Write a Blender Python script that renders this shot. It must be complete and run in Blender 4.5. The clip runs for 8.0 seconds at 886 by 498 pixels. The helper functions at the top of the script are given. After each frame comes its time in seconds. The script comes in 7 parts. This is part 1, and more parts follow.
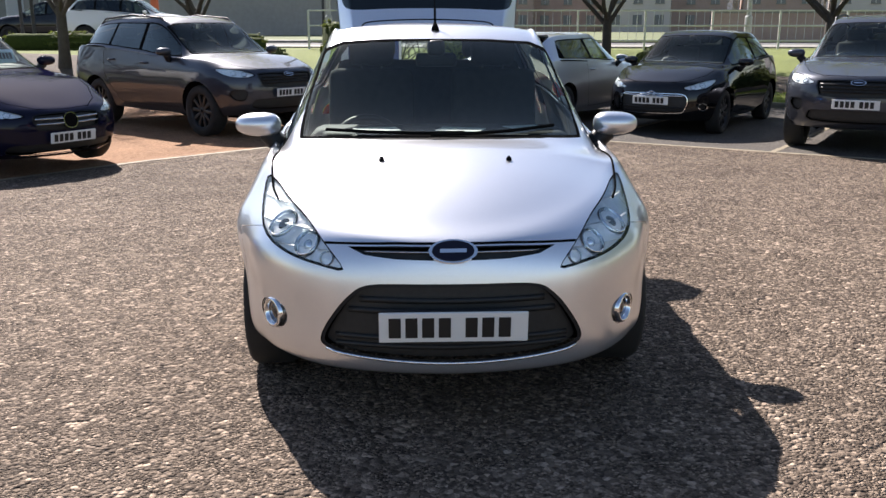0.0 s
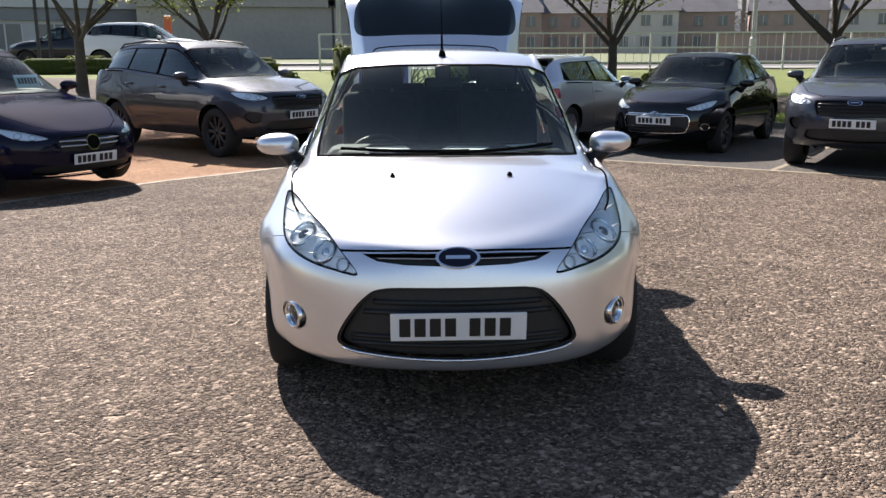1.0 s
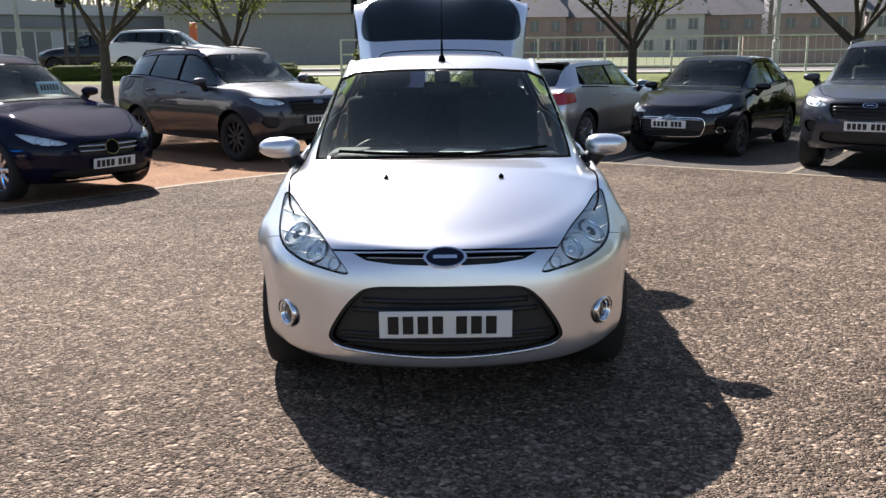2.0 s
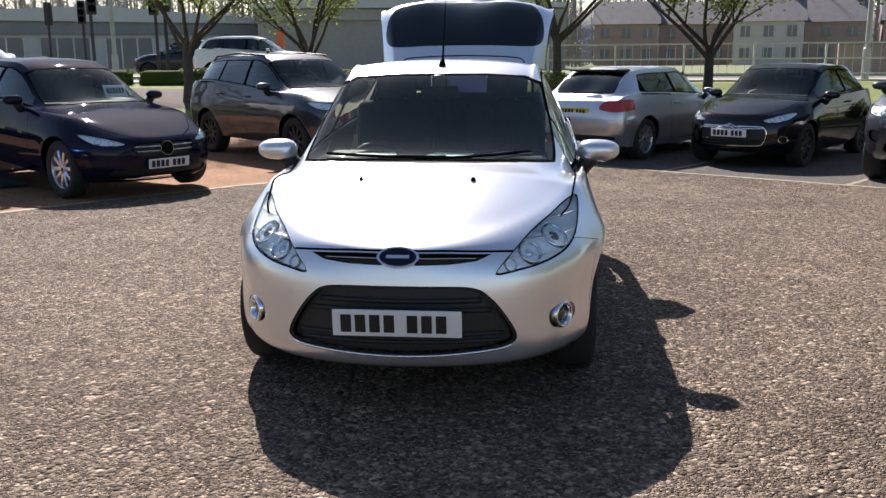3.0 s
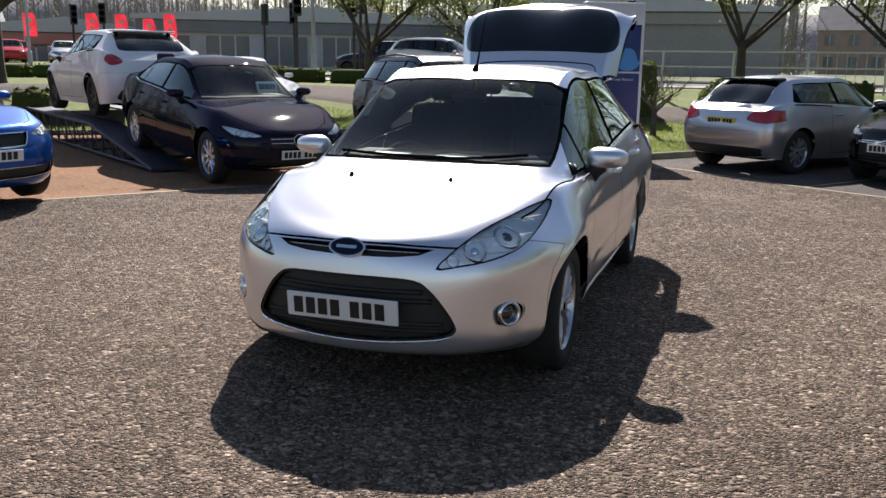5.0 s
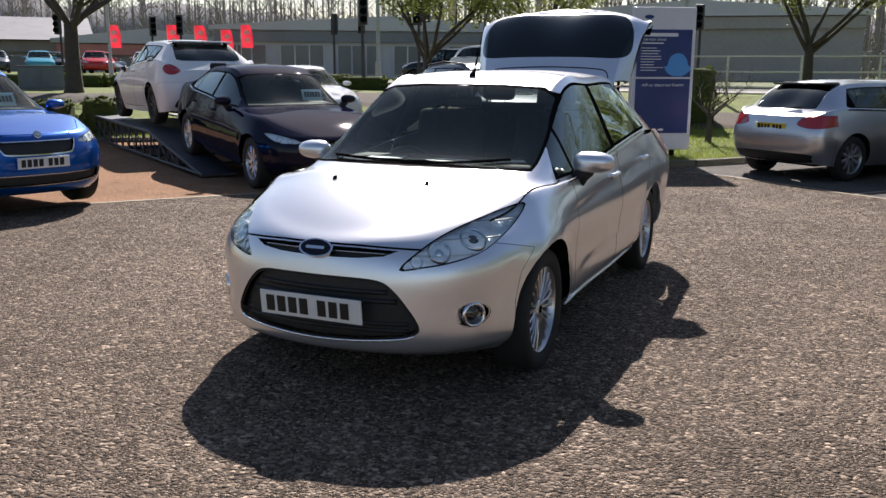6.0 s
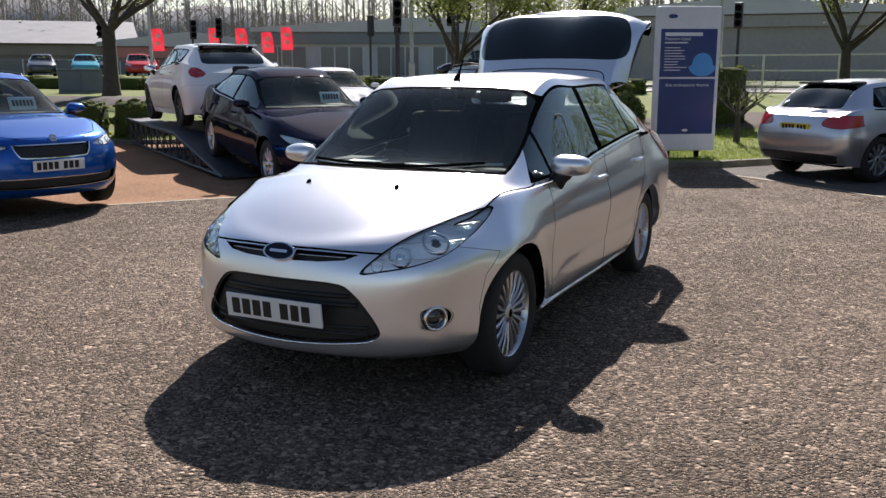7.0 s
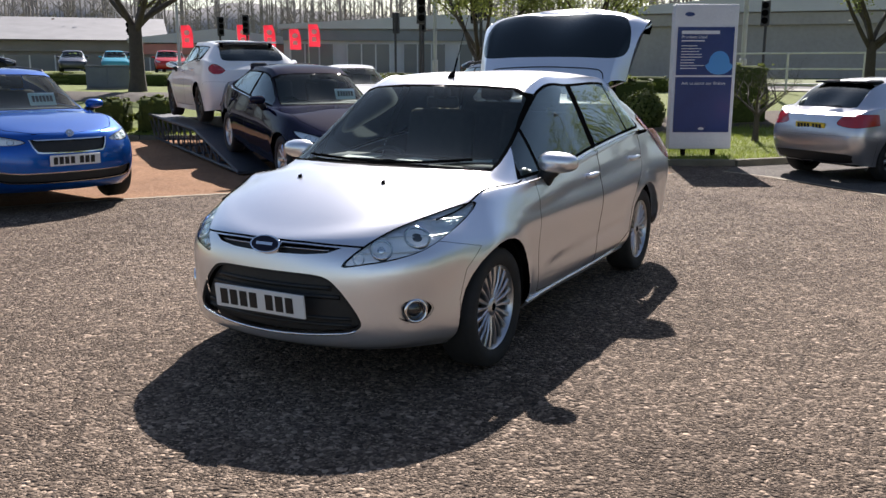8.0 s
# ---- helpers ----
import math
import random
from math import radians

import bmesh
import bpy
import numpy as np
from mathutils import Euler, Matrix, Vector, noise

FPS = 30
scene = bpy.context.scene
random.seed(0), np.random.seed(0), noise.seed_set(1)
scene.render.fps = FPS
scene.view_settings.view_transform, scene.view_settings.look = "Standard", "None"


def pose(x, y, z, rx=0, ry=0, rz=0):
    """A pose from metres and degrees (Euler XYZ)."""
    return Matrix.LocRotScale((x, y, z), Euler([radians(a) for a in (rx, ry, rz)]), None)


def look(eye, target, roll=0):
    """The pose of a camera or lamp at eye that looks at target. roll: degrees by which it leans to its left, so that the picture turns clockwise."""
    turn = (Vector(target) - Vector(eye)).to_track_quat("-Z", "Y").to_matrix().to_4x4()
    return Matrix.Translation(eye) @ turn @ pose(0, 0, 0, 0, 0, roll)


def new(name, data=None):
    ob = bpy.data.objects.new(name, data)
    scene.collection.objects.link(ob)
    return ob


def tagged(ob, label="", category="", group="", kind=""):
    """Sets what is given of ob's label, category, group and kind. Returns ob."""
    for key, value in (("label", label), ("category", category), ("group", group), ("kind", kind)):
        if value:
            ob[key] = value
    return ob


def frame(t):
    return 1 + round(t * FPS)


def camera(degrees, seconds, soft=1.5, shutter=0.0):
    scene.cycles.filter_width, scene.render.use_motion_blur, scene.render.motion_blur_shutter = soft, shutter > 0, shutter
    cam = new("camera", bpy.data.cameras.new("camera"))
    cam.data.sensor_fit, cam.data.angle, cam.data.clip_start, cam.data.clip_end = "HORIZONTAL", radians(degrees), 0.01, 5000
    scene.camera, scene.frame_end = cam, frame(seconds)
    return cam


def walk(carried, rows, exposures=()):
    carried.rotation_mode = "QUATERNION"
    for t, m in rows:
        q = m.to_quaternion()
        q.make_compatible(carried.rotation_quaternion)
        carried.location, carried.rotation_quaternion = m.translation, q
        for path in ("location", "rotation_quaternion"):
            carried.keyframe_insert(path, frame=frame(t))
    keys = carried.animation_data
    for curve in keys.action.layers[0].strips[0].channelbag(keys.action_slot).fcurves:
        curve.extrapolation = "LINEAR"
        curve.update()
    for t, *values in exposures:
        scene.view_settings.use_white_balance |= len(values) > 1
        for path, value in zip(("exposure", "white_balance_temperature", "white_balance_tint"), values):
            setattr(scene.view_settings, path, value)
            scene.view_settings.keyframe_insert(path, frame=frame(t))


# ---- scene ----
cam = camera(53.4, 8.0)
METRES, EYE, TILT, LEAN, TURN = 3.224, 1.444, 0.0, 0.0, 0.0
ROWS = [
    (0.0, 0.0, 0.0, 0.0, 0.01, -14.26, -0.03),
    (0.5, 0.0083, -0.0643, 0.0018, 0.5, -13.27, 0.02),
    (1.0, 0.0046, -0.0948, 0.0065, 0.58, -12.89, 0.26),
    (1.5, 0.0092, -0.1138, 0.0079, 0.86, -12.78, 0.45),
    (3.0, 0.2173, -0.1242, 0.0015, 8.1, -12.09, 0.4),
    (3.5, 0.3011, -0.1262, 0.0084, 11.87, -12.18, 0.17),
    (4.0, 0.4015, -0.1361, 0.009, 15.48, -12.44, -0.44),
    (4.5, 0.4811, -0.1242, -0.0002, 18.36, -12.15, -0.82),
    (5.0, 0.5497, -0.1038, 0.0063, 21.59, -11.97, -0.74),
    (6.5, 0.7531, -0.0428, 0.0049, 27.97, -11.42, -0.03),
    (7.0, 0.7927, -0.015, 0.0101, 29.16, -11.51, 0.11),
    (7.5, 0.8346, -0.0094, 0.0131, 30.28, -11.68, -0.01),
    (8.0, 0.8644, -0.009, 0.012, 30.99, -11.69, -0.05),
]
walk(cam, [(t, pose(0, 0, EYE, TILT, LEAN, TURN) @ pose(METRES * x, METRES * y, METRES * z, 90 + pitch, roll, yaw)) for t, x, y, z, yaw, pitch, roll in ROWS],
     [(0.0, 1.46, 6600, 15), (1.5, 1.42, 6600, 15), (3.5, 1.18, 6600, 15), (4.5, 1.02, 6600, 15), (6.5, 0.98, 6600, 15), (8.0, 1.15, 6600, 15)])

# ---- world, sun ----
SUN_AZ, SUN_EL = radians(-23.5), radians(39)   # azimuth from +y towards +x, elevation
world = bpy.data.worlds.new("sky")
scene.world = world
world.use_nodes = True
sky = world.node_tree.nodes.new("ShaderNodeTexSky")
sky.sky_type, sky.sun_disc = "NISHITA", False
sky.sun_elevation, sky.sun_rotation = SUN_EL, SUN_AZ
sky.air_density, sky.dust_density = 1.0, 0.6
world.node_tree.links.new(sky.outputs[0], world.node_tree.nodes["Background"].inputs[0])
world.node_tree.nodes["Background"].inputs[1].default_value = 0.055
sun = new("sun", bpy.data.lights.new("sun", "SUN"))
sun.data.energy, sun.data.angle, sun.data.color = 4.6, radians(0.5), (1.0, 0.96, 0.9)
to_sun = Vector((math.sin(SUN_AZ) * math.cos(SUN_EL), math.cos(SUN_AZ) * math.cos(SUN_EL), math.sin(SUN_EL)))
sun.matrix_world = look(to_sun * 60, (0, 0, 0))

# ---- materials ----
def base_mat(name):
    m = bpy.data.materials.new(name)
    m.use_nodes = True
    return m, m.node_tree, m.node_tree.nodes["Principled BSDF"]


def ramp_node(nt, fac, stops):
    r = nt.nodes.new("ShaderNodeValToRGB")
    r.color_ramp.elements[0].position, r.color_ramp.elements[0].color = stops[0][0], (*stops[0][1], 1)
    r.color_ramp.elements[1].position, r.color_ramp.elements[1].color = stops[-1][0], (*stops[-1][1], 1)
    for p, c in stops[1:-1]:
        r.color_ramp.elements.new(p).color = (*c, 1)
    nt.links.new(fac, r.inputs[0])
    return r.outputs[0]


def noise_node(nt, scale, detail=4, rough=0.6, coord="Object"):
    tc = nt.nodes.new("ShaderNodeTexCoord")
    n = nt.nodes.new("ShaderNodeTexNoise")
    n.inputs["Scale"].default_value, n.inputs["Detail"].default_value, n.inputs["Roughness"].default_value = scale, detail, rough
    nt.links.new(tc.outputs[coord], n.inputs["Vector"])
    return n.outputs["Fac"]


def bump_node(nt, b, height, strength, dist):
    n = nt.nodes.new("ShaderNodeBump")
    n.inputs["Strength"].default_value, n.inputs["Distance"].default_value = strength, dist
    nt.links.new(height, n.inputs["Height"])
    nt.links.new(n.outputs[0], b.inputs["Normal"])


def mix_node(nt, fac, a, b, mode="MIX"):
    n = nt.nodes.new("ShaderNodeMix")
    n.data_type, n.blend_type = "RGBA", mode
    for sock, v in ((n.inputs[0], fac), (n.inputs[6], a), (n.inputs[7], b)):
        if isinstance(v, (int, float)):
            sock.default_value = v
        elif isinstance(v, tuple):
            sock.default_value = (*v, 1)
        else:
            nt.links.new(v, sock)
    return n.outputs[2]


def surface(name, low, high, rough=0.7, scale=6.0, metal=0.0, bump=0.15, dist=0.004, fine=60.0, spec=0.5):
    """A surface whose colour drifts between two tones at a broad and a fine scale, with fine relief."""
    m, nt, b = base_mat(name)
    broad, grain = noise_node(nt, scale), noise_node(nt, fine, 3)
    f = nt.nodes.new("ShaderNodeMath")
    f.operation = "MULTIPLY_ADD"
    nt.links.new(grain, f.inputs[0])
    f.inputs[1].default_value = 0.5
    h = nt.nodes.new("ShaderNodeMath")
    h.operation = "MULTIPLY"
    nt.links.new(broad, h.inputs[0])
    h.inputs[1].default_value = 0.5
    nt.links.new(h.outputs[0], f.inputs[2])
    nt.links.new(ramp_node(nt, f.outputs[0], [(0.3, low), (0.7, high)]), b.inputs["Base Color"])
    b.inputs["Roughness"].default_value, b.inputs["Metallic"].default_value = rough, metal
    b.inputs["Specular IOR Level"].default_value = spec
    if bump:
        bump_node(nt, b, grain, bump, dist)
    return m


def paint(name, col, flake=0.0, metal=0.0, rough=0.35, coat=1.0, dirt=0.03, spec=0.0):
    """Car paint: a coloured base, metal flake and a clear coat, with a film of road dust."""
    m, nt, b = base_mat(name)
    tc = nt.nodes.new("ShaderNodeTexCoord")
    v = nt.nodes.new("ShaderNodeTexVoronoi")
    v.inputs["Scale"].default_value = 900.0
    nt.links.new(tc.outputs["Object"], v.inputs["Vector"])
    spark = nt.nodes.new("ShaderNodeSeparateColor")
    nt.links.new(v.outputs["Color"], spark.inputs[0])
    a = tuple(c * (1 - flake) for c in col)
    z = tuple(min(1, c * (1 + flake)) for c in col)
    c1 = ramp_node(nt, spark.outputs[0], [(0.0, a), (1.0, z)])
    dust = ramp_node(nt, noise_node(nt, 3.0, 6), [(0.45, (0, 0, 0)), (0.9, (dirt, dirt, dirt))])
    nt.links.new(mix_node(nt, dust, c1, (0.3, 0.27, 0.22)), b.inputs["Base Color"])
    b.inputs["Metallic"].default_value, b.inputs["Roughness"].default_value = metal, rough
    b.inputs["Coat Weight"].default_value, b.inputs["Coat Roughness"].default_value = coat, 0.02
    b.inputs["Coat IOR"].default_value = 1.5
    b.inputs["Specular IOR Level"].default_value = spec
    return m


def pane(name, tint=(0.6, 0.66, 0.64), gloss=1.0, rough=0.01):
    """Thin window glass: clear tinted film plus a Fresnel gloss."""
    m, nt, b = base_mat(name)
    nt.nodes.remove(b)
    g = nt.nodes.new("ShaderNodeBsdfGlossy")
    g.inputs["Roughness"].default_value = rough
    g.inputs["Color"].default_value = (0.90, 1.0, 0.97, 1)
    t = nt.nodes.new("ShaderNodeBsdfTransparent")
    t.inputs["Color"].default_value = (*tint, 1)
    fr = nt.nodes.new("ShaderNodeFresnel")
    fr.inputs["IOR"].default_value = 1.52
    mu = nt.nodes.new("ShaderNodeMath")
    mu.operation, mu.use_clamp = "MULTIPLY", True
    mu.inputs[1].default_value = 1.6 * gloss
    nt.links.new(fr.outputs[0], mu.inputs[0])
    mx = nt.nodes.new("ShaderNodeMixShader")
    nt.links.new(mu.outputs[0], mx.inputs[0])
    nt.links.new(t.outputs[0], mx.inputs[1])
    nt.links.new(g.outputs[0], mx.inputs[2])
    nt.links.new(mx.outputs[0], nt.nodes["Material Output"].inputs["Surface"])
    return m


def plain(name, col, rough=0.5, metal=0.0, coat=0.0, emit=0.0, spec=0.5):
    m, nt, b = base_mat(name)
    b.inputs["Specular IOR Level"].default_value = spec
    b.inputs["Base Color"].default_value = (*col, 1)
    b.inputs["Roughness"].default_value, b.inputs["Metallic"].default_value = rough, metal
    b.inputs["Coat Weight"].default_value = coat
    if emit:
        b.inputs["Emission Color"].default_value = (*col, 1)
        b.inputs["Emission Strength"].default_value = emit
    return m


def facets(name, col, rough):
    """Vacuum-metallised lamp reflector, pressed into small facets."""
    m, nt, b = base_mat(name)
    b.inputs["Base Color"].default_value = (*col, 1)
    b.inputs["Metallic"].default_value, b.inputs["Roughness"].default_value = 0.35, rough
    tc = nt.nodes.new("ShaderNodeTexCoord")
    v = nt.nodes.new("ShaderNodeTexVoronoi")
    v.inputs["Scale"].default_value = 38.0
    nt.links.new(tc.outputs["Object"], v.inputs["Vector"])
    bump_node(nt, b, v.outputs["Distance"], 0.35, 0.01)
    return m


M = dict(
    silver=paint("silver_paint", (0.825, 0.835, 0.87), 0.06, 0.85, 0.29, dirt=0.05, spec=0.5),
    navy=paint("navy_paint", (0.005, 0.005, 0.019), 0.3, 0.0, 0.5, coat=0.5),
    graphite=paint("graphite_paint", (0.048, 0.052, 0.066), 0.2, 0.55, 0.38),
    black=paint("black_paint", (0.004, 0.004, 0.005), 0.2, 0.0, 0.5),
    pale=paint("pale_silver_paint", (0.62, 0.62, 0.645), 0.07, 0.85, 0.30, spec=0.5),
    white=paint("white_paint", (0.78, 0.78, 0.78), 0.02, 0.0, 0.4),
    blue=paint("blue_paint", (0.0, 0.085, 0.40), 0.2, 0.6, 0.3),
    red=paint("red_paint", (0.45, 0.02, 0.02), 0.1, 0.0, 0.35),
    teal=paint("teal_paint", (0.05, 0.3, 0.4), 0.1, 0.0, 0.35),
    trim=surface("black_trim", (0.012, 0.012, 0.013), (0.022, 0.022, 0.024), 0.45, 8, bump=0.1, dist=0.001, fine=300, spec=0.25),
    seal=plain("black_seal", (0.008, 0.008, 0.008), 0.6, spec=0.0),
    under=plain("underbody_black", (0.008, 0.008, 0.008), 0.9, spec=0.0),
    mesh=surface("grille_black", (0.008, 0.008, 0.008), (0.02, 0.02, 0.02), 0.55, 20),
    rubber=surface("tyre_rubber", (0.010, 0.010, 0.010), (0.022, 0.021, 0.020), 0.8, 12, bump=0.2, fine=200),
    alloy=plain("alloy_silver", (0.6, 0.6, 0.61), 0.28, 0.9),
    darkalloy=plain("alloy_black", (0.016, 0.016, 0.017), 0.45, 0.0, 0.1),
    chrome=plain("chrome", (0.85, 0.86, 0.88), 0.06, 1.0),
    satin=plain("satin_metal", (0.5, 0.51, 0.53), 0.25, 1.0),
    lamp_back=facets("lamp_reflector", (0.96, 0.97, 0.98), 0.14),
    lens=plain("projector_lens", (0.012, 0.016, 0.02), 0.02, 0.0, 1.0),
    amber=plain("amber_bulb", (0.7, 0.3, 0.15), 0.2, 0.2),
    red_lens=plain("red_lamp_lens", (0.42, 0.015, 0.02), 0.12, 0.0, 1.0),
    clear=pane("clear_cover", (0.97, 0.985, 1.0), 0.7),
    screen=pane("windscreen_glass", (0.70, 0.82, 0.77), 0.45),
    side=pane("side_glass", (0.42, 0.50, 0.46), 1.0),
    tint=pane("tinted_glass", (0.12, 0.14, 0.135), 0.9),
    cabin=surface("cabin_charcoal", (0.022, 0.023, 0.024), (0.05, 0.05, 0.053), 0.7, 15, spec=0.2),
    seat=surface("seat_cloth", (0.022, 0.022, 0.024), (0.05, 0.05, 0.055), 0.9, 25, fine=400, spec=0.15),
    plate=plain("plate_white", (0.78, 0.78, 0.76), 0.35),
    plate_y=plain("plate_yellow", (0.75, 0.55, 0.06), 0.35),
    ink=plain("plate_ink", (0.01, 0.01, 0.01), 0.5),
    card=plain("price_card", (0.55, 0.68, 0.72), 0.6),
    badge_blue=plain("badge_blue", (0.004, 0.006, 0.022), 0.5, 0.0, 0.0, spec=0.25),
)

# ---- mesh helpers ----
def to_mesh(name, verts, faces, normals=None, smooth=True):
    me = bpy.data.meshes.new(name)
    me.from_pydata([tuple(v) for v in verts], [], [tuple(f) for f in faces])
    me.validate()
    me.update()
    if smooth:
        me.polygons.foreach_set("use_smooth", [True] * len(me.polygons))
    if normals is not None and len(me.vertices) == len(normals):
        me.normals_split_custom_set_from_vertices([tuple(n) for n in normals])
    return me


def part(name, bm, material, parent, label="", smooth=False, m=None):
    """One mesh object under a thing or a part. bm: a bmesh, or a mesh that may be shared."""
    if isinstance(bm, bmesh.types.BMesh):
        me = bpy.data.meshes.new(name)
        if smooth:
            for f in bm.faces:
                f.smooth = True
        bm.to_mesh(me)
        bm.free()
    else:
        me = bm
    if material is not None and not me.materials:
        me.materials.append(material)
    ob = new(name, me)
    ob.parent = parent
    if m is not None:
        ob.matrix_basis = m
    if label:
        tagged(ob, label)
    return ob


def thing(name, m, label, category, group="", kind=""):
    ob = new(name)
    ob.matrix_basis = m
    ob.empty_display_size = 0.2
    return tagged(ob, label, category, group, kind)


def add_box(bm, x0, x1, y0, y1, z0, z1, bevel=0.0, m=None):
    r = bmesh.ops.create_cube(bm, size=1.0)
    vs = r["verts"]
    for v in vs:
        v.co = Vector(((x0 + x1) / 2 + v.co.x * (x1 - x0), (y0 + y1) / 2 + v.co.y * (y1 - y0), (z0 + z1) / 2 + v.co.z * (z1 - z0)))
    if bevel:
        es = list({e for v in vs for e in v.link_edges})
        out = bmesh.ops.bevel(bm, geom=es, offset=bevel, segments=2, affect="EDGES", profile=0.5)
        vs = list({v for f in out["faces"] for v in f.verts} | {v for v in vs if v.is_valid})
    if m is not None:
        bmesh.ops.transform(bm, matrix=m, verts=vs)
    return vs


def box(x0, x1, y0, y1, z0, z1, bevel=0.0, m=None):
    bm = bmesh.new()
    add_box(bm, x0, x1, y0, y1, z0, z1, bevel, m)
    return bm


def tube_into(bm, pts, radii, n=8, cap=True):
    """A tube along points with a radius at each."""
    rings = []
    up = Vector((0, 0, 1))
    for i, p in enumerate(pts):
        p = Vector(p)
        d = (Vector(pts[min(i + 1, len(pts) - 1)]) - Vector(pts[max(i - 1, 0)])).normalized()
        a = d.cross(up) if abs(d.z) < 0.95 else d.cross(Vector((1, 0, 0)))
        a.normalize()
        b = a.cross(d)
        r = radii[i] if isinstance(radii, (list, tuple)) else radii
        rings.append([bm.verts.new(p + a * (r * math.cos(k * math.tau / n)) + b * (r * math.sin(k * math.tau / n))) for k in range(n)])
    for i in range(len(rings) - 1):
        for k in range(n):
            bm.faces.new((rings[i][k], rings[i + 1][k], rings[i + 1][(k + 1) % n], rings[i][(k + 1) % n]))
    if cap:
        bm.faces.new(rings[0])
        bm.faces.new(rings[-1][::-1])
    return bm


def tube(pts, radii, n=8, cap=True):
    return tube_into(bmesh.new(), pts, radii, n, cap)


def lathe(profile, n=32, axis="x"):
    """Turn a profile of (radius, offset) round an axis."""
    bm = bmesh.new()
    rings = []
    for r, o in profile:
        ring = []
        for k in range(n):
            a = k * math.tau / n
            c, s = r * math.cos(a), r * math.sin(a)
            ring.append(bm.verts.new((o, c, s) if axis == "x" else (c, s, o) if axis == "z" else (c, o, s)))
        rings.append(ring)
    for i in range(len(rings) - 1):
        for k in range(n):
            bm.faces.new((rings[i][k], rings[i][(k + 1) % n], rings[i + 1][(k + 1) % n], rings[i + 1][k]))
    bmesh.ops.remove_doubles(bm, verts=bm.verts, dist=1e-5)
    return bm


def prism(outline, y0, y1, bevel=0.0):
    """An outline in x, z pushed from y0 to y1."""
    bm = bmesh.new()
    f = bm.faces.new([bm.verts.new((x, y0, z)) for x, z in outline])
    r = bmesh.ops.extrude_face_region(bm, geom=[f])
    bmesh.ops.translate(bm, vec=(0, y1 - y0, 0), verts=[v for v in r["geom"] if isinstance(v, bmesh.types.BMVert)])
    bmesh.ops.recalc_face_normals(bm, faces=bm.faces)
    if bevel:
        bmesh.ops.bevel(bm, geom=list(bm.edges), offset=bevel, segments=2, affect="EDGES", profile=0.5)
    return bm


def letters(text, size, depth=0.001, bold=0.0):
    """Text as a mesh, standing in x, z and facing -y, centred."""
    cu = bpy.data.curves.new("text", "FONT")
    cu.body, cu.size, cu.extrude, cu.offset = text, size, depth, bold
    cu.align_x, cu.align_y = "CENTER", "CENTER"
    ob = bpy.data.objects.new("text", cu)
    scene.collection.objects.link(ob)
    me = bpy.data.meshes.new_from_object(ob.evaluated_get(bpy.context.evaluated_depsgraph_get()))
    bpy.data.objects.remove(ob)
    me.materials.clear()
    me.transform(pose(0, 0, 0, 90))
    return me


# ---- smooth shells, and cutting outlines out of them ----
def spline(a, n, even=True, mirrored=False):
    """A smooth curve through the rows of a, n steps to a span. even=False: does not swing past unevenly spaced points. mirrored: runs square into the plane x = 0 at its ends."""
    a = np.asarray(a, float)
    d = np.maximum(np.linalg.norm(np.diff(a, axis=0), axis=-1, keepdims=True), 1e-6)
    sl = np.diff(a, axis=0) / d
    m = np.concatenate([sl[:1], (sl[:-1] * d[1:] + sl[1:] * d[:-1]) / (d[:-1] + d[1:]), sl[-1:]])
    mu = np.concatenate([a[1:2] - a[:1], (a[2:] - a[:-2]) / 2, a[-1:] - a[-2:-1]])
    if mirrored:
        for end, beside, sign in ((0, 1, 1), (-1, -2, -1)):
            meets = (np.abs(a[end][..., :1]) < 1e-6) & (a[beside][..., :1] > 0.02)
            flat = np.zeros_like(a[0])
            flat[..., 0] = sign * a[beside][..., 0]
            mu[end] = np.where(meets, flat, mu[end])
    w = np.zeros_like(a[..., :1])
    if not even:
        w[1:-1] = np.clip((np.maximum(d[1:], d[:-1]) / np.minimum(d[1:], d[:-1]) - 2.2) / 2.0, 0, 1)
    out = []
    for i in range(len(a) - 1):
        m0 = mu[i] * (1 - w[i]) + m[i] * d[i] * w[i]
        m1 = mu[i + 1] * (1 - w[i + 1]) + m[i + 1] * d[i] * w[i + 1]
        for k in range(n):
            t = k / n
            out.append(a[i] * (2 * t ** 3 - 3 * t * t + 1) + m0 * (t ** 3 - 2 * t * t + t) + a[i + 1] * (3 * t * t - 2 * t ** 3) + m1 * (t ** 3 - t * t))
    out.append(a[-1])
    return np.array(out)


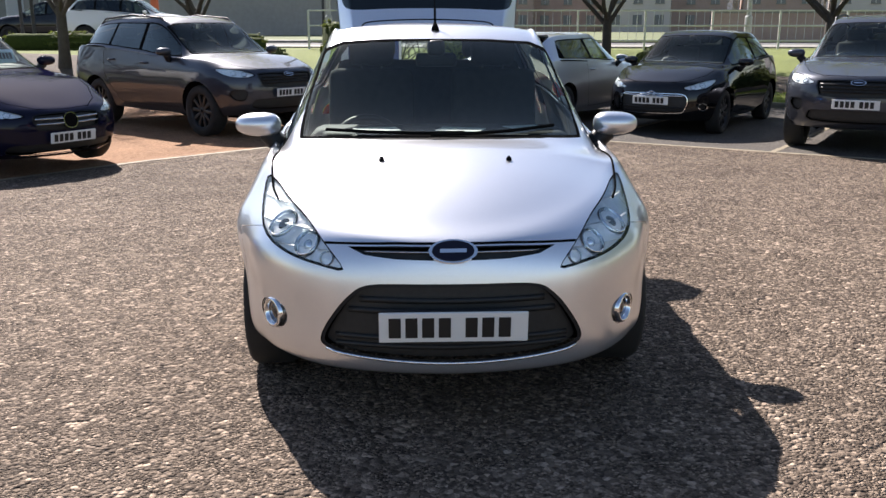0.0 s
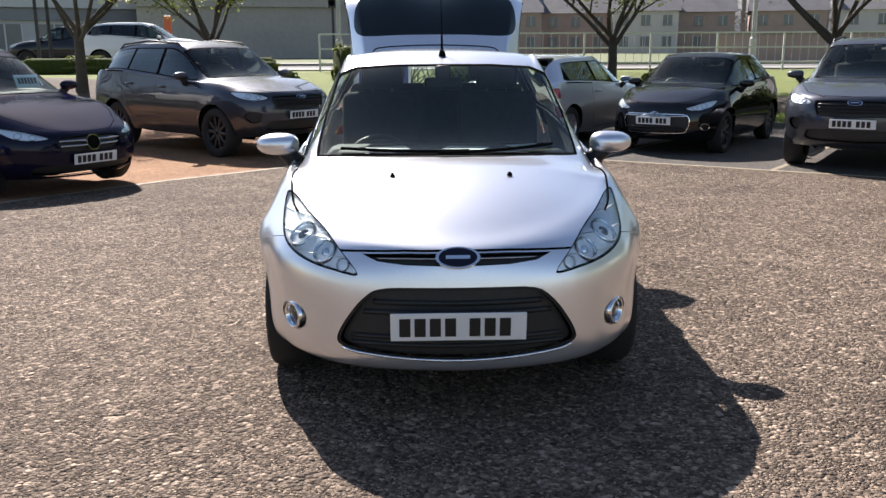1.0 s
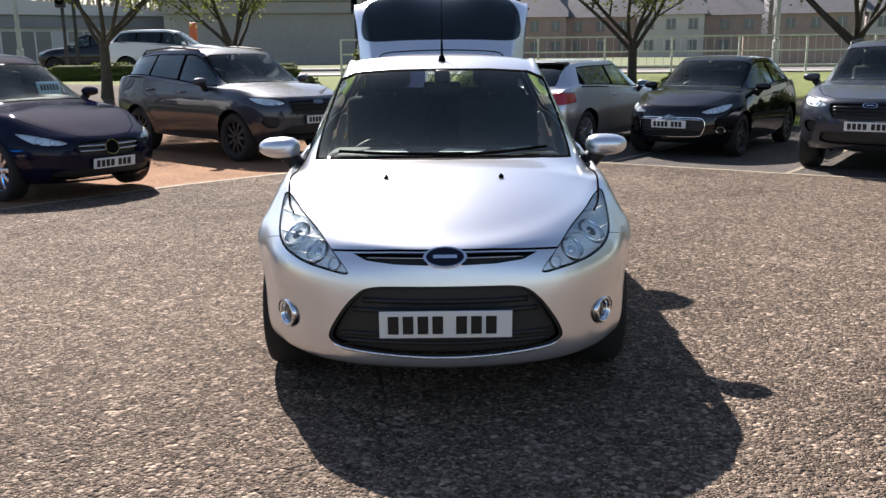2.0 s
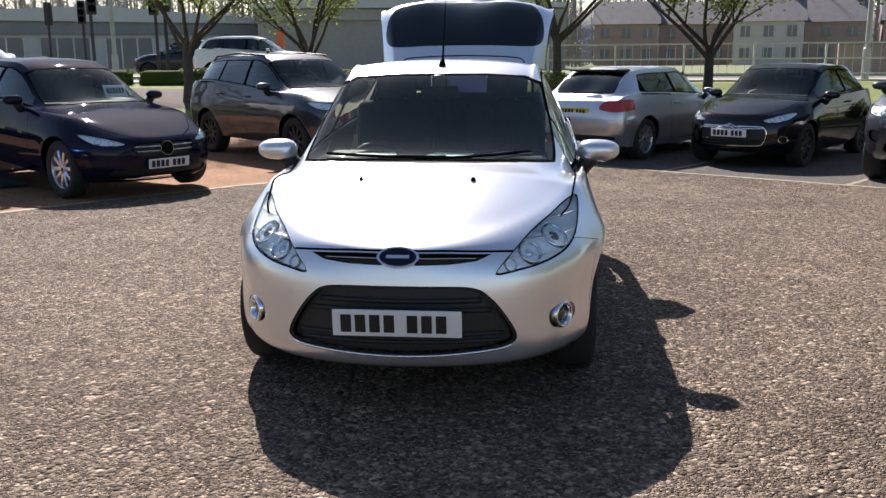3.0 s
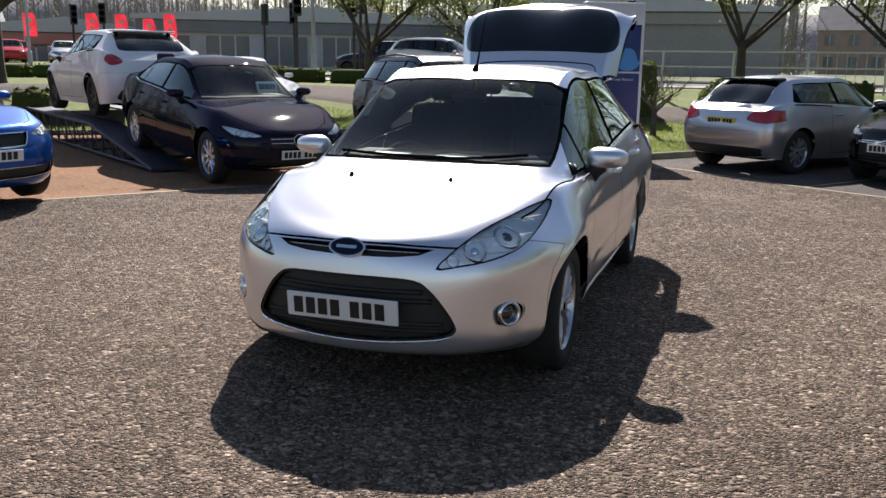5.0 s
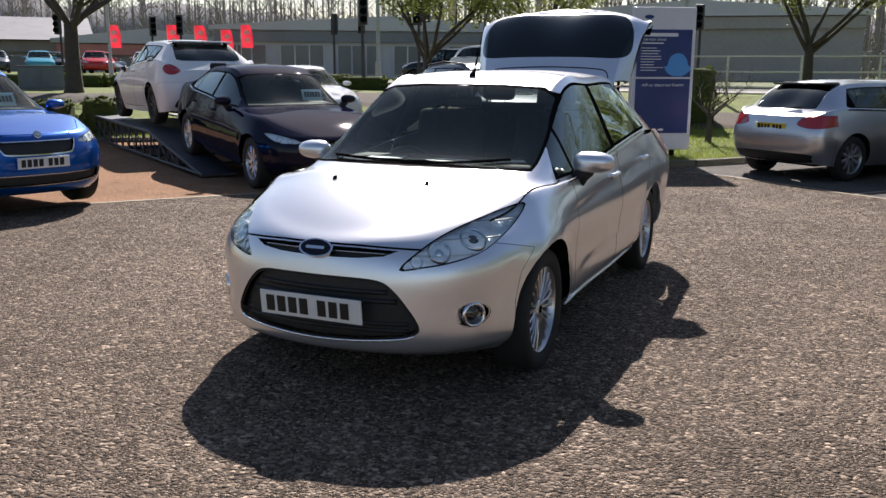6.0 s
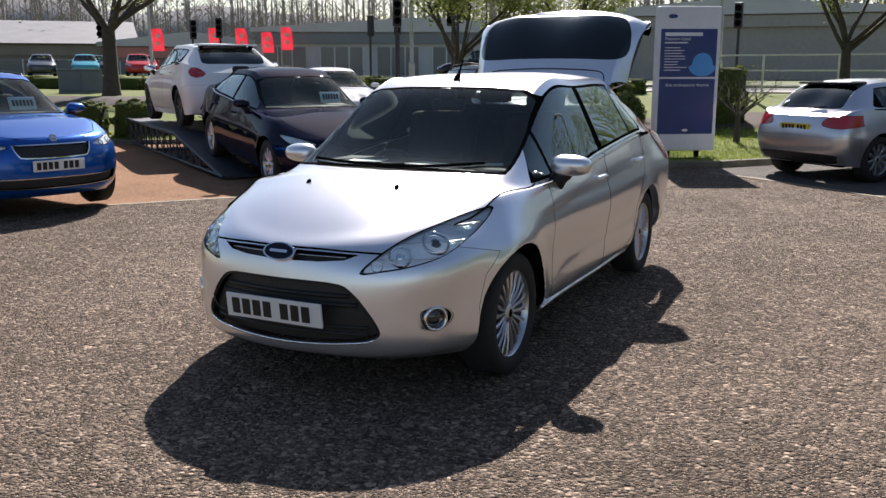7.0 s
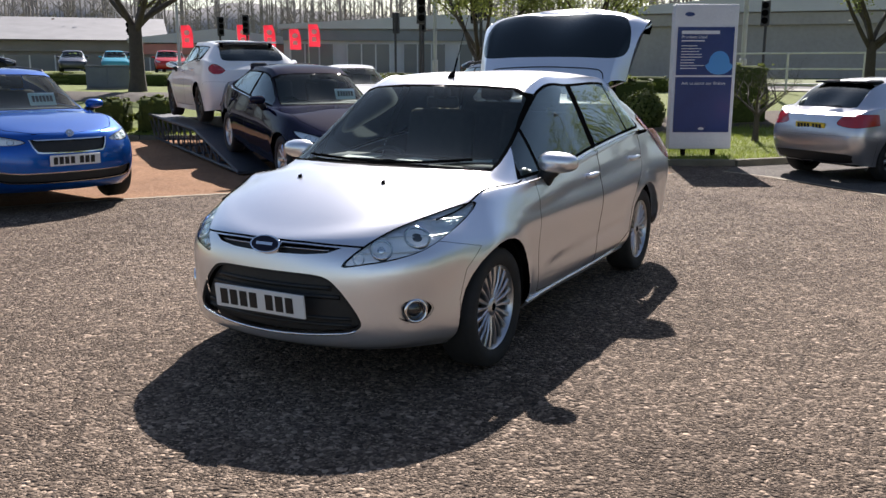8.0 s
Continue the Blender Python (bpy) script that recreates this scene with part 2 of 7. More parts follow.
def shell(cage, nu, nv, P):
    """Triangles (six numbers a corner: place and normal) of the smooth skin over a cage [row][station]."""
    g = np.array([spline(r, nu, False, True) for r in cage])
    g = spline(g, nv, mirrored=True)
    g[..., 0] = np.maximum(g[..., 0], 0)
    # pressed sheet has no ripples: fair the bonnet and wings ahead of the screen
    edge = P["cowl"][0] + 0.23 * (g[..., 0] / (P["wb"] * 0.93)) ** 2.0
    keep = (np.clip((edge - 0.03 - g[..., 1]) / 0.12, 0, 1) * np.clip((g[..., 2] - P["lead"][1] - 0.015) / 0.05, 0, 1))[..., None]
    for _ in range(P.get("fair", 30)):
        e = np.concatenate([g[:, 1:2] * (-1, 1, 1), g, g[:, -1:]], axis=1)
        top = e[-2:-1] * (-1, 1, 1)
        e = np.concatenate([e[:1], e, top], axis=0)
        mean = (e[:-2, 1:-1] + e[2:, 1:-1] + e[1:-1, :-2] + e[1:-1, 2:]) / 4
        g = g + 0.6 * keep * (mean - g)
    for ya in (P["ya"], P["yb"]):
        d = np.hypot(g[..., 1] - ya, g[..., 2] - P["R"]) - P["arch"]
        g[..., 0] += P.get("flare", 0.01) * np.exp(-(d / 0.055) ** 2) * (g[..., 0] > 0.5) * (g[..., 2] < P["belt"][0] - 0.05)
    for y0, z0, y1, z1, depth in P.get("swage", ()):
        y, z = g[..., 1], g[..., 2]
        t = (y - y0) / (y1 - y0)
        below = z0 + (z1 - z0) * t - z
        ends = np.clip(np.minimum(t, 1 - t) / 0.15, 0, 1)
        g[..., 0] -= depth * ends * np.where(below > 0, np.exp(-below / 0.10), np.exp(below / 0.012)) * (g[..., 0] > 0.6)
    du, dv = np.gradient(g, axis=1), np.gradient(g, axis=0)
    n = np.cross(du, dv)
    ln = np.linalg.norm(n, axis=2, keepdims=True)
    n = np.where(ln > 1e-9, n / np.maximum(ln, 1e-9), 0)
    n[g[..., 0] < 1e-4, 0] = 0
    n /= np.maximum(np.linalg.norm(n, axis=2, keepdims=True), 1e-9)
    p = np.concatenate([g, n], axis=2)
    q = [[tuple(map(float, v)) for v in r] for r in p]
    out = []
    for i in range(len(q) - 1):
        for j in range(len(q[0]) - 1):
            a, b, c, d = q[i][j], q[i][j + 1], q[i + 1][j + 1], q[i + 1][j]
            for t in ((a, b, c), (a, c, d)):
                if len({v[:3] for v in t}) == 3:
                    out.append(t)
    return out


AX = dict(side=(1, 2), front=(0, 2), rear=(0, 2), top=(0, 1))


def clip(poly, a, b, i, j):
    """Parts of poly to the left and to the right of the line a-b, seen along an axis."""
    ex, ey = b[0] - a[0], b[1] - a[1]
    d = [ex * (v[j] - a[1]) - ey * (v[i] - a[0]) for v in poly]
    left, right = [], []
    n = len(poly)
    for k in range(n):
        v, w, dv, dw = poly[k], poly[(k + 1) % n], d[k], d[(k + 1) % n]
        if dv >= 0:
            left.append(v)
        if dv <= 0:
            right.append(v)
        if dv * dw < 0:
            t = dv / (dv - dw)
            x = tuple(p + (q - p) * t for p, q in zip(v, w))
            left.append(x)
            right.append(x)
    return (left if len(left) > 2 else None), (right if len(right) > 2 else None)


def centre_of(o):
    return (sum(p[0] for p in o) / len(o), sum(p[1] for p in o) / len(o))


def ccw(o):
    s = sum(o[k][0] * o[(k + 1) % len(o)][1] - o[(k + 1) % len(o)][0] * o[k][1] for k in range(len(o)))
    return list(o) if s > 0 else list(o)[::-1]


def within(o, x, y):
    c = False
    for k in range(len(o)):
        (x0, y0), (x1, y1) = o[k], o[k - 1]
        if (y0 > y) != (y1 > y) and x < (x1 - x0) * (y - y0) / (y1 - y0) + x0:
            c = not c
    return c


def split(pool, outline, view, near, centre=None):
    """Cut an outline out of a pool of polygons: (inside, outside). near(x, y, z): which side of the body is meant."""
    i, j = AX[view]
    o = ccw(outline)
    c = centre or centre_of(o)
    lo, hi = (min(p[0] for p in o), min(p[1] for p in o)), (max(p[0] for p in o), max(p[1] for p in o))
    tris = [(c, o[k], o[(k + 1) % len(o)]) for k in range(len(o))]
    tris = [t for t in tris if (t[1][0] - t[0][0]) * (t[2][1] - t[0][1]) - (t[1][1] - t[0][1]) * (t[2][0] - t[0][0]) > 1e-12]
    boxes = [(min(p[0] for p in t), min(p[1] for p in t), max(p[0] for p in t), max(p[1] for p in t)) for t in tris]
    ins, outs = [], []
    for f in pool:
        a, b = [v[i] for v in f], [v[j] for v in f]
        if max(a) < lo[0] or min(a) > hi[0] or max(b) < lo[1] or min(b) > hi[1] or not near(*(sum(v[k] for v in f) / len(f) for k in range(3))):
            outs.append(f)
            continue
        if all(within(o, v[i], v[j]) for v in f):
            ins.append(f)
            continue
        rem = [f]
        for t, bx in zip(tris, boxes):
            nxt = []
            for p in rem:
                a, b = [v[i] for v in p], [v[j] for v in p]
                if max(a) <= bx[0] or min(a) >= bx[2] or max(b) <= bx[1] or min(b) >= bx[3]:
                    nxt.append(p)
                    continue
                cur = p
                bits = []
                for k in range(3):
                    cur, right = clip(cur, t[k], t[(k + 1) % 3], i, j)
                    if right:
                        bits.append(right)
                    if not cur:
                        break
                if cur:
                    ins.append(cur)
                    nxt += bits
                else:
                    nxt.append(p)
            rem = nxt
        outs += rem
    return ins, outs


def inset(o, g):
    """The outline drawn in by g."""
    o = ccw(o)
    out = []
    for k in range(len(o)):
        p, q, r = (Vector(o[k - 1]), Vector(o[k]), Vector(o[(k + 1) % len(o)]))
        n1, n2 = (q - p).orthogonal().normalized(), (r - q).orthogonal().normalized()
        n = (n1 + n2)
        n = n / max(0.35, n.length_squared / 2)
        out.append(tuple(q + n * g))
    return out


def rounded(o, n=4):
    """A closed outline made smooth through its points."""
    o = list(o)
    p = np.array([o[-1]] + o + o[:2], float)
    return [tuple(v) for v in spline(p, n)[n:-n - 0][: len(o) * n]]


def sheet(polys, mirror="", sink=0.0):
    """A mesh from polygons with their own smooth normals. mirror: '' as they are, 'other' the opposite side, 'both'. sink: metres below the skin."""
    verts, norms, faces, index = [], [], [], {}
    for sign in {"": (1,), "other": (-1,), "both": (1, -1)}[mirror]:
        for f in polys:
            ids = []
            for x, y, z, a, b, c in f:
                x, y, z = (x - a * sink) * sign, y - b * sink, z - c * sink
                key = (round(x, 5), round(y, 5), round(z, 5))
                if key not in index:
                    index[key] = len(verts)
                    verts.append((x, y, z))
                    norms.append((a * sign, b, c))
                if index[key] not in ids:
                    ids.append(index[key])
            if len(ids) > 2:
                faces.append(ids if sign > 0 else ids[::-1])
    if not faces:
        return None
    me = bpy.data.meshes.new("sheet")
    me.from_pydata(verts, [], faces)
    me.polygons.foreach_set("use_smooth", [True] * len(me.polygons))
    me.update()
    me.normals_split_custom_set_from_vertices(norms)
    return me


def edge_strip(outline, view, hit, width, lift):
    """A raised bead along an outline on the skin. hit(a, b): the place and normal on the skin there."""
    bm = bmesh.new()
    pts = []
    for p in outline:
        h = hit(*p)
        if h:
            pts.append(Vector(h[0]) + Vector(h[1]) * lift)
    tube_into(bm, pts + pts[:1], width, 6, cap=False)
    return bm

# ---- cars ----
def cage_of(P):
    """Ten feature lines from the sill to the middle of the roof, each along thirteen stations from nose to tail."""
    W, L, ya, yb = P["W"], P["L"], P["ya"], P["yb"]
    (yl, zl), (yc, zc), (yh, zh), (yr, zr), (yk, zk), (yg, zg), (yt, zt) = P["lead"], P["cowl"], P["head"], P["roof"], P["rhead"], P["rbase"], P["tail"]
    belt, wc, zs, wing = P["belt"], P["wc"], P["sill"], P["wing"]
    yA, yM = yc + 0.30, yh
    ys = [ya, yA, yM, yr, yk, yg - 0.02]
    rows = []
    # lower lines: height at nose, side, tail; half width; how far behind the nose and before the tail; depth of the rounded ends
    for k, (zf, zm, zt_, w, yf, ye, df, dr) in enumerate(P["lower"]):
        row = []
        for a in (0, 28, 54, 76):
            s, c = math.sin(radians(a)), math.cos(radians(a))
            x, y = w * 0.985 * s ** 0.85, yf + (df - yf * 0.5) * (1 - c ** 0.8)
            z = zf + (zm - zf) * (1 - c) ** 1.2
            row.append((x, y, z))
        for n, y in enumerate(ys):
            x = w * (1.0, 1.0, 0.995, 1.0, 1.0, 0.955)[n]
            z = zm + (zt_ - zm) * max(0.0, (y - yr) / (L - yr)) ** 1.5
            row.append((x, y, z))
        for a in (58, 29, 0):
            s, c = math.sin(radians(a)), math.cos(radians(a))
            x, y = w * 0.955 * s ** 0.8, L - ye - dr * (1 - c ** 0.8)
            row.append((x, y, zt_))
        rows.append(row)
    # line 4: wing top and waist
    wz = [zl, zl + (wing[0] - zl) * 0.35, wing[0], wing[1], wing[2]]
    w = P["wb"]
    row = []
    for n, a in enumerate((0, 28, 54, 76)):
        s, c = math.sin(radians(a)), math.cos(radians(a))
        row.append((w * P.get("shoulder", (0.95, 0.985))[0] * s ** 0.9, yl + P["dl"] * (1 - c ** 0.85), wz[n]))
    row.append((w * P.get("shoulder", (0.95, 0.985))[1], ya, wz[4]))
    for n, y in enumerate(ys[1:]):
        z = belt[0] + (belt[1] - belt[0]) * (y - yA) / (yk - yA)
        row.append((w * (1, 1, 1, 0.985, 0.93)[n], y, min(z, belt[1] + 0.01 if n < 4 else min(belt[1] + 0.01, zg - 0.02))))
    for a in (58, 29, 0):
        s, c = math.sin(radians(a)), math.cos(radians(a))
        row.append((w * 0.92 * s ** 0.8, yt - P["dt"] * (1 - c ** 0.8), zt))
    rows.append(row)
    # centre line of bonnet, screen, roof and tail
    def bonnet(y):
        t = max(0.0, min(1.0, (y - yl) / (yc - yl)))
        return zl + (zc - zl) * (1 - (1 - t) ** P["crown"])
    f9 = [yl + (yc - yl) * q for q in (0.55, 0.62, 0.70, 0.79, 0.89)]
    mid = [(0, y, bonnet(y)) for y in f9] + [(0, yc, zc), (0, yh, zh), (0, yr, zr), (0, yk, zk), (0, yg, zg)]
    mid += [(0, yg + (yt - yg) * q, zg + (zt - zg) * q) for q in (0.15, 0.3, 0.45)]
    # lines 5 to 8 between
    tops = {
        5: [(w * 0.93, yc + 0.23, belt[0] + 0.005), (w - 0.015, yM, belt[0] + 0.035), (w - 0.015, yr, (belt[0] + belt[1]) / 2 + 0.03), (w - 0.03, yk, belt[1] + 0.02), (w * 0.86, yg - 0.07, zg - 0.01)],
        6: [(w * 0.80, yc + 0.13, zc - 0.02), (wc, yh + 0.10, zh - 0.05), (wc + 0.01, yr, zr - 0.085), (wc - 0.02, yk - 0.02, zk - 0.07), (w * 0.68, yg - 0.04, zg)],
        7: [(w * 0.58, yc + 0.05, zc - 0.006), (wc - 0.085, yh + 0.05, zh - 0.015), (wc - 0.08, yr, zr - 0.035), (wc - 0.09, yk, zk - 0.03), (w * 0.54, yg - 0.015, zg)],
        8: [(w * 0.31, yc + 0.01, zc - 0.001), (wc * 0.47, yh + 0.01, zh - 0.002), (wc * 0.47, yr, zr - 0.006), (wc * 0.46, yk, zk - 0.006), (w * 0.29, yg, zg)]}
    ey = [p[1] for p in row[:6]]
    for k in (5, 6, 7, 8):
        q = (k - 4) / 5
        r = []
        for s in range(5):
            a, b = row[s], mid[s]
            f = (1 - q) * (1 - s / 4) + (0.93, 0.78, 0.56, 0.29)[k - 5] * s / 4
            y = a[1] + (b[1] - a[1]) * (1 - f)
            x = a[0] * f
            ez, ex = np.interp(y, ey, [p[2] for p in row[:6]]), max(0.05, np.interp(y, ey, [p[0] for p in row[:6]]))
            r.append((x, y, bonnet(y) + (ez - bonnet(y)) * min(1.0, x / ex) ** P.get("camber", 2.6)))
        r += tops[k]
        for s in (10, 11, 12):
            a, b = row[s], mid[s]
            wgt = (12 - s) / 3
            f = (0.90, 0.74, 0.58, 0.31)[k - 5] * wgt + (1 - q) * (1 - wgt)
            r.append((a[0] * f, a[1] + (b[1] - a[1]) * (1 - f), a[2] + (b[2] - a[2]) * (1 - f)))
        rows.append(r)
    rows.append(mid)
    return rows


def arch_outline(y, z, r, n=28):
    return [(y + r * math.cos(k * math.tau / n), z + r * math.sin(k * math.tau / n)) for k in range(n)]


def make_wheel(R, rim, width, spokes, alloy, twin=True, hub="chrome"):
    """Meshes of a wheel that faces +x: tyre, rim, each spoke, hub cap."""
    h = width / 2
    tyre = lathe([(rim - 0.005, -h * 0.8), (rim + 0.01, -h), (R - 0.02, -h), (R, -h * 0.75), (R, h * 0.75), (R - 0.012, h * 0.95), (rim + 0.03, h * 1.0), (rim + 0.008, h * 0.93), (rim - 0.005, h * 0.85)], 40)
    ring = lathe([(rim * 0.9, -h * 0.8), (rim * 0.93, h * 0.4), (rim * 0.96, h * 0.78), (rim, h * 0.88), (rim + 0.008, h * 0.9)], 40)
    back = lathe([(0.0, -h * 0.1), (rim * 0.55, -h * 0.1), (rim * 0.55, h * 0.0), (rim * 0.93, -h * 0.3)], 24)
    bm = bmesh.new()
    w0, w1 = (0.0085, 0.019) if twin else (0.026, 0.036)
    pts = [(rim * 0.16, w0, h * 0.62), (rim * 0.6, w0 * 0.9, h * 0.72), (rim * 0.95, w1 * 0.75, h * 0.70)]
    top, low = [], []
    for r, w, o in pts:
        top.append((bm.verts.new((o - 0.006, r, -w)), bm.verts.new((o, r, -w * 0.5)), bm.verts.new((o, r, w * 0.5)), bm.verts.new((o - 0.006, r, w))))
        low.append((bm.verts.new((o - 0.035, r, -w)), bm.verts.new((o - 0.035, r, w))))
    for i in range(2):
        for k in range(3):
            bm.faces.new((top[i][k], top[i][k + 1], top[i + 1][k + 1], top[i + 1][k]))
        bm.faces.new((low[i][0], top[i][0], top[i + 1][0], low[i + 1][0]))
        bm.faces.new((top[i][3], low[i][1], low[i + 1][1], top[i + 1][3]))
    bmesh.ops.recalc_face_normals(bm, faces=bm.faces)
    hubs = lathe([(0.0, h * 0.745), (rim * 0.085, h * 0.74), (rim * 0.10, h * 0.70)], 18)
    cap = lathe([(0.0, h * 0.72), (rim * 0.12, h * 0.71), (rim * 0.2, h * 0.66), (rim * 0.24, h * 0.5)], 20)
    out = {}
    for n, b, mt, sm in (("tyre", tyre, M["rubber"], True), ("rim", ring, alloy, True), ("brake_disc", back, M["darkalloy"], False), ("spoke", bm, alloy, False), ("hub_cap", cap, alloy, True), ("hub_badge", hubs, M["seal"], True)):
        me = bpy.data.meshes.new(n)
        for f in b.faces:
            f.smooth = sm
        b.to_mesh(me)
        b.free()
        me.materials.append(mt)
        out[n] = me
    return out, spokes


def put_wheel(car, kit, x, y, z, side, turn=0):
    meshes, spokes = kit
    w = new("wheel")
    w.parent = car
    w.matrix_basis = pose(x, y, z, random.uniform(0, 60), 0, (0 if side > 0 else 180) + turn)
    for n in ("tyre", "rim", "brake_disc", "hub_cap", "hub_badge"):
        part(n, meshes[n], None, w)
    for k in range(spokes):
        part("spoke", meshes["spoke"], None, w, m=pose(0, 0, 0, 360 * k / spokes))
    return w


def put_plate(car, y, z, tilt, back=False, words=1, x=0.0):
    """A number plate whose characters are plain bars."""
    p = part("number_plate", box(-0.26, 0.26, -0.006, 0.006, -0.0555, 0.0555, 0.003), M["plate_y" if back else "plate"], car,
             "yellow number plate" if back else "white number plate", m=pose(x, y, z, tilt, 0, 180 if back else 0))
    for k in range(7):
        a = -0.205 + k * 0.058 + (0.035 if k > 3 else 0)
        bm = box(a - 0.021, a + 0.021, -0.009, -0.006, -0.037, 0.037)
        part("character_bar", bm, M["ink"], p)
    return p


def hit_on(tree, view, a, b, back=False):
    if view == "front":
        r = tree.ray_cast(Vector((a, -2, b)), Vector((0, 1, 0)))
    elif view == "rear":
        r = tree.ray_cast(Vector((a, 9, b)), Vector((0, -1, 0)))
    elif view == "side":
        r = tree.ray_cast(Vector((3, a, b)), Vector((-1, 0, 0)))
    else:
        r = tree.ray_cast(Vector((a, b, 4)), Vector((0, 0, -1)))
    if r[0] is None:
        return None
    n = r[1] if r[1].dot(Vector({"front": (0, -1, 0), "rear": (0, 1, 0), "side": (1, 0, 0), "top": (0, 0, 1)}[view])) > 0 else -r[1]
    return r[0], n


def seat_into(car, x, y, z, bench=False):
    s = new("bench_seat" if bench else "seat")
    s.parent = car
    s.matrix_basis = pose(x, y, z)
    w = 0.62 if bench else 0.25
    part("cushion", box(-w, w, -0.25, 0.25, 0.0, 0.16, 0.05), M["seat"], s, smooth=True)
    part("backrest", box(-w, w, -0.07, 0.07, 0.0, 0.62, 0.05, m=pose(0, 0.27, 0.1, -14)), M["seat"], s, smooth=True)
    for hx in ((-0.36, 0.36) if bench else (0,)):
        part("headrest", box(hx - 0.13, hx + 0.13, -0.045, 0.05, 0.64, 0.80, 0.035, m=pose(0, 0.27, 0.1, -14)), M["seat"], s, smooth=True)
        bm = bmesh.new()
        for d in (-0.06, 0.06):
            tube_into(bm, [(hx + d, 0.40, 0.68), (hx + d, 0.44, 0.80)], 0.007, 6)
        part("headrest_post", bm, M["chrome"], s)
    return s


def steering_wheel(car, x, y, z):
    s = new("steering_wheel")
    s.parent = car
    s.matrix_basis = pose(x, y, z, -24)
    ring = [(0.185 * math.cos(a), 0, 0.185 * math.sin(a)) for a in np.linspace(0, math.tau, 33)]
    part("wheel_rim", tube(ring, 0.016, 8, cap=False), M["trim"], s, smooth=True)
    bm = box(-0.07, 0.07, -0.03, 0.02, -0.06, 0.05, 0.02)
    for a, b in (((-0.06, 0), (-0.18, 0.02)), ((0.06, 0), (0.18, 0.02)), ((0, -0.05), (0, -0.18))):
        tube_into(bm, [(a[0], 0, a[1]), (b[0], 0, b[1])], 0.016, 6)
    part("boss", bm, M["trim"], s)


def door_mirror(car, x, y, z, side, mat):
    """A door mirror on its stalk; it sits outside the door glass."""
    mr = new("door_mirror")
    mr.parent = car
    mr.matrix_basis = pose(x * side, y, z) @ Matrix.Diagonal((side * 0.94, 0.92, 0.92, 1))
    bm = bmesh.new()
    bmesh.ops.create_uvsphere(bm, u_segments=24, v_segments=14, radius=1.0)
    for v in bm.verts:
        p = v.co
        taper = 1.0 - 0.22 * (p.x * 0.5 + 0.5)
        yy = p.y * 0.085 if p.y < 0 else p.y * 0.03
        v.co = Vector(((abs(p.x) ** 0.75 * (1 if p.x > 0 else -1)) * 0.12, yy - 0.03 * (1 - p.x) * 0.3, (abs(p.z) ** 0.8 * (1 if p.z > 0 else -1)) * 0.07 * taper))
    part("mirror_housing", bm, mat, mr, smooth=True)
    part("mirror_stalk", tube([(-0.13, 0.03, -0.20), (-0.115, 0.02, -0.13), (-0.07, 0.0, -0.07), (-0.02, -0.01, -0.045)], [0.04, 0.056, 0.052, 0.038], 8), M["trim"], mr, smooth=True)
    bm = bmesh.new()
    bmesh.ops.create_circle(bm, cap_ends=True, segments=24, radius=1.0)
    for v in bm.verts:
        v.co = Vector((v.co.x * 0.105, 0.031, v.co.y * 0.055))
    part("mirror_glass", bm, M["chrome"], mr)
    return mr


def turned_in(me, sink=0.012):
    """The inner face of a panel: the same skin drawn in and facing inwards."""
    vs = [v.co - Vector((sink if v.co.x > 0 else -sink, 0, sink * 0.5)) for v in me.vertices]
    return to_mesh("lining", vs, [tuple(f.vertices)[::-1] for f in me.polygons])


def islands(polys):
    """Groups of polygons that touch."""
    root = {}

    def find(a):
        while root.setdefault(a, a) != a:
            root[a] = root[root[a]]
            a = root[a]
        return a
    keys = [[tuple(round(c, 3) for c in v[:3]) for v in f] for f in polys]
    for ks in keys:
        for k in ks[1:]:
            root[find(k)] = find(ks[0])
    out = collections.defaultdict(list)
    for f, ks in zip(polys, keys):
        out[find(ks[0])].append(f)
    return [g for g in out.values() if len(g) > 3]


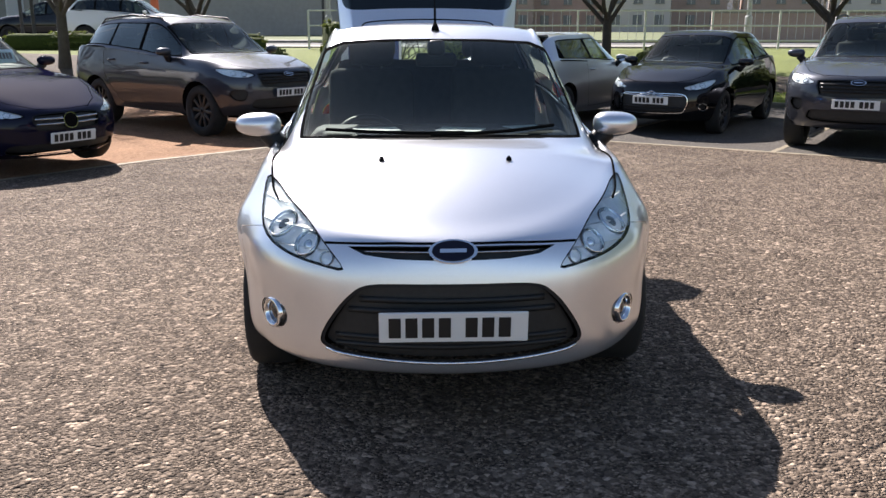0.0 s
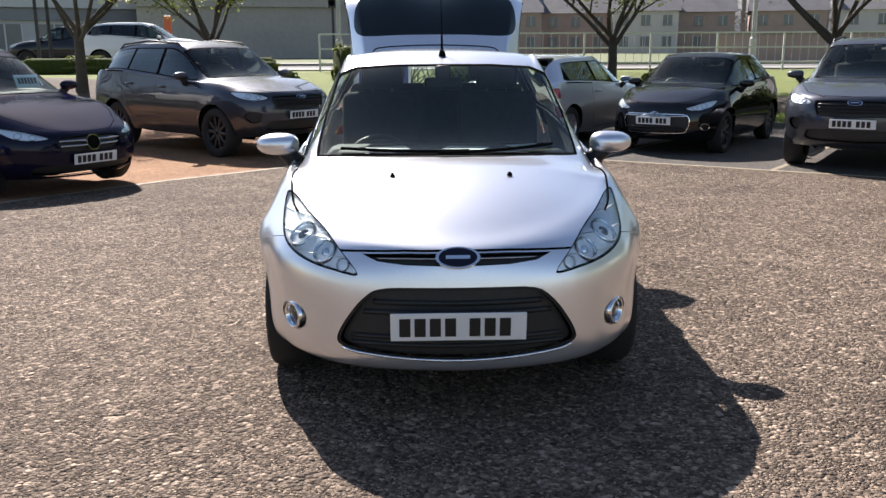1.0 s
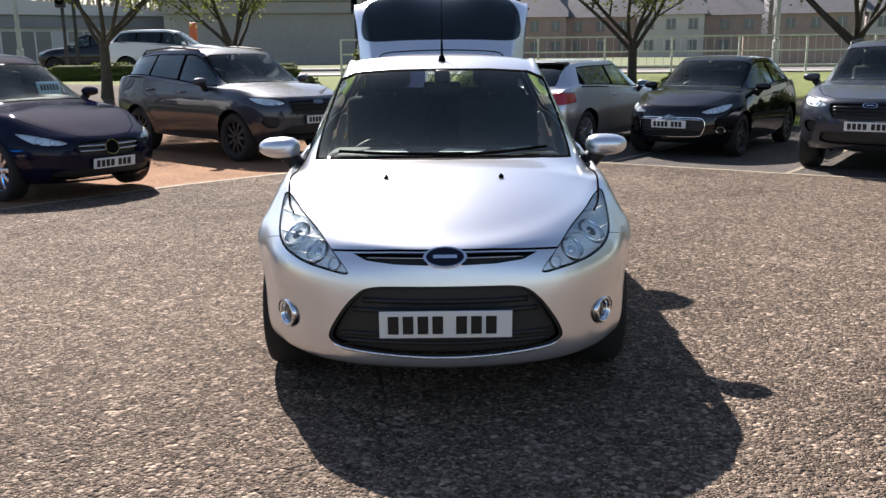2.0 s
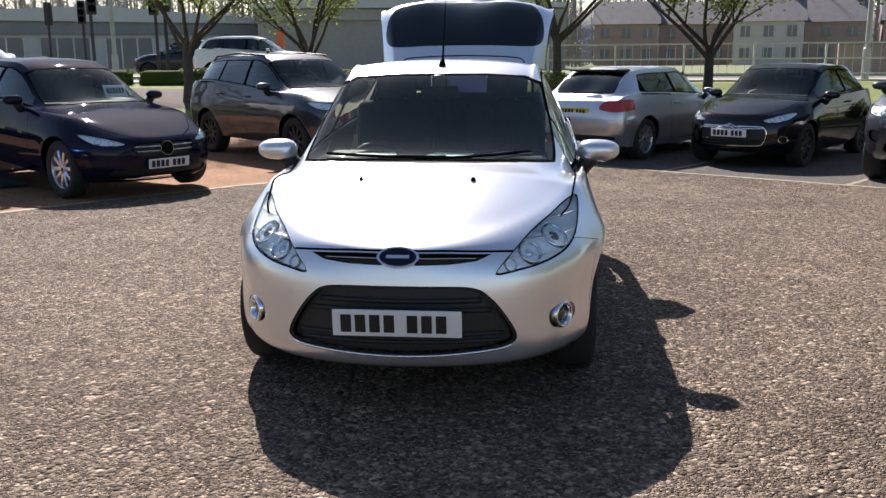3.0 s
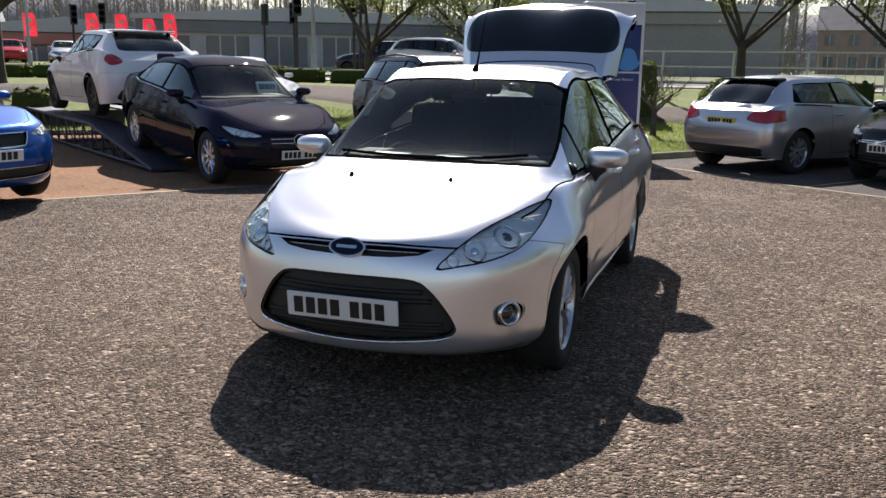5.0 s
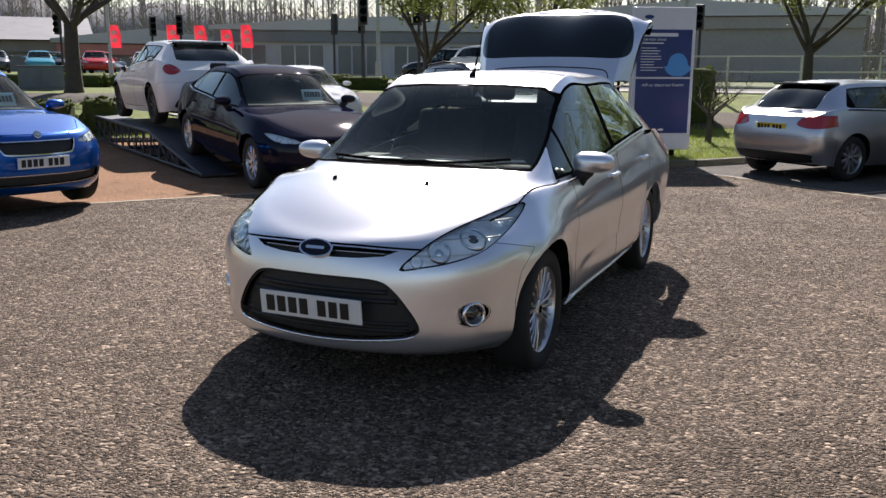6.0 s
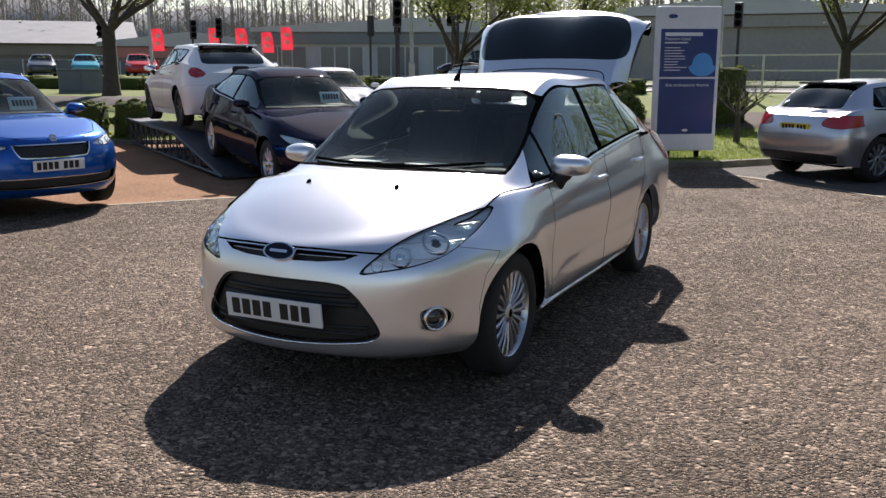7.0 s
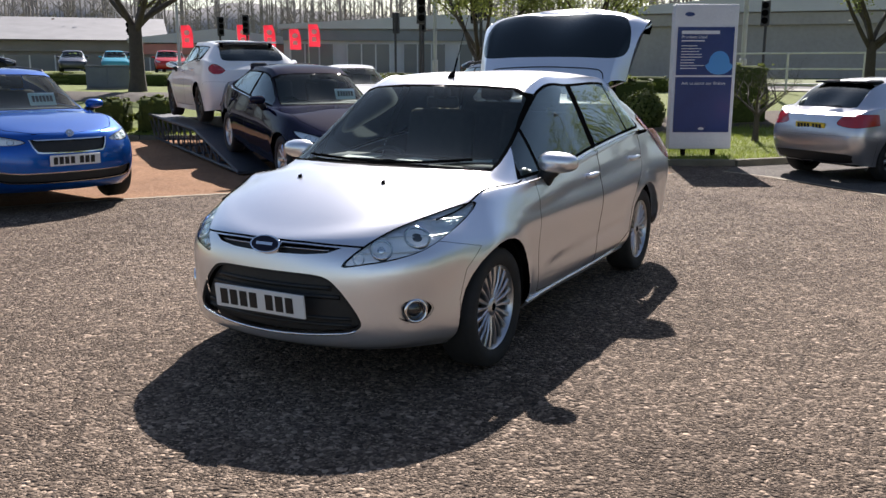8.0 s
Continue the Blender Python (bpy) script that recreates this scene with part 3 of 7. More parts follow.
def build_car(P, name, m, label, category="car", group="parked cars"):
    """A car from its feature lines: skin cut into panels, glass and lamps; wheels, cabin and fittings as parts."""
    car = thing(name, m, label, category, group)
    cage = cage_of(P)
    nu, nv = P.get("fine", (7, 4))
    pool = shell(cage, nu, nv, P)
    full = sheet(pool, "both")
    bmt = bmesh.new()
    bmt.from_mesh(full)
    tree = BVHTree.FromBMesh(bmt)
    bmt.free()
    bpy.data.meshes.remove(full)
    mat = P["paint"]
    W, L, ya, yb, R = P["W"], P["L"], P["ya"], P["yb"], P["R"]
    yc, yh, yk, yg = P["cowl"][0], P["head"][0], P["rhead"][0], P["rbase"][0]
    any_ = lambda x, y, z: True

    def both(nm, polys, material, lab="", sink=0.0, parent=car):
        me = sheet(polys, "both", sink)
        return part(nm, me, material, parent, lab) if me else None

    def sides(nm, polys, material, lab="", sink=0.0):
        return [part(nm, sheet(polys, k, sink), material, car, lab) for k in ("", "other")] if polys else []

    # wheel arches
    for y in (ya, yb):
        _, pool = split(pool, arch_outline(y, R + P.get("arch_up", 0.01), P["arch"]), "side", any_)
    # windscreen
    r6 = spline(cage[6], 8, False)
    pil = r6[5 * 8:6 * 8 + 1]
    top = [(cage[k][6][0], cage[k][6][2]) for k in (6, 7, 8, 9)]
    low = [(cage[k][5][0], cage[k][5][2]) for k in (9, 8, 7, 6)]
    o = [(-0.05, low[0][1] + 0.006)] + [(x, z + 0.006) for x, z in low[:3]] + [(p[0] + 0.004, p[2] + 0.01) for p in pil[:-1]] + [(x - 0.004, z - 0.008) for x, z in top[:-1]] + [(-0.05, top[-1][1] - 0.008)]
    near = lambda x, y, z: yc - 0.1 < y < yh + 0.25
    ws, pool = split(pool, o, "front", near, centre=(0.1, (low[0][1] + top[-1][1]) / 2))
    gl, band = split(ws, [(x if x < 0 else max(0, x - 0.016), z + (0.010 if z < (low[0][1] + top[-1][1]) / 2 else -0.012)) for x, z in o], "front", any_, centre=(0.1, (low[0][1] + top[-1][1]) / 2))
    w = both("windscreen", gl, M["screen"], "clear laminated windscreen")
    w.visible_shadow = False
    both("windscreen_band", band, M["seal"])
    # side windows
    r5 = spline(cage[5], 8, False)
    e = P["dlo_end"]
    lo5 = [(p[1], p[2] + 0.012) for p in r5[5 * 8 + 1:9 * 8 + 1] if p[1] < e]
    hi6 = [(p[1], p[2] - 0.018 + P.get("dlo_up", 0.0)) for p in r6[5 * 8 + 3:9 * 8 + 1] if p[1] < e - P.get("dlo_rake", 0.12)]
    o = lo5 + [(e, lo5[-1][1] + 0.02)] + hi6[::-1]
    cy = (yc + 0.5 + e) / 2 + 0.1
    cen = (cy, np.interp(cy, [p[0] for p in lo5], [p[1] for p in lo5]) + 0.12)
    dlo, pool = split(pool, o, "side", lambda x, y, z: x > 0.3, centre=cen)
    frames = dlo
    for y0, y1, tinted in P["panes"]:
        yy = np.linspace(y0, y1, 9)
        lo_ = [(y, np.interp(y, [p[0] for p in lo5], [p[1] for p in lo5]) + 0.016) for y in yy]
        hi_ = [(y, np.interp(y, [p[0] for p in hi6], [p[1] for p in hi6]) - 0.016) for y in yy]
        hi_ = [(a, max(b, c[1] + 0.01)) for (a, b), c in zip(hi_, lo_)]
        o2 = lo_ + hi_[::-1]
        gl, frames = split(frames, o2, "side", any_)
        for g in sides("side_window", gl, M["tint" if tinted else "side"]):
            g.visible_shadow = False
    sides("window_frame", frames, M["seal"])
    if P.get("chrome_line"):
        for s in (1, -1):
            pts = []
            for a, b in lo5:
                h = hit_on(tree, "side", a, b - 0.012)
                if h:
                    pts.append((s * (h[0].x + 0.003), h[0].y, h[0].z))
            part("waist_strip", tube(pts, 0.006, 6), M["chrome"], car)
    # rear window
    pil = r6[8 * 8:9 * 8 + 1]
    topb = [(cage[k][8][0], cage[k][8][2]) for k in (6, 7, 8, 9)]
    lowb = [(cage[k][9][0], cage[k][9][2]) for k in (9, 8, 7, 6)]
    zb0, zb1 = lowb[0][1] + P.get("rglass_up", 0.02), topb[-1][1] - P.get("rglass_down", 0.03)
    o = [(-0.05, zb0)] + [(x, zb0) for x, z in lowb[1:3]] + [(p[0] - 0.05, max(zb0, min(zb1 - 0.01, p[2]))) for p in pil[::-1] if zb0 < p[2] < zb1 - 0.01] + [(x - 0.04, min(zb1, z - 0.012)) for x, z in topb[1:3]] + [(-0.05, zb1)]
    if "rear_glass" in P:
        o = rounded(P["rear_glass"], 3)
    gate = None
    if "gate" in P:
        gate, pool = split(pool, P["gate"], "rear", lambda x, y, z: y > yk - 0.02)
        gl, gate = split(gate, o, "top", any_, centre=(0.1, yk + 0.35))
    else:
        gl, pool = split(pool, o, "rear", lambda x, y, z: y > yk - 0.1, centre=(0.1, (zb0 + zb1) / 2))
    mg = None
    if gate:
        hy, hz = yk + 0.02, P["rhead"][1] - 0.01
        mg = Matrix.Translation((0, hy, hz)) @ pose(0, 0, 0, P["gate_open"]) @ Matrix.Translation((0, -hy, -hz))
        tg = part("tailgate", sheet(gate, "both"), mat, car, "open tailgate, raised above the roof", m=mg)
        part("tailgate_lining", sheet([f[::-1] for f in gate], "both", 0.045), M["cabin"], tg)
        # the edge of the tailgate, and the seam across its spoiler
        ring = [hit_on(tree, "rear", x, z) for x, z in P["gate"] if x > 0.2]
        for s in (1, -1):
            bm = bmesh.new()
            vs = [(bm.verts.new((h[0].x * s, h[0].y, h[0].z)), bm.verts.new(((h[0].x - h[1].x * 0.05 - 0.01) * s, h[0].y - h[1].y * 0.05, h[0].z - h[1].z * 0.05))) for h in ring if h]
            for a, b in zip(vs, vs[1:]):
                bm.faces.new((a[0], b[0], b[1], a[1]))
            part("tailgate_edge", bm, mat, tg)
        seam = [hit_on(tree, "top", abs(x), y) and Vector((x, y, hit_on(tree, "top", abs(x), y)[0].z + 0.002)) for x, y in spline([(-0.47, yk + 0.03), (-0.455, yk + 0.075), (-0.40, yk + 0.10), (-0.2, yk + 0.112), (0, yk + 0.116), (0.2, yk + 0.112), (0.40, yk + 0.10), (0.455, yk + 0.075), (0.47, yk + 0.03)], 4)]
        part("spoiler_seam", tube([q for q in seam if q], 0.004, 6), M["seal"], tg)
        g = part("rear_window", sheet(gl, "both"), M["tint"], tg)
        part("rear_window_lining", sheet([f[::-1] for f in gl], "both", 0.012), M["under"], tg)
        for s in (-1, 1):
            a = Vector((s * 0.53, yk + 0.12, 1.16))
            b = mg @ Vector((s * 0.50, yk + 0.33, 1.12))
            part("gas_strut", tube([a, a.lerp(b, 0.55), a.lerp(b, 0.56), b], [0.011, 0.011, 0.006, 0.006], 6), M["seal"], car)
    else:
        g = both("rear_window", gl, M["tint"])
    # lamps
    for key, view, nm, back in (("lamp", "front", "headlight", "lamp_back"), ("tail_lamp", "rear", "tail_lamp", "red_lens")):
        if key in P:
            o = rounded(P[key], 3)
            nr = (lambda x, y, z: y < ya + 0.35) if view == "front" else (lambda x, y, z: y > L - 0.42)
            ins, pool = split(pool, o, view, nr)
            core, rim = split(ins, inset(o, 0.0045), view, any_)
            if not core:
                continue
            for k in ("", "other"):
                h = part(nm, sheet(core, k, 0.002), M["clear"] if view == "front" else M["red_lens"], car, "clear headlight" if view == "front" else "red tail lamp")
                h.visible_shadow = view != "front"
                part("lamp_seal", sheet(rim, k, 0.004), M["seal"], h)
                if view == "front":
                    part("lamp_bowl", sheet([[(x, y + 0.02 + 0.10 * (z - min(q[1] for q in o)), z, a, b, c) for x, y, z, a, b, c in f] for f in core], k), M["lamp_back"], h, "bright faceted reflector")
                    s = 1 if not k else -1
                    for z in np.linspace(min(p[1] for p in o), max(p[1] for p in o), P.get("steps", 0) + 2)[1:-1]:
                        xs_ = [x for x in np.linspace(0.2, 0.9, 141) if within(o, x, z)]
                        bm = bmesh.new()
                        prev = None
                        for x in np.linspace(xs_[0] + 0.008, xs_[-1] - 0.008, 12) if len(xs_) > 8 else ():
                            q = hit_on(tree, "front", x, z)
                            if q:
                                cur = [bm.verts.new((x * s, q[0].y + dy, z + dz)) for dy, dz in ((0.016, 0.0), (0.045, 0.004), (0.045, -0.003), (0.016, -0.003))]
                                for a, b in ((0, 1), (2, 3), (3, 0)) if prev else ():
                                    bm.faces.new((prev[a], prev[b], cur[b], cur[a]))
                                prev = cur
                        bmesh.ops.recalc_face_normals(bm, faces=bm.faces)
                        part("reflector_step", bm, M["lamp_back"], h)
                    for bx, bz, br, kind in P.get("bulbs", ()):
                        q = hit_on(tree, "front", bx, bz)
                        if q:
                            n = Vector((q[1].x * s, q[1].y, q[1].z))
                            c = Matrix.Translation(Vector((bx * s, q[0].y, bz)) - n * 0.024) @ n.to_track_quat("-Y", "Z").to_matrix().to_4x4()
                            bowl = lathe([(br * 0.45, 0.02), (br * 0.72, 0.008), (br * 0.9, -0.008), (br * 1.0, -0.018), (br * 1.1, -0.018), (br * 1.16, -0.004), (br * 1.18, 0.02)], 28, "y")
                            part("lamp_ring", bowl, M["chrome"], h, smooth=True, m=c)
                            bm = bmesh.new()
                            bmesh.ops.create_uvsphere(bm, u_segments=18, v_segments=10, radius=br * 0.62)
                            part("projector" if kind != "amber" else "indicator_bulb", bm, M[kind], h, smooth=True, m=c @ Matrix.Translation((0, 0.015, 0)))
    if "corner_lamp" in P:
        ins, pool = split(pool, P["corner_lamp"], "side", lambda x, y, z: x > 0.3)
        for k in ("", "other"):
            part("tail_lamp", sheet(ins, k, -0.006), M["red_lens"], car, "red tail lamp")
    # grilles: dark openings, sunk below the skin, with bars and a rim
    for g in P.get("grilles", ()):
        o = list(g["o"])
        if o[0][0] < 0:
            o = [(-0.3, o[0][1]), (-0.15, o[0][1])] + o[1:-1] + [(-0.15, o[-1][1]), (-0.3, o[-1][1])]
        o = o if g.get("sharp") else rounded(o, 3)
        view = g.get("view", "front")
        ins, pool = split(pool, o, view, (lambda x, y, z: y < ya + 0.2) if view == "front" else (lambda x, y, z: y > yb + 0.1), centre=g.get("c"))
        if not ins:
            continue
        inn, lip = split(ins, inset(o, g.get("lip", 0.012)), view, any_, centre=g.get("c"))
        two = g.get("two")
        for k in (("", "other") if two else ("both",)):
            gp = part(g.get("name", "grille"), sheet(inn, k, g.get("deep", 0.03)), M[g.get("mat", "mesh")], car)
            part("grille_rim", sheet(lip, k, g.get("rim_sink", 0.004)), M[g.get("rim", "trim")], gp)
            for bz, half, r, bmname in g.get("bars", ()):
                pts = []
                for x in np.linspace(-half, half, 21):
                    q = hit_on(tree, view, abs(x), bz + g.get("bow", 0.0) * (x / half) ** 2)
                    if q:
                        pts.append((x, q[0].y + (g.get("bar_in", 0.012) if view == "front" else -0.012), q[0].z))
                if len(pts) > 2:
                    part("grille_bar", tube(pts, r, 6), M[bmname], gp, smooth=True)
    # bonnet, doors, bumpers, each with its own shut line
    def panel(nm, o, view, nr, two, lab="", gap=0.006, centre=None):
        nonlocal pool
        extra = []
        if nm == "bonnet" and "bonnet_front" in P:
            mid, pool = split(pool, P["bonnet_front"], "front", lambda x, y, z: y < 0.45, (-0.1, 0.95))
            far, pool = split(pool, o, view, lambda x, y, z: nr(x, y, z) and y >= 0.45, centre)
            ins, extra = split(mid, o, view, nr, centre)
            f2, l2 = split(ins, inset(P["bonnet_front"], gap), "front", any_, (-0.1, 0.95))
            ins = f2 + far
            extra += []
            pool = pool + extra
            core, line = split(ins, inset(o, gap), view, any_, centre)
            line = line + l2
            if "bonnet_seam" in P:
                core, line = ins, l2
            extra = None
        else:
            ins, pool = split(pool, o, view, nr, centre)
        if extra is not None:
            core, line = split(ins, [(max(x, -0.05) if view != "side" and x < 0 else x, z) for x, z in inset(o, gap)], view, any_, centre)
        out = []
        for k in (("", "other") if two else ("both",)):
            me = sheet(core, k)
            if me:
                q = part(nm, me, mat, car, lab)
                for g in islands(line):
                    meets = any(v[0] < 0.002 for f in g for v in f)
                    for side in ((k,) if two or meets else ("", "other")):
                        sl = sheet(g, side, 0.007)
                        if sl:
                            part("shut_line", sl, M["seal"], q)
                out.append(q)
        return out
    if "cowl_panel" in P:
        ins, pool = split(pool, P["cowl_panel"], "top", lambda x, y, z: z > P["belt"][0] - 0.05, (0.2, yc + 0.03))
        both("scuttle", ins, M["trim"], "black plastic scuttle", 0.004)
    if "bonnet" in P:
        panel("bonnet", P["bonnet"], "top", lambda x, y, z: y < yc + 0.4 and z > P["lead"][1] - 0.06, False, gap=P.get("bonnet_gap", 0.008), centre=(0.1, yc * 0.6))
    for s in (1, -1):
        seam = [hit_on(tree, "top", x, y) for x, y in (spline(P["bonnet_seam"], 6) if "bonnet_seam" in P else ())]
        seam = [Vector((q[0].x * s, q[0].y, q[0].z)) + Vector((q[1].x * s, q[1].y, q[1].z)) * 0.0015 for q in seam if q]
        if len(seam) > 2:
            part("bonnet_seam", tube(seam, 0.0045, 6), M["seal"], car)
    for o in P.get("doors", ()):
        for d in panel("door", o, "side", lambda x, y, z: x > 0.3, True):
            part("door_card", turned_in(d.data), M["cabin"], d)
    for key in ("front_bumper", "rear_bumper"):
        if key in P:
            panel(key, P[key], "side", any_, False, gap=0.0025)
    both("body", pool, mat)
    # lower body filler, wheel housings, wheels
    ub = box(-W * 0.60, W * 0.60, 0.42, L - 0.4, P["sill"] + 0.0, P["sill"] + 0.16, 0.04)
    part("sill_pan", box(-W * 0.86, W * 0.86, ya + P["arch"] + 0.03, yb - P["arch"] - 0.03, P["sill"] + 0.01, P["sill"] + 0.10), M["under"], car)
    part("underbody", ub, M["under"], car)
    part("bulkhead", box(-W + 0.2, W - 0.2, yc - 0.12, yc + 0.14, P["sill"] + 0.05, P["belt"][0] - 0.05, 0.02), M["under"], car)
    part("engine_cover", box(-W + 0.28, W - 0.28, 0.36, yc - 0.13, P["sill"] + 0.05, P["lead"][1] - 0.10, 0.03), M["under"], car)
    kit = make_wheel(R, P["rim"], P.get("tyre", 0.2), P["spokes"], P.get("alloy", M["alloy"]), P.get("twin", True))
    for y in (ya, yb):
        for s in (1, -1):
            hs = lathe([(P["arch"] + 0.01, W - 0.05), (P["arch"] + 0.02, W - 0.36), (0.0, W - 0.37)], 28)
            for v in list(hs.verts):
                if v.co.z < -0.12:
                    v.co.z = -0.12
                q = hit_on(tree, "side", y + v.co.y * (1 if s > 0 else -1), R + 0.01 + v.co.z)
                v.co.x = min(v.co.x, (q[0].x if q else 0.5) - 0.012)
            part("wheel_housing", hs, M["under"], car, m=pose(0, y, R + 0.01, 0, 0, 0 if s > 0 else 180))
            put_wheel(car, kit, s * (W - P.get("tyre", 0.2) / 2 - P.get("wheel_in", 0.03)), y, R, s, P.get("steer", 0) if y == ya else 0)
    # cabin
    zb = P["belt"][0]
    dash = P["cowl"][1] + 0.004
    bm = box(-W + 0.24, W - 0.24, yc + 0.26, yc + 0.66, zb - 0.3, dash, 0.05)
    add_box(bm, -0.44, 0.44, yc + 0.14, yc + 0.40, zb - 0.2, dash - 0.012, 0.03)
    part("dashboard", bm, M["cabin"], car, "charcoal moulded dashboard", smooth=True)
    part("cabin_floor", box(-W + 0.16, W - 0.16, yc + 0.1, yk + 0.2, P["sill"] + 0.1, P["sill"] + 0.2), M["cabin"], car)
    part("roof_lining", sheet([f[::-1] for f in pool if f[0][2] > P["belt"][0] + 0.03 and yc < f[0][1] < yk + 0.08], "both", 0.012), M["cabin"], car)
    if gate:
        # load cover edge in white: light through the open tailgate, put into its colour
        part("load_cover", box(-0.30, 0.38, yk - 0.02, yk + 0.10, 1.045, 1.06, 0.004), M["plate"], car, "edge of the load cover, coloured pale for the light on it", smooth=False)
    sy = yh + 0.25
    for s in (-1, 1):
        seat_into(car, s * 0.36, sy, P["sill"] + 0.30)
    seat_into(car, 0, sy + 0.85, P["sill"] + 0.32, True)
    steering_wheel(car, -0.36, yc + 0.68, zb - 0.06)
    part("interior_mirror", box(-0.105, 0.105, -0.02, 0.03, -0.035, 0.035, 0.018, m=pose(0, yh - 0.01, P["head"][1] - 0.115)), M["trim"], car, smooth=True)
    part("mirror_pod", box(-0.045, 0.045, -0.06, 0.03, -0.02, 0.06, 0.02, m=pose(0, yh + 0.0, P["head"][1] - 0.075)), M["trim"], car, smooth=True)
    for s in (1, -1):
        door_mirror(car, P["mirror"][0], P["mirror"][1], P["mirror"][2], s, P.get("mirror_mat", mat))
    if "plate" in P:
        put_plate(car, *P["plate"])
    if "back_plate" in P:
        put_plate(car, *P["back_plate"], back=True)
    # door handles
    for y, z in P.get("handles", ()):
        h = hit_on(tree, "side", y, z)
        if h:
            for s in (1, -1):
                x = h[0].x
                part("door_handle", tube([(s * (x - 0.005), y - 0.09, z), (s * (x + 0.022), y - 0.07, z), (s * (x + 0.03), y, z + 0.004), (s * (x + 0.02), y + 0.08, z), (s * (x - 0.005), y + 0.10, z)], [0.012, 0.015, 0.016, 0.015, 0.01], 8), mat, car, smooth=True)
    return car, tree


import collections
from mathutils.bvhtree import BVHTree

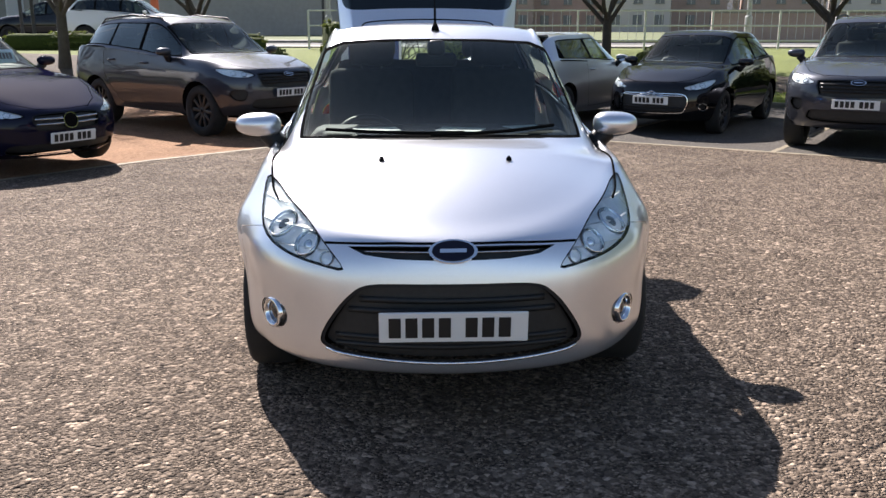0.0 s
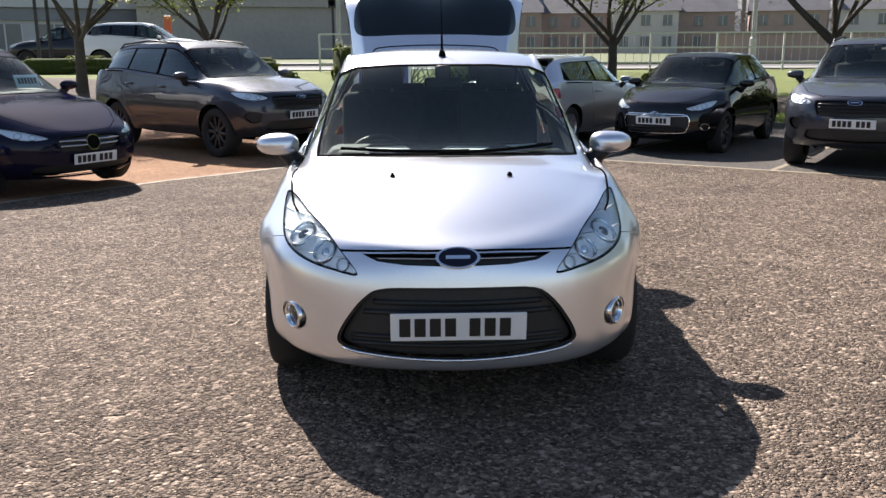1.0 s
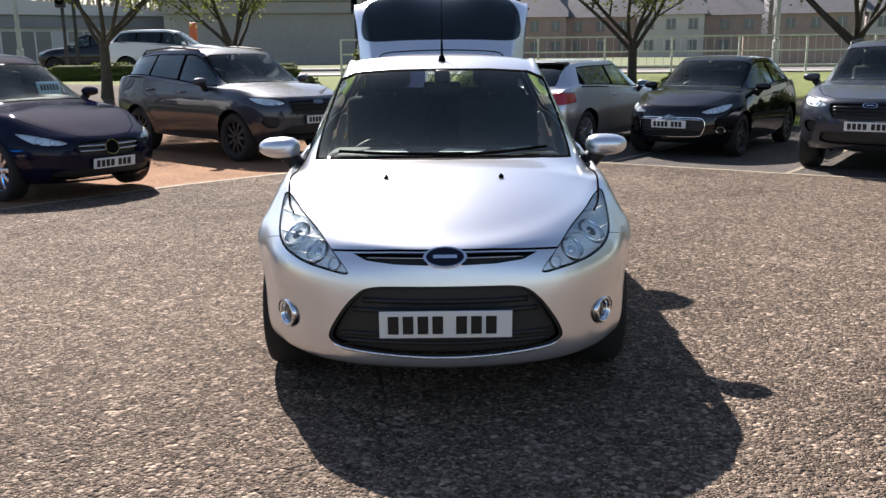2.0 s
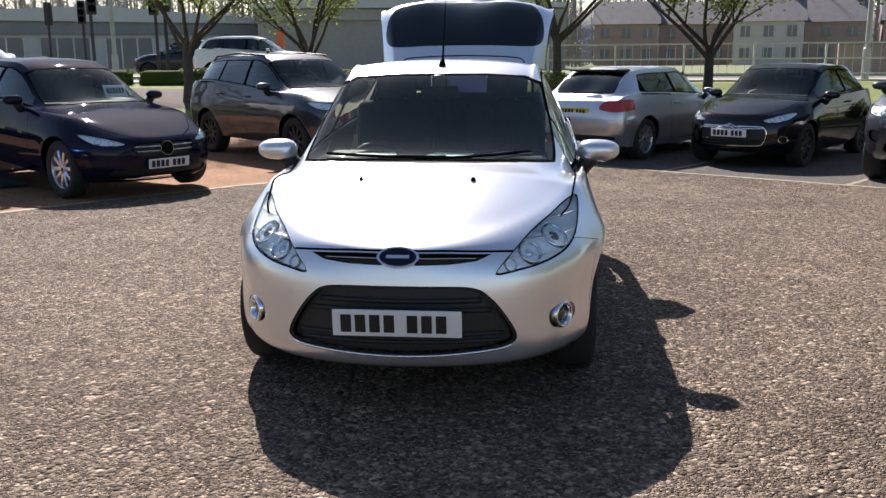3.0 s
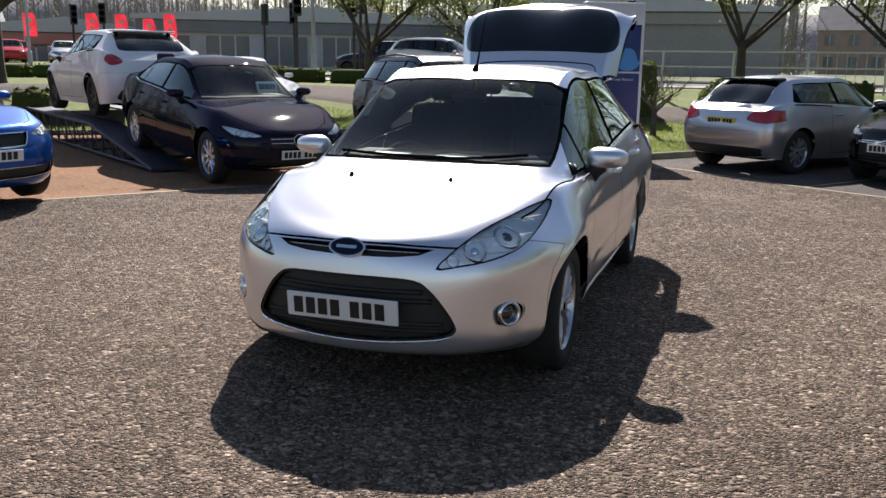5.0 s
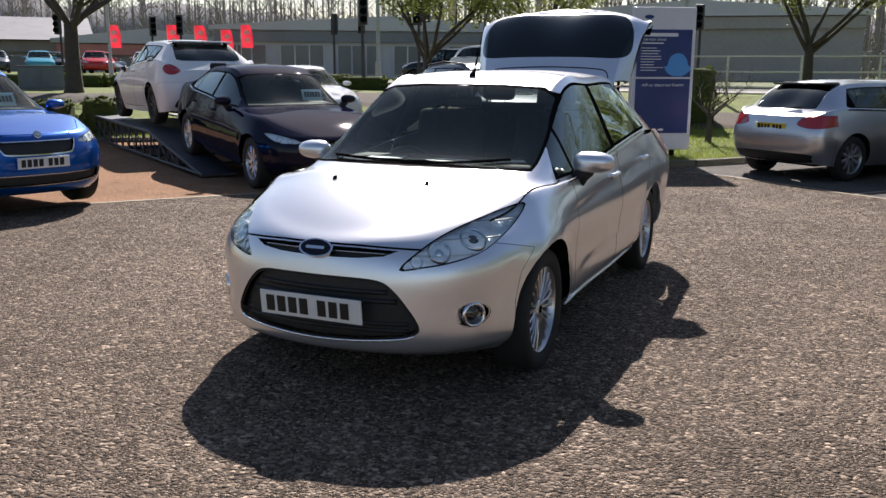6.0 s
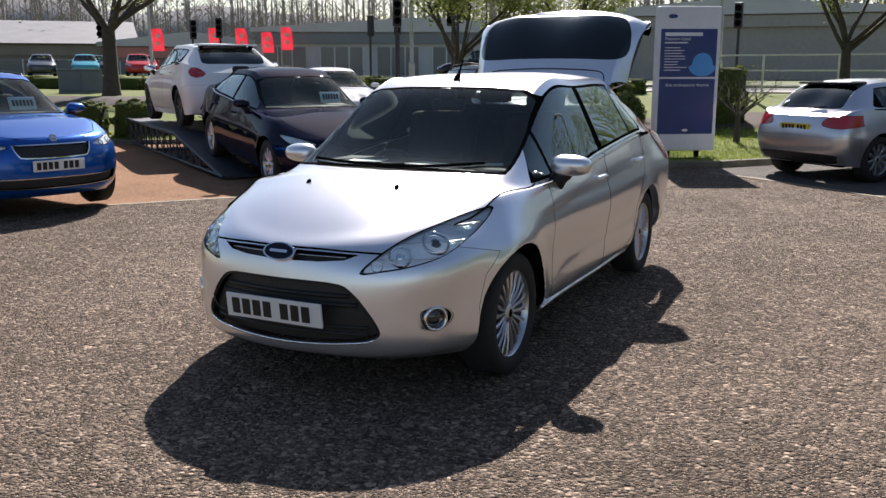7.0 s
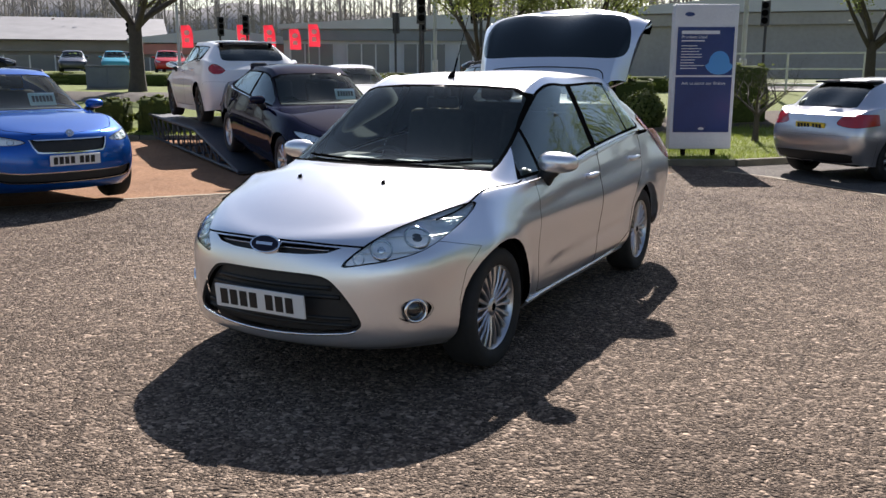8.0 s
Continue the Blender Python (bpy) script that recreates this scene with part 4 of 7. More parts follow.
HATCH = dict(
    paint=M["silver"], W=0.861, L=3.95, ya=0.80, yb=3.29, R=0.302, arch=0.345, rim=0.218, tyre=0.195, spokes=20, sill=0.19, fine=(11, 9), swage=[(0.95, 0.73, 3.5, 0.88, 0.011), (1.35, 0.40, 3.0, 0.45, 0.009)],
    lead=(0.055, 0.695), dl=0.95, cowl=(0.93, 0.955), head=(1.74, 1.385), roof=(2.35, 1.452), rhead=(3.32, 1.40), rbase=(3.885, 0.965), tail=(3.94, 0.86), dt=0.42,
    belt=(0.872, 1.012), wing=(0.785, 0.842, 0.868), wb=0.80, wc=0.575, crown=1.8, shoulder=(0.93, 0.945),
    lower=[(0.195, 0.19, 0.26, 0.77, 0.11, 0.10, 0.80, 0.45), (0.25, 0.30, 0.36, 0.832, 0.015, 0.03, 0.82, 0.42), (0.42, 0.50, 0.55, 0.843, 0.0, 0.0, 0.84, 0.42), (0.60, 0.70, 0.80, 0.858, 0.018, 0.01, 0.88, 0.42)],
    dlo_end=3.37, dlo_rake=0.19, dlo_up=0.026, panes=[(1.28, 1.47, False), (1.50, 2.27, False), (2.36, 3.02, False), (3.05, 3.31, False)], chrome_line=True,
    rglass_down=0.12,
    gate=[(-0.05, 0.66), (0.50, 0.66), (0.61, 0.74), (0.68, 0.90), (0.67, 1.05), (0.61, 1.25), (0.51, 1.375), (0.25, 1.40), (-0.05, 1.405)], gate_open=85,
    rear_glass=[(-0.3, 3.515), (-0.1, 3.515), (0.25, 3.512), (0.48, 3.505), (0.565, 3.52), (0.60, 3.57), (0.605, 3.64), (0.59, 3.74), (0.53, 3.83), (0.42, 3.862), (0.2, 3.877), (-0.1, 3.88), (-0.3, 3.88)],
    lamp=[(0.385, 0.606), (0.48, 0.614), (0.60, 0.636), (0.69, 0.675), (0.733, 0.745), (0.738, 0.835), (0.685, 0.832), (0.61, 0.798), (0.53, 0.755), (0.455, 0.69)],
    steps=3, bulbs=((0.632, 0.728, 0.056, "lens"), (0.53, 0.683, 0.046, "chrome"), (0.452, 0.641, 0.024, "amber")),
    grilles=[dict(name="upper_grille", o=[(-0.05, 0.696), (0.2, 0.692), (0.37, 0.684), (0.31, 0.660), (0.2, 0.650), (-0.05, 0.645)], sharp=True, c=(0.1, 0.672), deep=0.03, lip=0.003, bars=((0.672, 0.31, 0.0035, "satin"),), bow=-0.004, bar_in=0.014),
             dict(name="lower_grille", o=[(-0.05, 0.568), (0.15, 0.567), (0.30, 0.558), (0.365, 0.52), (0.42, 0.455), (0.47, 0.37), (0.468, 0.325), (0.40, 0.298), (0.3, 0.287), (0.2, 0.280), (0.1, 0.276), (-0.05, 0.275)], c=(0.15, 0.42), deep=0.03, lip=0.012, rim_sink=0.006, bars=((0.50, 0.33, 0.012, "mesh"), (0.46, 0.37, 0.012, "mesh"), (0.36, 0.42, 0.010, "mesh"), (0.33, 0.42, 0.010, "mesh")), bar_in=0.030),
             dict(name="fog_recess", o=[(0.605, 0.39), (0.615, 0.43), (0.655, 0.45), (0.70, 0.44), (0.72, 0.40), (0.70, 0.355), (0.655, 0.34), (0.62, 0.355)], deep=0.03, lip=0.004, rim="silver", mat="silver", two=True)],
    bonnet=[(-0.05, -0.1), (0.42, -0.1), (0.47, 0.16), (0.535, 0.30), (0.645, 0.46), (0.695, 0.60), (0.725, 0.80), (0.74, 1.0), (0.745, 1.20), (0.60, 1.075), (0.45, 0.995), (0.25, 0.95), (-0.05, 0.94)],
    bonnet_seam=[(0.655, 0.47), (0.695, 0.60), (0.725, 0.80), (0.74, 1.0), (0.747, 1.18), (0.745, 1.25)],
    bonnet_front=[(-0.3, 0.70), (0.2, 0.697), (0.36, 0.69), (0.47, 0.684), (0.55, 0.735), (0.65, 0.775), (0.72, 0.79), (0.9, 0.79), (0.9, 1.2), (-0.3, 1.2)],
    cowl_panel=[(-0.05, 0.935), (0.25, 0.945), (0.45, 0.99), (0.56, 1.05), (0.61, 1.10), (0.63, 1.18), (0.57, 1.16), (0.4, 1.08), (0.25, 1.02), (-0.05, 1.0)],
    corner_lamp=[(3.47, 1.10), (3.58, 1.13), (3.70, 1.0), (3.83, 0.86), (3.84, 0.79), (3.76, 0.80), (3.66, 0.88), (3.54, 1.0)], flare=0.016,
    doors=[[(1.30, 0.90), (1.27, 0.6), (1.30, 0.27), (1.6, 0.245), (2.26, 0.25), (2.31, 0.6), (2.31, 0.95), (2.31, 1.03), (1.9, 1.01), (1.45, 0.985)],
           [(2.31, 0.95), (2.31, 0.6), (2.26, 0.25), (2.75, 0.26), (2.93, 0.34), (2.96, 0.5), (3.06, 0.66), (3.20, 0.80), (3.22, 1.0), (3.20, 1.06), (2.9, 1.05), (2.31, 1.03)]],
    front_bumper=[(-0.2, 0.1), (0.46, 0.1), (0.46, 0.42), (0.50, 0.56), (0.60, 0.655), (0.40, 0.70), (0.12, 0.72), (-0.2, 0.72)],
    handles=((2.14, 0.83), (3.02, 0.86)), mirror=(0.882, 1.45, 0.972), plate=(-0.03, 0.426, 6),
)

# ---- ground ----
def mesh_thing(name, bm, mat, label, category, kind="", group="", smooth=False, m=None):
    me = bpy.data.meshes.new(name)
    if isinstance(bm, bmesh.types.BMesh):
        for f in bm.faces:
            f.smooth = smooth
        bm.to_mesh(me)
        bm.free()
    else:
        me = bm
    if mat is not None:
        me.materials.append(mat)
    ob = new(name, me)
    if m is not None:
        ob.matrix_basis = m
    return tagged(ob, label, category, group, kind)


def chip_surface(name, tones, cell=70.0, wash=((0.75, 0.73, 0.7), (1.15, 1.12, 1.08)), rough=0.85, relief=0.012):
    """Rolled stone chippings: every chip its own tone and height, with worn and dusty drifts over metres."""
    m, nt, b = base_mat(name)
    tc = nt.nodes.new("ShaderNodeTexCoord")
    cols = []
    heights = []
    for sc in (cell, cell * 0.5):
        v = nt.nodes.new("ShaderNodeTexVoronoi")
        v.inputs["Scale"].default_value = sc
        nt.links.new(tc.outputs["Object"], v.inputs["Vector"])
        s = nt.nodes.new("ShaderNodeSeparateColor")
        nt.links.new(v.outputs["Color"], s.inputs[0])
        cols.append(ramp_node(nt, s.outputs[0], tones))
        inv = nt.nodes.new("ShaderNodeMath")
        inv.operation = "SUBTRACT"
        inv.inputs[0].default_value = 1.0
        nt.links.new(v.outputs["Distance"], inv.inputs[1])
        ad = nt.nodes.new("ShaderNodeMath")
        ad.operation = "MULTIPLY_ADD"
        nt.links.new(s.outputs[1], ad.inputs[0])
        ad.inputs[1].default_value = 0.6
        nt.links.new(inv.outputs[0], ad.inputs[2])
        heights.append(ad.outputs[0])
    mask = ramp_node(nt, noise_node(nt, 9.0, 3), [(0.4, (0, 0, 0)), (0.6, (1, 1, 1))])
    c = mix_node(nt, mask, cols[0], cols[1])
    drift = ramp_node(nt, noise_node(nt, 0.55, 6, 0.65), [(0.3, wash[0]), (0.7, wash[1])])
    c = mix_node(nt, 1.0, c, drift, "MULTIPLY")
    streak = ramp_node(nt, noise_node(nt, 2.3, 5, 0.7), [(0.55, (1, 1, 1)), (0.75, (0.72, 0.71, 0.70))])
    nt.links.new(mix_node(nt, 1.0, c, streak, "MULTIPLY"), b.inputs["Base Color"])
    b.inputs["Roughness"].default_value = rough
    b.inputs["Specular IOR Level"].default_value = 0.12
    bump_node(nt, b, mix_node(nt, mask, heights[0], heights[1]), 1.0, relief)
    return m


asphalt = chip_surface("asphalt_chippings", [(0.0, (0.045, 0.034, 0.028)), (0.4, (0.115, 0.089, 0.071)), (0.78, (0.225, 0.177, 0.141)), (1.0, (0.50, 0.395, 0.315))], 96.0, wash=((0.66, 0.63, 0.60), (1.2, 1.17, 1.12)), relief=0.022)
redmac = chip_surface("red_tarmac", [(0.0, (0.17, 0.09, 0.05)), (0.6, (0.27, 0.15, 0.085)), (1.0, (0.38, 0.23, 0.14))], 90.0, rough=0.9, relief=0.004)
greymac = chip_surface("smooth_tarmac", [(0.0, (0.05, 0.047, 0.045)), (0.6, (0.10, 0.09, 0.085)), (1.0, (0.17, 0.155, 0.14))], 110.0, relief=0.004)
roadmac = chip_surface("road_tarmac", [(0.0, (0.10, 0.10, 0.10)), (1.0, (0.2, 0.2, 0.2))], 40.0, relief=0.004)
kerb_mat = surface("mossy_kerb", (0.07, 0.065, 0.045), (0.19, 0.175, 0.13), 0.9, 4, bump=0.6, dist=0.006, fine=60)
concrete = surface("kerb_concrete", (0.16, 0.15, 0.13), (0.32, 0.30, 0.27), 0.85, 4, bump=0.5, dist=0.004, fine=90)
yellow_worn = surface("worn_line_paint", (0.12, 0.10, 0.08), (0.36, 0.29, 0.18), 0.8, 4, bump=0.4, fine=70)
grass_soil = surface("grass_ground", (0.075, 0.10, 0.015), (0.18, 0.21, 0.04), 0.95, 1.2, bump=0.8, dist=0.02, fine=55)
mulch = surface("bark_mulch", (0.035, 0.025, 0.018), (0.10, 0.07, 0.05), 0.95, 2, bump=0.8, dist=0.02, fine=40)
def leafy(m, col, share):
    """Let sunlight through a thin leaf."""
    nt = m.node_tree
    t = nt.nodes.new("ShaderNodeBsdfTranslucent")
    t.inputs["Color"].default_value = (*col, 1)
    mx = nt.nodes.new("ShaderNodeMixShader")
    mx.inputs[0].default_value = share
    nt.links.new(nt.nodes["Principled BSDF"].outputs[0], mx.inputs[1])
    nt.links.new(t.outputs[0], mx.inputs[2])
    nt.links.new(mx.outputs[0], nt.nodes["Material Output"].inputs["Surface"])
    return m


leafm = leafy(surface("spring_leaf", (0.09, 0.13, 0.03), (0.19, 0.24, 0.06), 0.6, 3, bump=0), (0.25, 0.29, 0.07), 0.4)
hedgem = leafy(surface("hedge_leaf", (0.05, 0.075, 0.015), (0.15, 0.175, 0.04), 0.65, 3, bump=0), (0.16, 0.20, 0.03), 0.35)
bark = surface("grey_brown_bark", (0.035, 0.028, 0.022), (0.09, 0.075, 0.06), 0.9, 6, bump=0.8, dist=0.01, fine=40)
white_metal = surface("white_railing_paint", (0.5, 0.5, 0.5), (0.72, 0.72, 0.70), 0.5, 4, bump=0)
galv = surface("galvanised_steel", (0.28, 0.29, 0.30), (0.45, 0.46, 0.47), 0.45, 6, 0.7, bump=0.1)
dark_steel = surface("dark_ramp_steel", (0.035, 0.04, 0.05), (0.09, 0.095, 0.11), 0.55, 6, 0.5, bump=0.2)


def sheet_poly(pts, z=0.0, step=0.0):
    bm = bmesh.new()
    bm.faces.new([bm.verts.new((x, y, z)) for x, y in pts])
    bmesh.ops.recalc_face_normals(bm, faces=bm.faces)
    if bm.faces[:][0].normal.z < 0:
        bmesh.ops.reverse_faces(bm, faces=bm.faces[:])
    return bm


# the kerb line that closes the car park
KERB = [(-60, -25), (-25, 4.5), (-13.6, 12.6), (-6.6, 17.4), (-4.7, 18.0), (-1.65, 14.0), (-0.5, 14.62), (0.15, 15.5), (2.95, 19.3), (9.2, 15.2), (25, 4.4), (60, -20)]


def ground_z(x, y):
    """The car park falls a little away from its middle, for drainage."""
    t = max(0.0, min(1.0, (math.hypot(x - 1, y - 1) - 7.0) / 4.5))
    return -0.085 * t * t * (3 - 2 * t)


def verge_height(x, y):
    """Rise of the grassed bank behind the kerb."""
    d = max(0.0, kerb_distance(x, y))
    r = min(1.0, d / 9.0)
    return ground_z(x, y) + 0.10 + 0.74 * r * r * (3 - 2 * r) + 0.03 * noise.noise(Vector((x * 0.4, y * 0.4, 0)))


def kerb_distance(x, y):
    best = 1e9
    for (x0, y0), (x1, y1) in zip(KERB, KERB[1:]):
        dx, dy = x1 - x0, y1 - y0
        t = max(0, min(1, ((x - x0) * dx + (y - y0) * dy) / (dx * dx + dy * dy)))
        best = min(best, math.hypot(x - x0 - t * dx, y - y0 - t * dy))
    return best if within(KERB + [(60, 80), (-60, 80)], x, y) else -best


xs = [-2500, -400, -80, -45] + list(np.arange(-30, 26.1, 0.75)) + [45, 80, 400, 2500]
ys_ = [-2500, -400, -80, -30] + list(np.arange(-8, 24.1, 0.75)) + [45, 80, 400, 2500]
gv = [[(float(x), float(y), ground_z(x, y), 0.0, 0.0, 1.0) for x in xs] for y in ys_]
pool = []
for j in range(len(ys_) - 1):
    for i in range(len(xs) - 1):
        a, b, c, d = gv[j][i], gv[j][i + 1], gv[j + 1][i + 1], gv[j + 1][i]
        pool += [(a, b, c), (a, c, d)]
RED = [(-30, -10.5), (-6.55, 4.95), (-5.75, 6.55), (-4.95, 7.75), (-3.4, 10.0), (-2.3, 11.2), (-1.0, 13.0), (-1.65, 14.0), (-4.7, 18.0), (-6.6, 17.4), (-13.6, 12.6), (-25, 4.5), (-40, -8)]
GREY = [(-0.45, 13.7), (0.3, 13.35), (1.95, 12.1), (3.3, 11.25), (5.1, 10.1), (18, 0.6), (26, 3.2), (9.2, 15.2), (2.95, 19.3), (0.15, 15.5), (-0.5, 14.62)]
red, pool = split(pool, RED, "top", lambda x, y, z: True, (-6.2, 10.0))
grey, pool = split(pool, GREY, "top", lambda x, y, z: True, (4.0, 13.0))
ground = mesh_thing("ground", sheet(pool), asphalt, "worn grey-brown asphalt with loose chippings", "ground", "structure")
mesh_thing("pavement_red", sheet(red), redmac, "reddish-brown tarmac of the display bays", "pavement", "structure")
mesh_thing("pavement_grey", sheet(grey), greymac, "smooth dark tarmac of the parking bays", "pavement", "structure")


def line_on(name, pts, w, z, mat, label):
    bm = bmesh.new()
    rng = random.Random(len(pts) * 7 + int(w * 1000))
    for (x0, y0), (x1, y1) in zip(pts, pts[1:]):
        a, b = Vector((x0, y0, z)), Vector((x1, y1, z))
        n = max(1, int((b - a).length / 0.12))
        s = (b - a).normalized().cross(Vector((0, 0, 1))) * (w / 2)
        row = []
        for k in range(n + 1):
            p = a.lerp(b, k / n)
            p.z += ground_z(p.x, p.y)
            row.append((bm.verts.new(p + s * rng.uniform(0.75, 1.1)), bm.verts.new(p - s * rng.uniform(0.75, 1.1))))
        for k in range(n):
            bm.faces.new((row[k][0], row[k + 1][0], row[k + 1][1], row[k][1]))
    bmesh.ops.recalc_face_normals(bm, faces=bm.faces)
    return mesh_thing(name, bm, mat, label, "line", "structure")


line_on("trim_bay_line", RED[:7], 0.09, 0.006, yellow_worn, "worn yellow line along the red bays")
line_on("trim_bay_line", GREY[:6], 0.09, 0.006, yellow_worn, "worn yellow line along the parking bays")
for q in (0.9, 3.35, 5.9):
    a = Vector((1.98, 12.12)) + Vector((0.83, -0.56)) * (q - 0.9)
    line_on("trim_bay_divider", [tuple(a), tuple(a + Vector((0.56, 0.83)) * 4.6)], 0.08, 0.006, yellow_worn, "worn bay divider line on tarmac")

# verge: one sheet that rises from the kerb
bm = bmesh.new()
nx, ny = 150, 90
grid = {}
for i in range(nx + 1):
    for j in range(ny + 1):
        x = -62 + 124 * i / nx
        y = -26 + 56 * j / ny
        if kerb_distance(x, y) > -1.3:
            grid[i, j] = (x, y)
vv = {}
for k, (x, y) in grid.items():
    d = kerb_distance(x, y)
    vv[k] = bm.verts.new((x, y, verge_height(x, y) if d > 0.06 else -0.2))
for (i, j) in grid:
    q = [(i, j), (i + 1, j), (i + 1, j + 1), (i, j + 1)]
    if all(k in vv for k in q):
        bm.faces.new([vv[k] for k in q])
verge = mesh_thing("verge", bm, grass_soil, "mown grass bank rising behind the kerb", "grass", "structure", smooth=True)
far_ground = mesh_thing("ground_beyond", sheet_poly([(-2500, 29.5), (2500, 29.5), (2500, 2500), (-2500, 2500)], 0.62), surface("far_grass", (0.07, 0.09, 0.03), (0.15, 0.17, 0.07), 0.95, 0.2, fine=3.0), "rough grass and gravel beyond the road", "ground", "structure")
road = mesh_thing("road", box(-300, 300, 30.5, 39.0, 0.5, 0.70), roadmac, "grey tarmac road behind the railing", "road", "structure")
pavement = mesh_thing("pavement", box(-300, 300, 28.0, 30.5, 0.4, 0.80), concrete, "pale concrete footway beside the road", "pavement", "structure")
far_pavement = mesh_thing("pavement", box(-300, 300, 39.0, 41.0, 0.5, 0.80), concrete, "pale concrete footway across the road", "pavement", "structure")

# kerb stones, each its own piece
kerb = thing("kerb", pose(0, 0, 0), "weathered concrete kerb stones along the grass", "kerb", kind="structure")
stone_bm = box(0.006, 0.906, -0.065, 0.065, -0.15, 0.10, 0.014)
stone_me = bpy.data.meshes.new("kerb_stone")
stone_bm.to_mesh(stone_me)
stone_bm.free()
stone_me.materials.append(kerb_mat)
for (x0, y0), (x1, y1) in zip(KERB[2:10], KERB[3:11]):
    a, b = Vector((x0, y0, 0)), Vector((x1, y1, 0))
    n = max(1, round((b - a).length / 0.912))
    for k in range(n):
        p = a.lerp(b, k / n)
        ob = part("kerb_stone", stone_me, None, kerb)
        ob.matrix_basis = Matrix.Translation((p.x, p.y, ground_z(p.x, p.y) + random.uniform(-0.006, 0.006))) @ pose(0, 0, 0, random.uniform(-1, 1), 0, math.degrees(math.atan2(y1 - y0, x1 - x0))) @ Matrix.Diagonal(((b - a).length / n / 0.912, 1, 1, 1))

# ---- the cars ----
def lower_lines(sill, z1, z2, z3, W, nose=0.8, tail=0.45, lift=0.06):
    return [(sill + 0.03, sill, sill + lift, W - 0.09, 0.11, 0.10, nose, tail), (z1, z1 + 0.03, z1 + 0.08, W - 0.04, 0.02, 0.03, nose, tail), (z2, z2 + 0.06, z2 + 0.08, W - 0.003, 0.0, 0.0, nose, tail), (z3, z3 + 0.06, z3 + 0.06, W - 0.008, 0.02, 0.01, nose + 0.04, tail)]


def variant(**kw):
    P = dict(fine=(7, 4), tyre=0.21, spokes=10, twin=False, crown=1.7, dl=0.85, dt=0.4, dlo_rake=0.15)
    P.update(kw)
    return P


def price_card(car, tree, x, z, w=0.3, h=0.16):
    """A sale card behind the windscreen; its writing is too far to read and stands as bars."""
    q = hit_on(tree, "front", abs(x), z)
    if not q:
        return
    n = q[1]
    c = thing("price_card", car.matrix_basis @ Matrix.Translation((x, q[0].y + 0.05, q[0].z - 0.01)) @ pose(0, 0, 0, -28), "pale blue sale card propped behind a windscreen", "card", "price cards")
    part("sheet", box(-w / 2, w / 2, -0.002, 0.002, -h / 2, h / 2), M["card"], c)
    for k in range(6):
        a = -w * 0.38 + k * w * 0.135
        part("character_bar", box(a, a + w * 0.1, -0.005, -0.003, -h * 0.22, h * 0.25), M["ink"], c)


def oval_badge(car, tree, z, w, h, inner="badge_blue", view="front", line=True):
    q = hit_on(tree, view, 0.0, z)
    if not q:
        return
    b = new("badge")
    b.parent = car
    n = q[1]
    b.matrix_basis = Matrix.Translation(q[0] + n * 0.006) @ n.to_track_quat("-Y" if view == "front" else "Y", "Z").to_matrix().to_4x4()
    for nm, k, d, mt in (("badge_rim", 1.0, 0.012, "chrome"), ("badge_face", 0.86, 0.016, inner)):
        o = [(w / 2 * k * math.cos(a), h / 2 * k * math.sin(a)) for a in np.linspace(0, math.tau, 33)[:-1]]
        part(nm, prism(o, 0.01, -d), M[mt], b)
    if not line:
        return b
    part("badge_line", box(-w * 0.27, w * 0.27, -0.018, -0.015, -h * 0.08, h * 0.08), M["chrome"], b)
    return b


hatch_car, skin = build_car(HATCH, "silver_hatchback", pose(0.036, 2.935, 0, 0, 0, 2.4), "silver five-door hatchback with its tailgate raised, on asphalt", group="")

for px, py, turn, w, d in ((-0.30, 1.22, 12, 0.21, 0.15), (0.10, 1.20, -18, 0.21, 0.15), (0.42, 1.30, 25, 0.18, 0.12)):
    sh = thing("paper_sheet", hatch_car.matrix_basis @ pose(px, py + 0.06, HATCH["cowl"][1] + 0.008, 0, 0, turn), "loose white paper sheet lying on the dashboard", "paper", "papers on the dashboard")
    bm = box(-w / 2, w / 2, -d / 2, d / 2, 0.0, 0.002)
    part("sheet", bm, M["plate"], sh)


